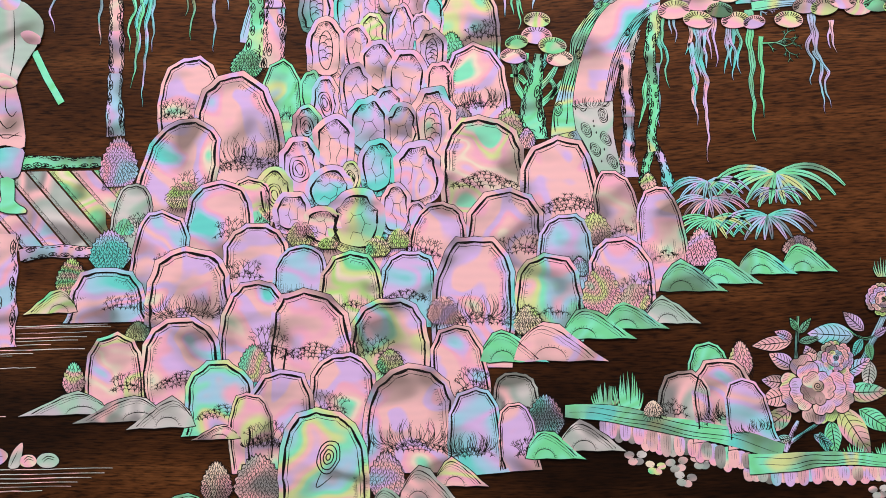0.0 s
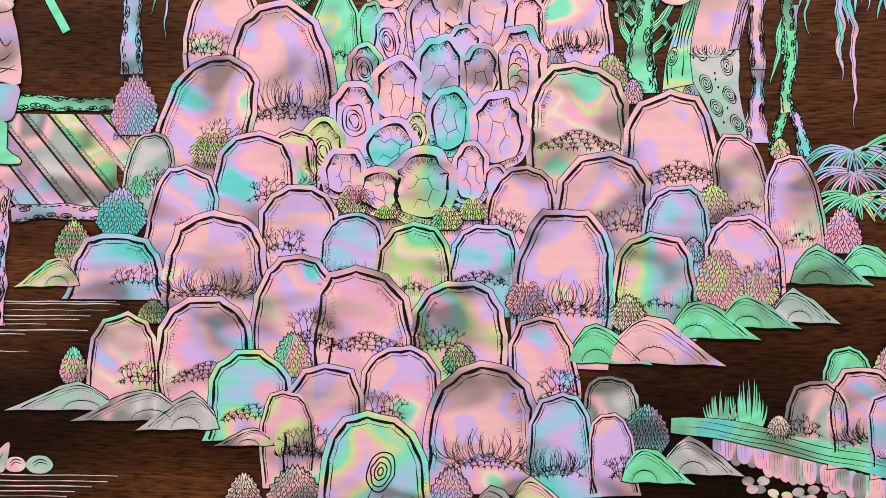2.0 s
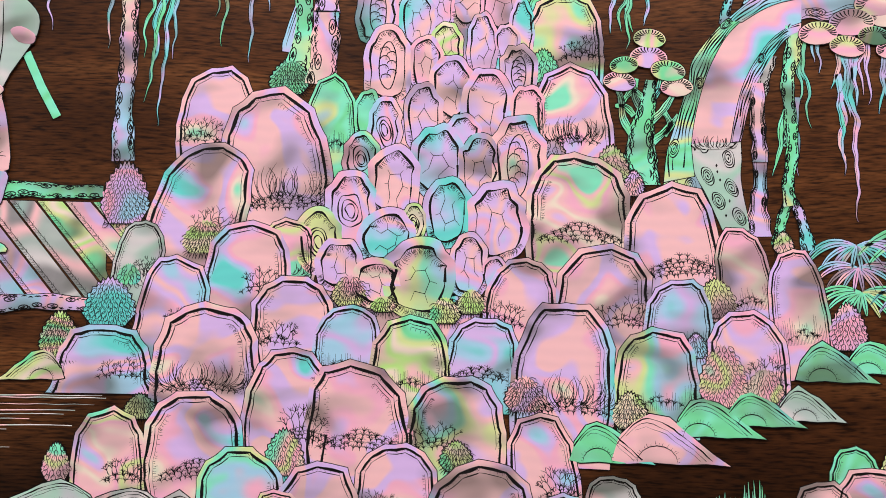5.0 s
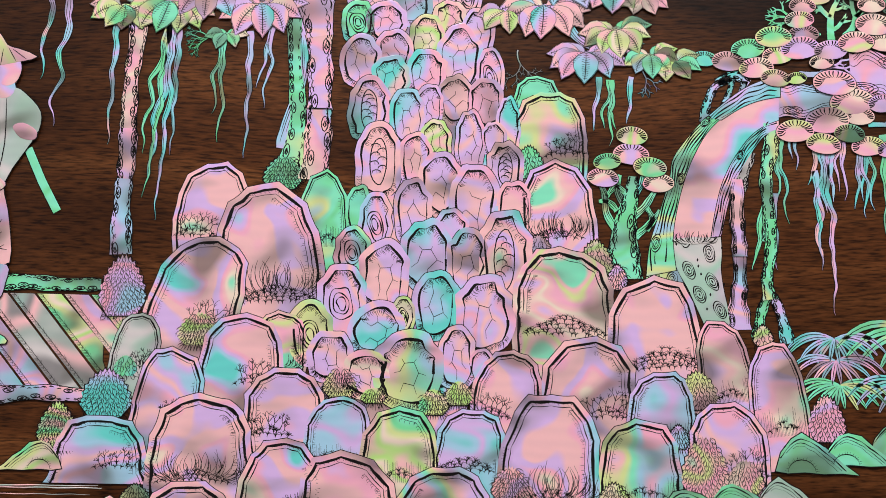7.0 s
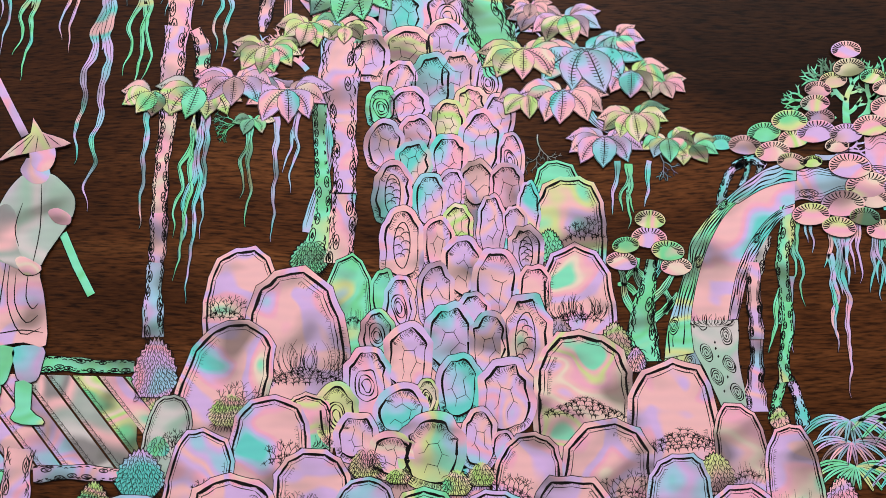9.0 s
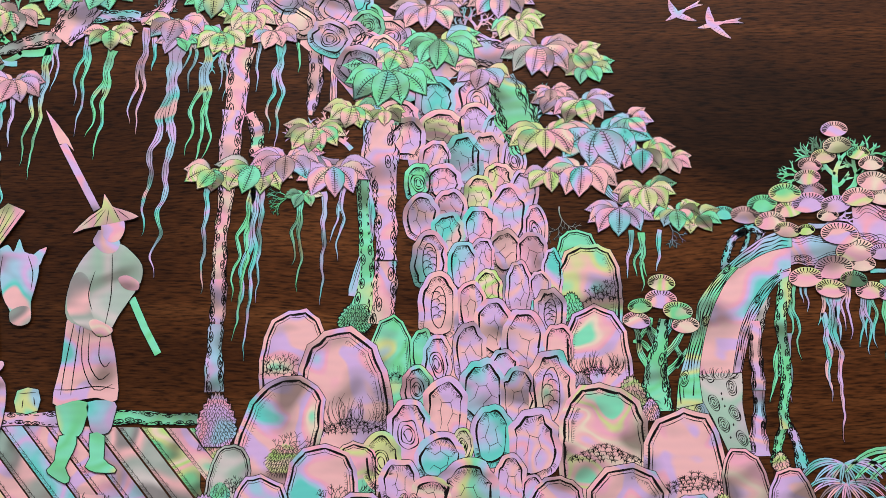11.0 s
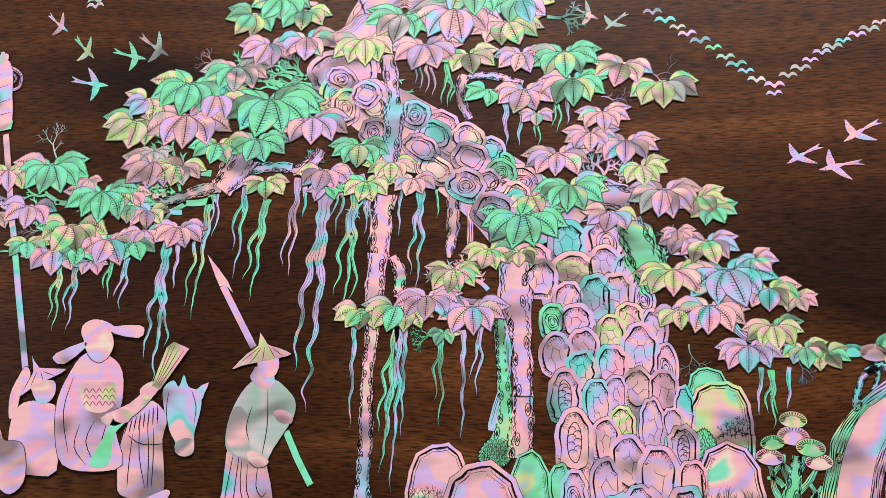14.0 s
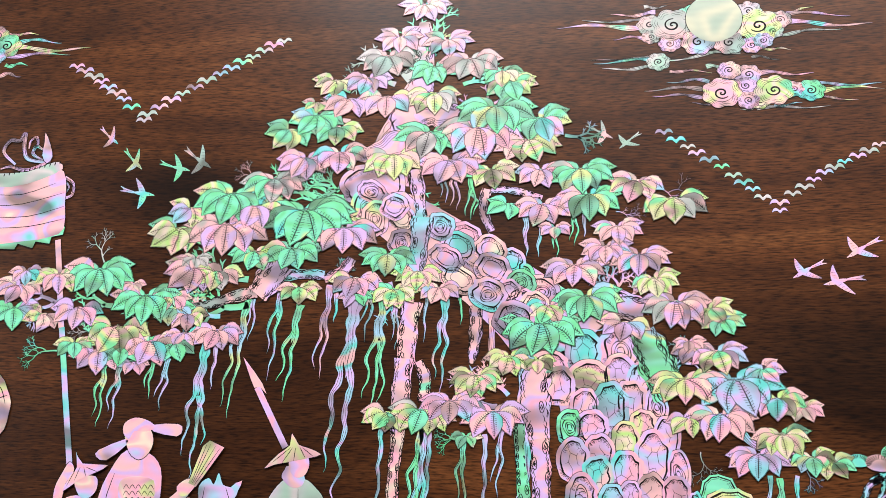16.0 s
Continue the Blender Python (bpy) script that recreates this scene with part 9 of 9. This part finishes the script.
cloud_tail(moon_cloud, 0.0276, 1.3767, -0.0120, 1.3763, 0.0034, 'silver', 567)
cloud_tail(moon_cloud, 0.0298, 1.3842, -0.0195, 1.3836, 0.0019, 'grey', 568)
cloud_tail(moon_cloud, 0.0330, 1.3734, 0.0605, 1.3706, 0.0026, 'cream', 569)
cloud_tail(moon_cloud, 0.0571, 1.3742, 0.0790, 1.3738, 0.0033, 'silver', 570)
cloud_tail(moon_cloud, 0.0182, 1.4221, 0.0335, 1.4224, 0.0027, 'grey', 571)
cloud_lump(moon_cloud, 0.0215, 1.4086, 0.0076, 'grey', 572)
cloud_lump(moon_cloud, 0.0218, 1.3994, 0.0053, 'grey', 573)
cloud_lump(moon_cloud, 0.0501, 1.4134, 0.0090, 'green', 574)
cloud_lump(moon_cloud, 0.0340, 1.3935, 0.0064, 'lav', 575)
cloud_lump(moon_cloud, 0.0366, 1.4076, 0.0124, 'grey', 576)
cloud_lump(moon_cloud, 0.0875, 1.4153, 0.0074, 'silver', 577)
cloud_lump(moon_cloud, 0.1071, 1.4075, 0.0066, 'grey', 578)
cloud_lump(moon_cloud, 0.1021, 1.3992, 0.0058, 'silver', 579)
cloud_lump(moon_cloud, 0.0929, 1.4037, 0.0125, 'olive', 580)
cloud_lump(moon_cloud, 0.0875, 1.3894, 0.0062, 'lav', 581)
cloud_lump(moon_cloud, 0.0950, 1.3924, 0.0058, 'blue', 582)
cloud_lump(moon_cloud, 0.0730, 1.3920, 0.0088, 'grey', 583)
cloud_lump(moon_cloud, 0.0527, 1.3936, 0.0097, 'cream', 584)
cloud_lump(moon_cloud, 0.0259, 1.3802, 0.0067, 'silver', 585)
moon = part("moon", Inlay().plate(oval(0, 0, 0.0186, 0.0180, 48)), ["moon"], None, at(0.0642, 1.4111, 0.0009))
tagged(moon, "round greenish mother-of-pearl moon resting on curled clouds", "moon")
low_cloud = thing("cloud", 'curled mother-of-pearl cloud bank with streaming wisps', "cloud", "drifting clouds")
cloud_tail(low_cloud, 0.0599, 1.3594, 0.0156, 1.3595, 0.0036, 'grey', 586)
cloud_tail(low_cloud, 0.0584, 1.3649, 0.0307, 1.3647, 0.0029, 'blue', 587)
cloud_tail(low_cloud, 0.0558, 1.3534, 0.0210, 1.3551, 0.0029, 'lav', 588)
cloud_tail(low_cloud, 0.0663, 1.3467, 0.0464, 1.3484, 0.0022, 'cream', 589)
cloud_tail(low_cloud, 0.0913, 1.3681, 0.1252, 1.3663, 0.0032, 'pink', 590)
cloud_tail(low_cloud, 0.1135, 1.3554, 0.1677, 1.3539, 0.0050, 'olive', 591)
cloud_tail(low_cloud, 0.1209, 1.3583, 0.1663, 1.3568, 0.0032, 'blue', 592)
cloud_tail(low_cloud, 0.1201, 1.3494, 0.1513, 1.3462, 0.0025, 'cream', 593)
cloud_tail(low_cloud, 0.0894, 1.3435, 0.0768, 1.3421, 0.0021, 'silver', 594)
cloud_tail(low_cloud, 0.0876, 1.3428, 0.1335, 1.3423, 0.0025, 'grey', 595)
cloud_tail(low_cloud, 0.0984, 1.3439, 0.1162, 1.3455, 0.0021, 'blue', 596)
cloud_lump(low_cloud, 0.0716, 1.3713, 0.0066, 'cream', 597)
cloud_lump(low_cloud, 0.0840, 1.3677, 0.0072, 'lav', 598)
cloud_lump(low_cloud, 0.0746, 1.3628, 0.0058, 'pink', 599)
cloud_lump(low_cloud, 0.0816, 1.3595, 0.0065, 'pink', 600)
cloud_lump(low_cloud, 0.1223, 1.3542, 0.0077, 'green', 601)
cloud_lump(low_cloud, 0.1118, 1.3555, 0.0057, 'pink', 602)
cloud_lump(low_cloud, 0.0897, 1.3476, 0.0054, 'olive', 603)
cloud_lump(low_cloud, 0.0827, 1.3488, 0.0064, 'lav', 604)
cloud_lump(low_cloud, 0.0658, 1.3549, 0.0109, 'cream', 605)
cloud_lump(low_cloud, 0.0993, 1.3553, 0.0107, 'olive', 606)
west_cloud = thing("cloud", 'pale green curled cloud with streaming wisps', "cloud", "drifting clouds")
cloud_tail(west_cloud, -0.4576, 1.4256, -0.4150, 1.4216, 0.0043, 'blue', 607)
cloud_tail(west_cloud, -0.4563, 1.4177, -0.3910, 1.4144, 0.0052, 'olive', 608)
cloud_tail(west_cloud, -0.4601, 1.4131, -0.4065, 1.4110, 0.0038, 'pink', 609)
cloud_tail(west_cloud, -0.4634, 1.4318, -0.4348, 1.4291, 0.0038, 'cream', 610)
cloud_tail(west_cloud, -0.4587, 1.4049, -0.4399, 1.4038, 0.0038, 'green', 611)
cloud_tail(west_cloud, -0.4620, 1.3969, -0.4439, 1.3945, 0.0038, 'pink', 612)
cloud_lump(west_cloud, -0.4702, 1.4298, 0.0086, 'cream', 613)
cloud_lump(west_cloud, -0.4606, 1.4209, 0.0105, 'olive', 614)
cloud_lump(west_cloud, -0.4695, 1.4127, 0.0086, 'blue', 615)

# ---- flying lines and swallows ----
gull(-0.3994, 1.4002, 0.0133, 'lav', 616)
gull(-0.3924, 1.3960, 0.0151, 'lav', 617)
gull(-0.3845, 1.3909, 0.0168, 'silver', 618)
gull(-0.3780, 1.3864, 0.0131, 'lav', 619)
gull(-0.3719, 1.3814, 0.0149, 'lav', 620)
gull(-0.3646, 1.3764, 0.0166, 'silver', 621)
gull(-0.3581, 1.3711, 0.0129, 'blue', 622)
gull(-0.3515, 1.3644, 0.0146, 'green', 623)
gull(-0.3385, 1.3579, 0.0162, 'silver', 624)
gull(-0.3405, 1.3535, 0.0127, 'silver', 625)
gull(-0.3300, 1.3633, 0.0145, 'lav', 626)
gull(-0.3215, 1.3688, 0.0162, 'lav', 627)
gull(-0.3133, 1.3734, 0.0127, 'silver', 628)
gull(-0.3043, 1.3780, 0.0144, 'lav', 629)
gull(-0.2957, 1.3830, 0.0161, 'silver', 630)
gull(-0.2858, 1.3879, 0.0126, 'lav', 631)
gull(-0.2776, 1.3921, 0.0143, 'blue', 632)
gull(-0.2694, 1.3967, 0.0160, 'green', 633)
gull(-0.2620, 1.4004, 0.0125, 'silver', 634)
gull(-0.2538, 1.4050, 0.0142, 'silver', 635)
gull(-0.2469, 1.4092, 0.0159, 'lav', 636)
gull(-0.2394, 1.4120, 0.0125, 'silver', 637)
gull(0.0271, 1.3284, 0.0120, 'lav', 638)
gull(0.0345, 1.3224, 0.0134, 'blue', 639)
gull(0.0418, 1.3173, 0.0104, 'silver', 640)
gull(0.0473, 1.3127, 0.0118, 'lav', 641)
gull(0.0549, 1.3076, 0.0132, 'blue', 642)
gull(0.0624, 1.3026, 0.0103, 'green', 643)
gull(0.0693, 1.2961, 0.0116, 'silver', 644)
gull(0.0753, 1.2912, 0.0129, 'blue', 645)
gull(0.0806, 1.2864, 0.0101, 'pink', 646)
gull(0.0864, 1.2805, 0.0114, 'silver', 647)
gull(0.0964, 1.2767, 0.0127, 'lav', 648)
gull(0.0960, 1.2714, 0.0099, 'blue', 649)
gull(0.1048, 1.2826, 0.0113, 'silver', 650)
gull(0.1124, 1.2869, 0.0127, 'silver', 651)
gull(0.1183, 1.2917, 0.0099, 'lav', 652)
gull(0.1253, 1.2965, 0.0113, 'lav', 653)
gull(0.1317, 1.2997, 0.0126, 'silver', 654)
gull(0.1382, 1.3033, 0.0099, 'blue', 655)
gull(0.1465, 1.3069, 0.0112, 'pink', 656)
gull(0.1536, 1.3101, 0.0125, 'silver', 657)
gull(0.1602, 1.3141, 0.0098, 'silver', 658)
swallow(-0.3651, 1.3411, 0.0185, 40, 'pink', 659)
swallow(-0.3443, 1.3218, 0.0199, 45, 'green', 660)
swallow(-0.3115, 1.3154, 0.0221, 15, 'green', 661)
swallow(-0.2952, 1.3208, 0.0237, 35, 'grey', 662)
swallow(-0.3373, 1.2969, 0.0247, 10, 'blue', 663)
swallow(0.1088, 1.2322, 0.0207, 150, 'lav', 664)
swallow(0.1287, 1.2250, 0.0230, 168, 'lav', 665)
swallow(0.1423, 1.2454, 0.0224, 148, 'pink', 666)
swallow(-0.0141, 1.3298, 0.0186, 30, 'grey', 667)
swallow(0.0038, 1.3229, 0.0162, 140, 'silver', 668)
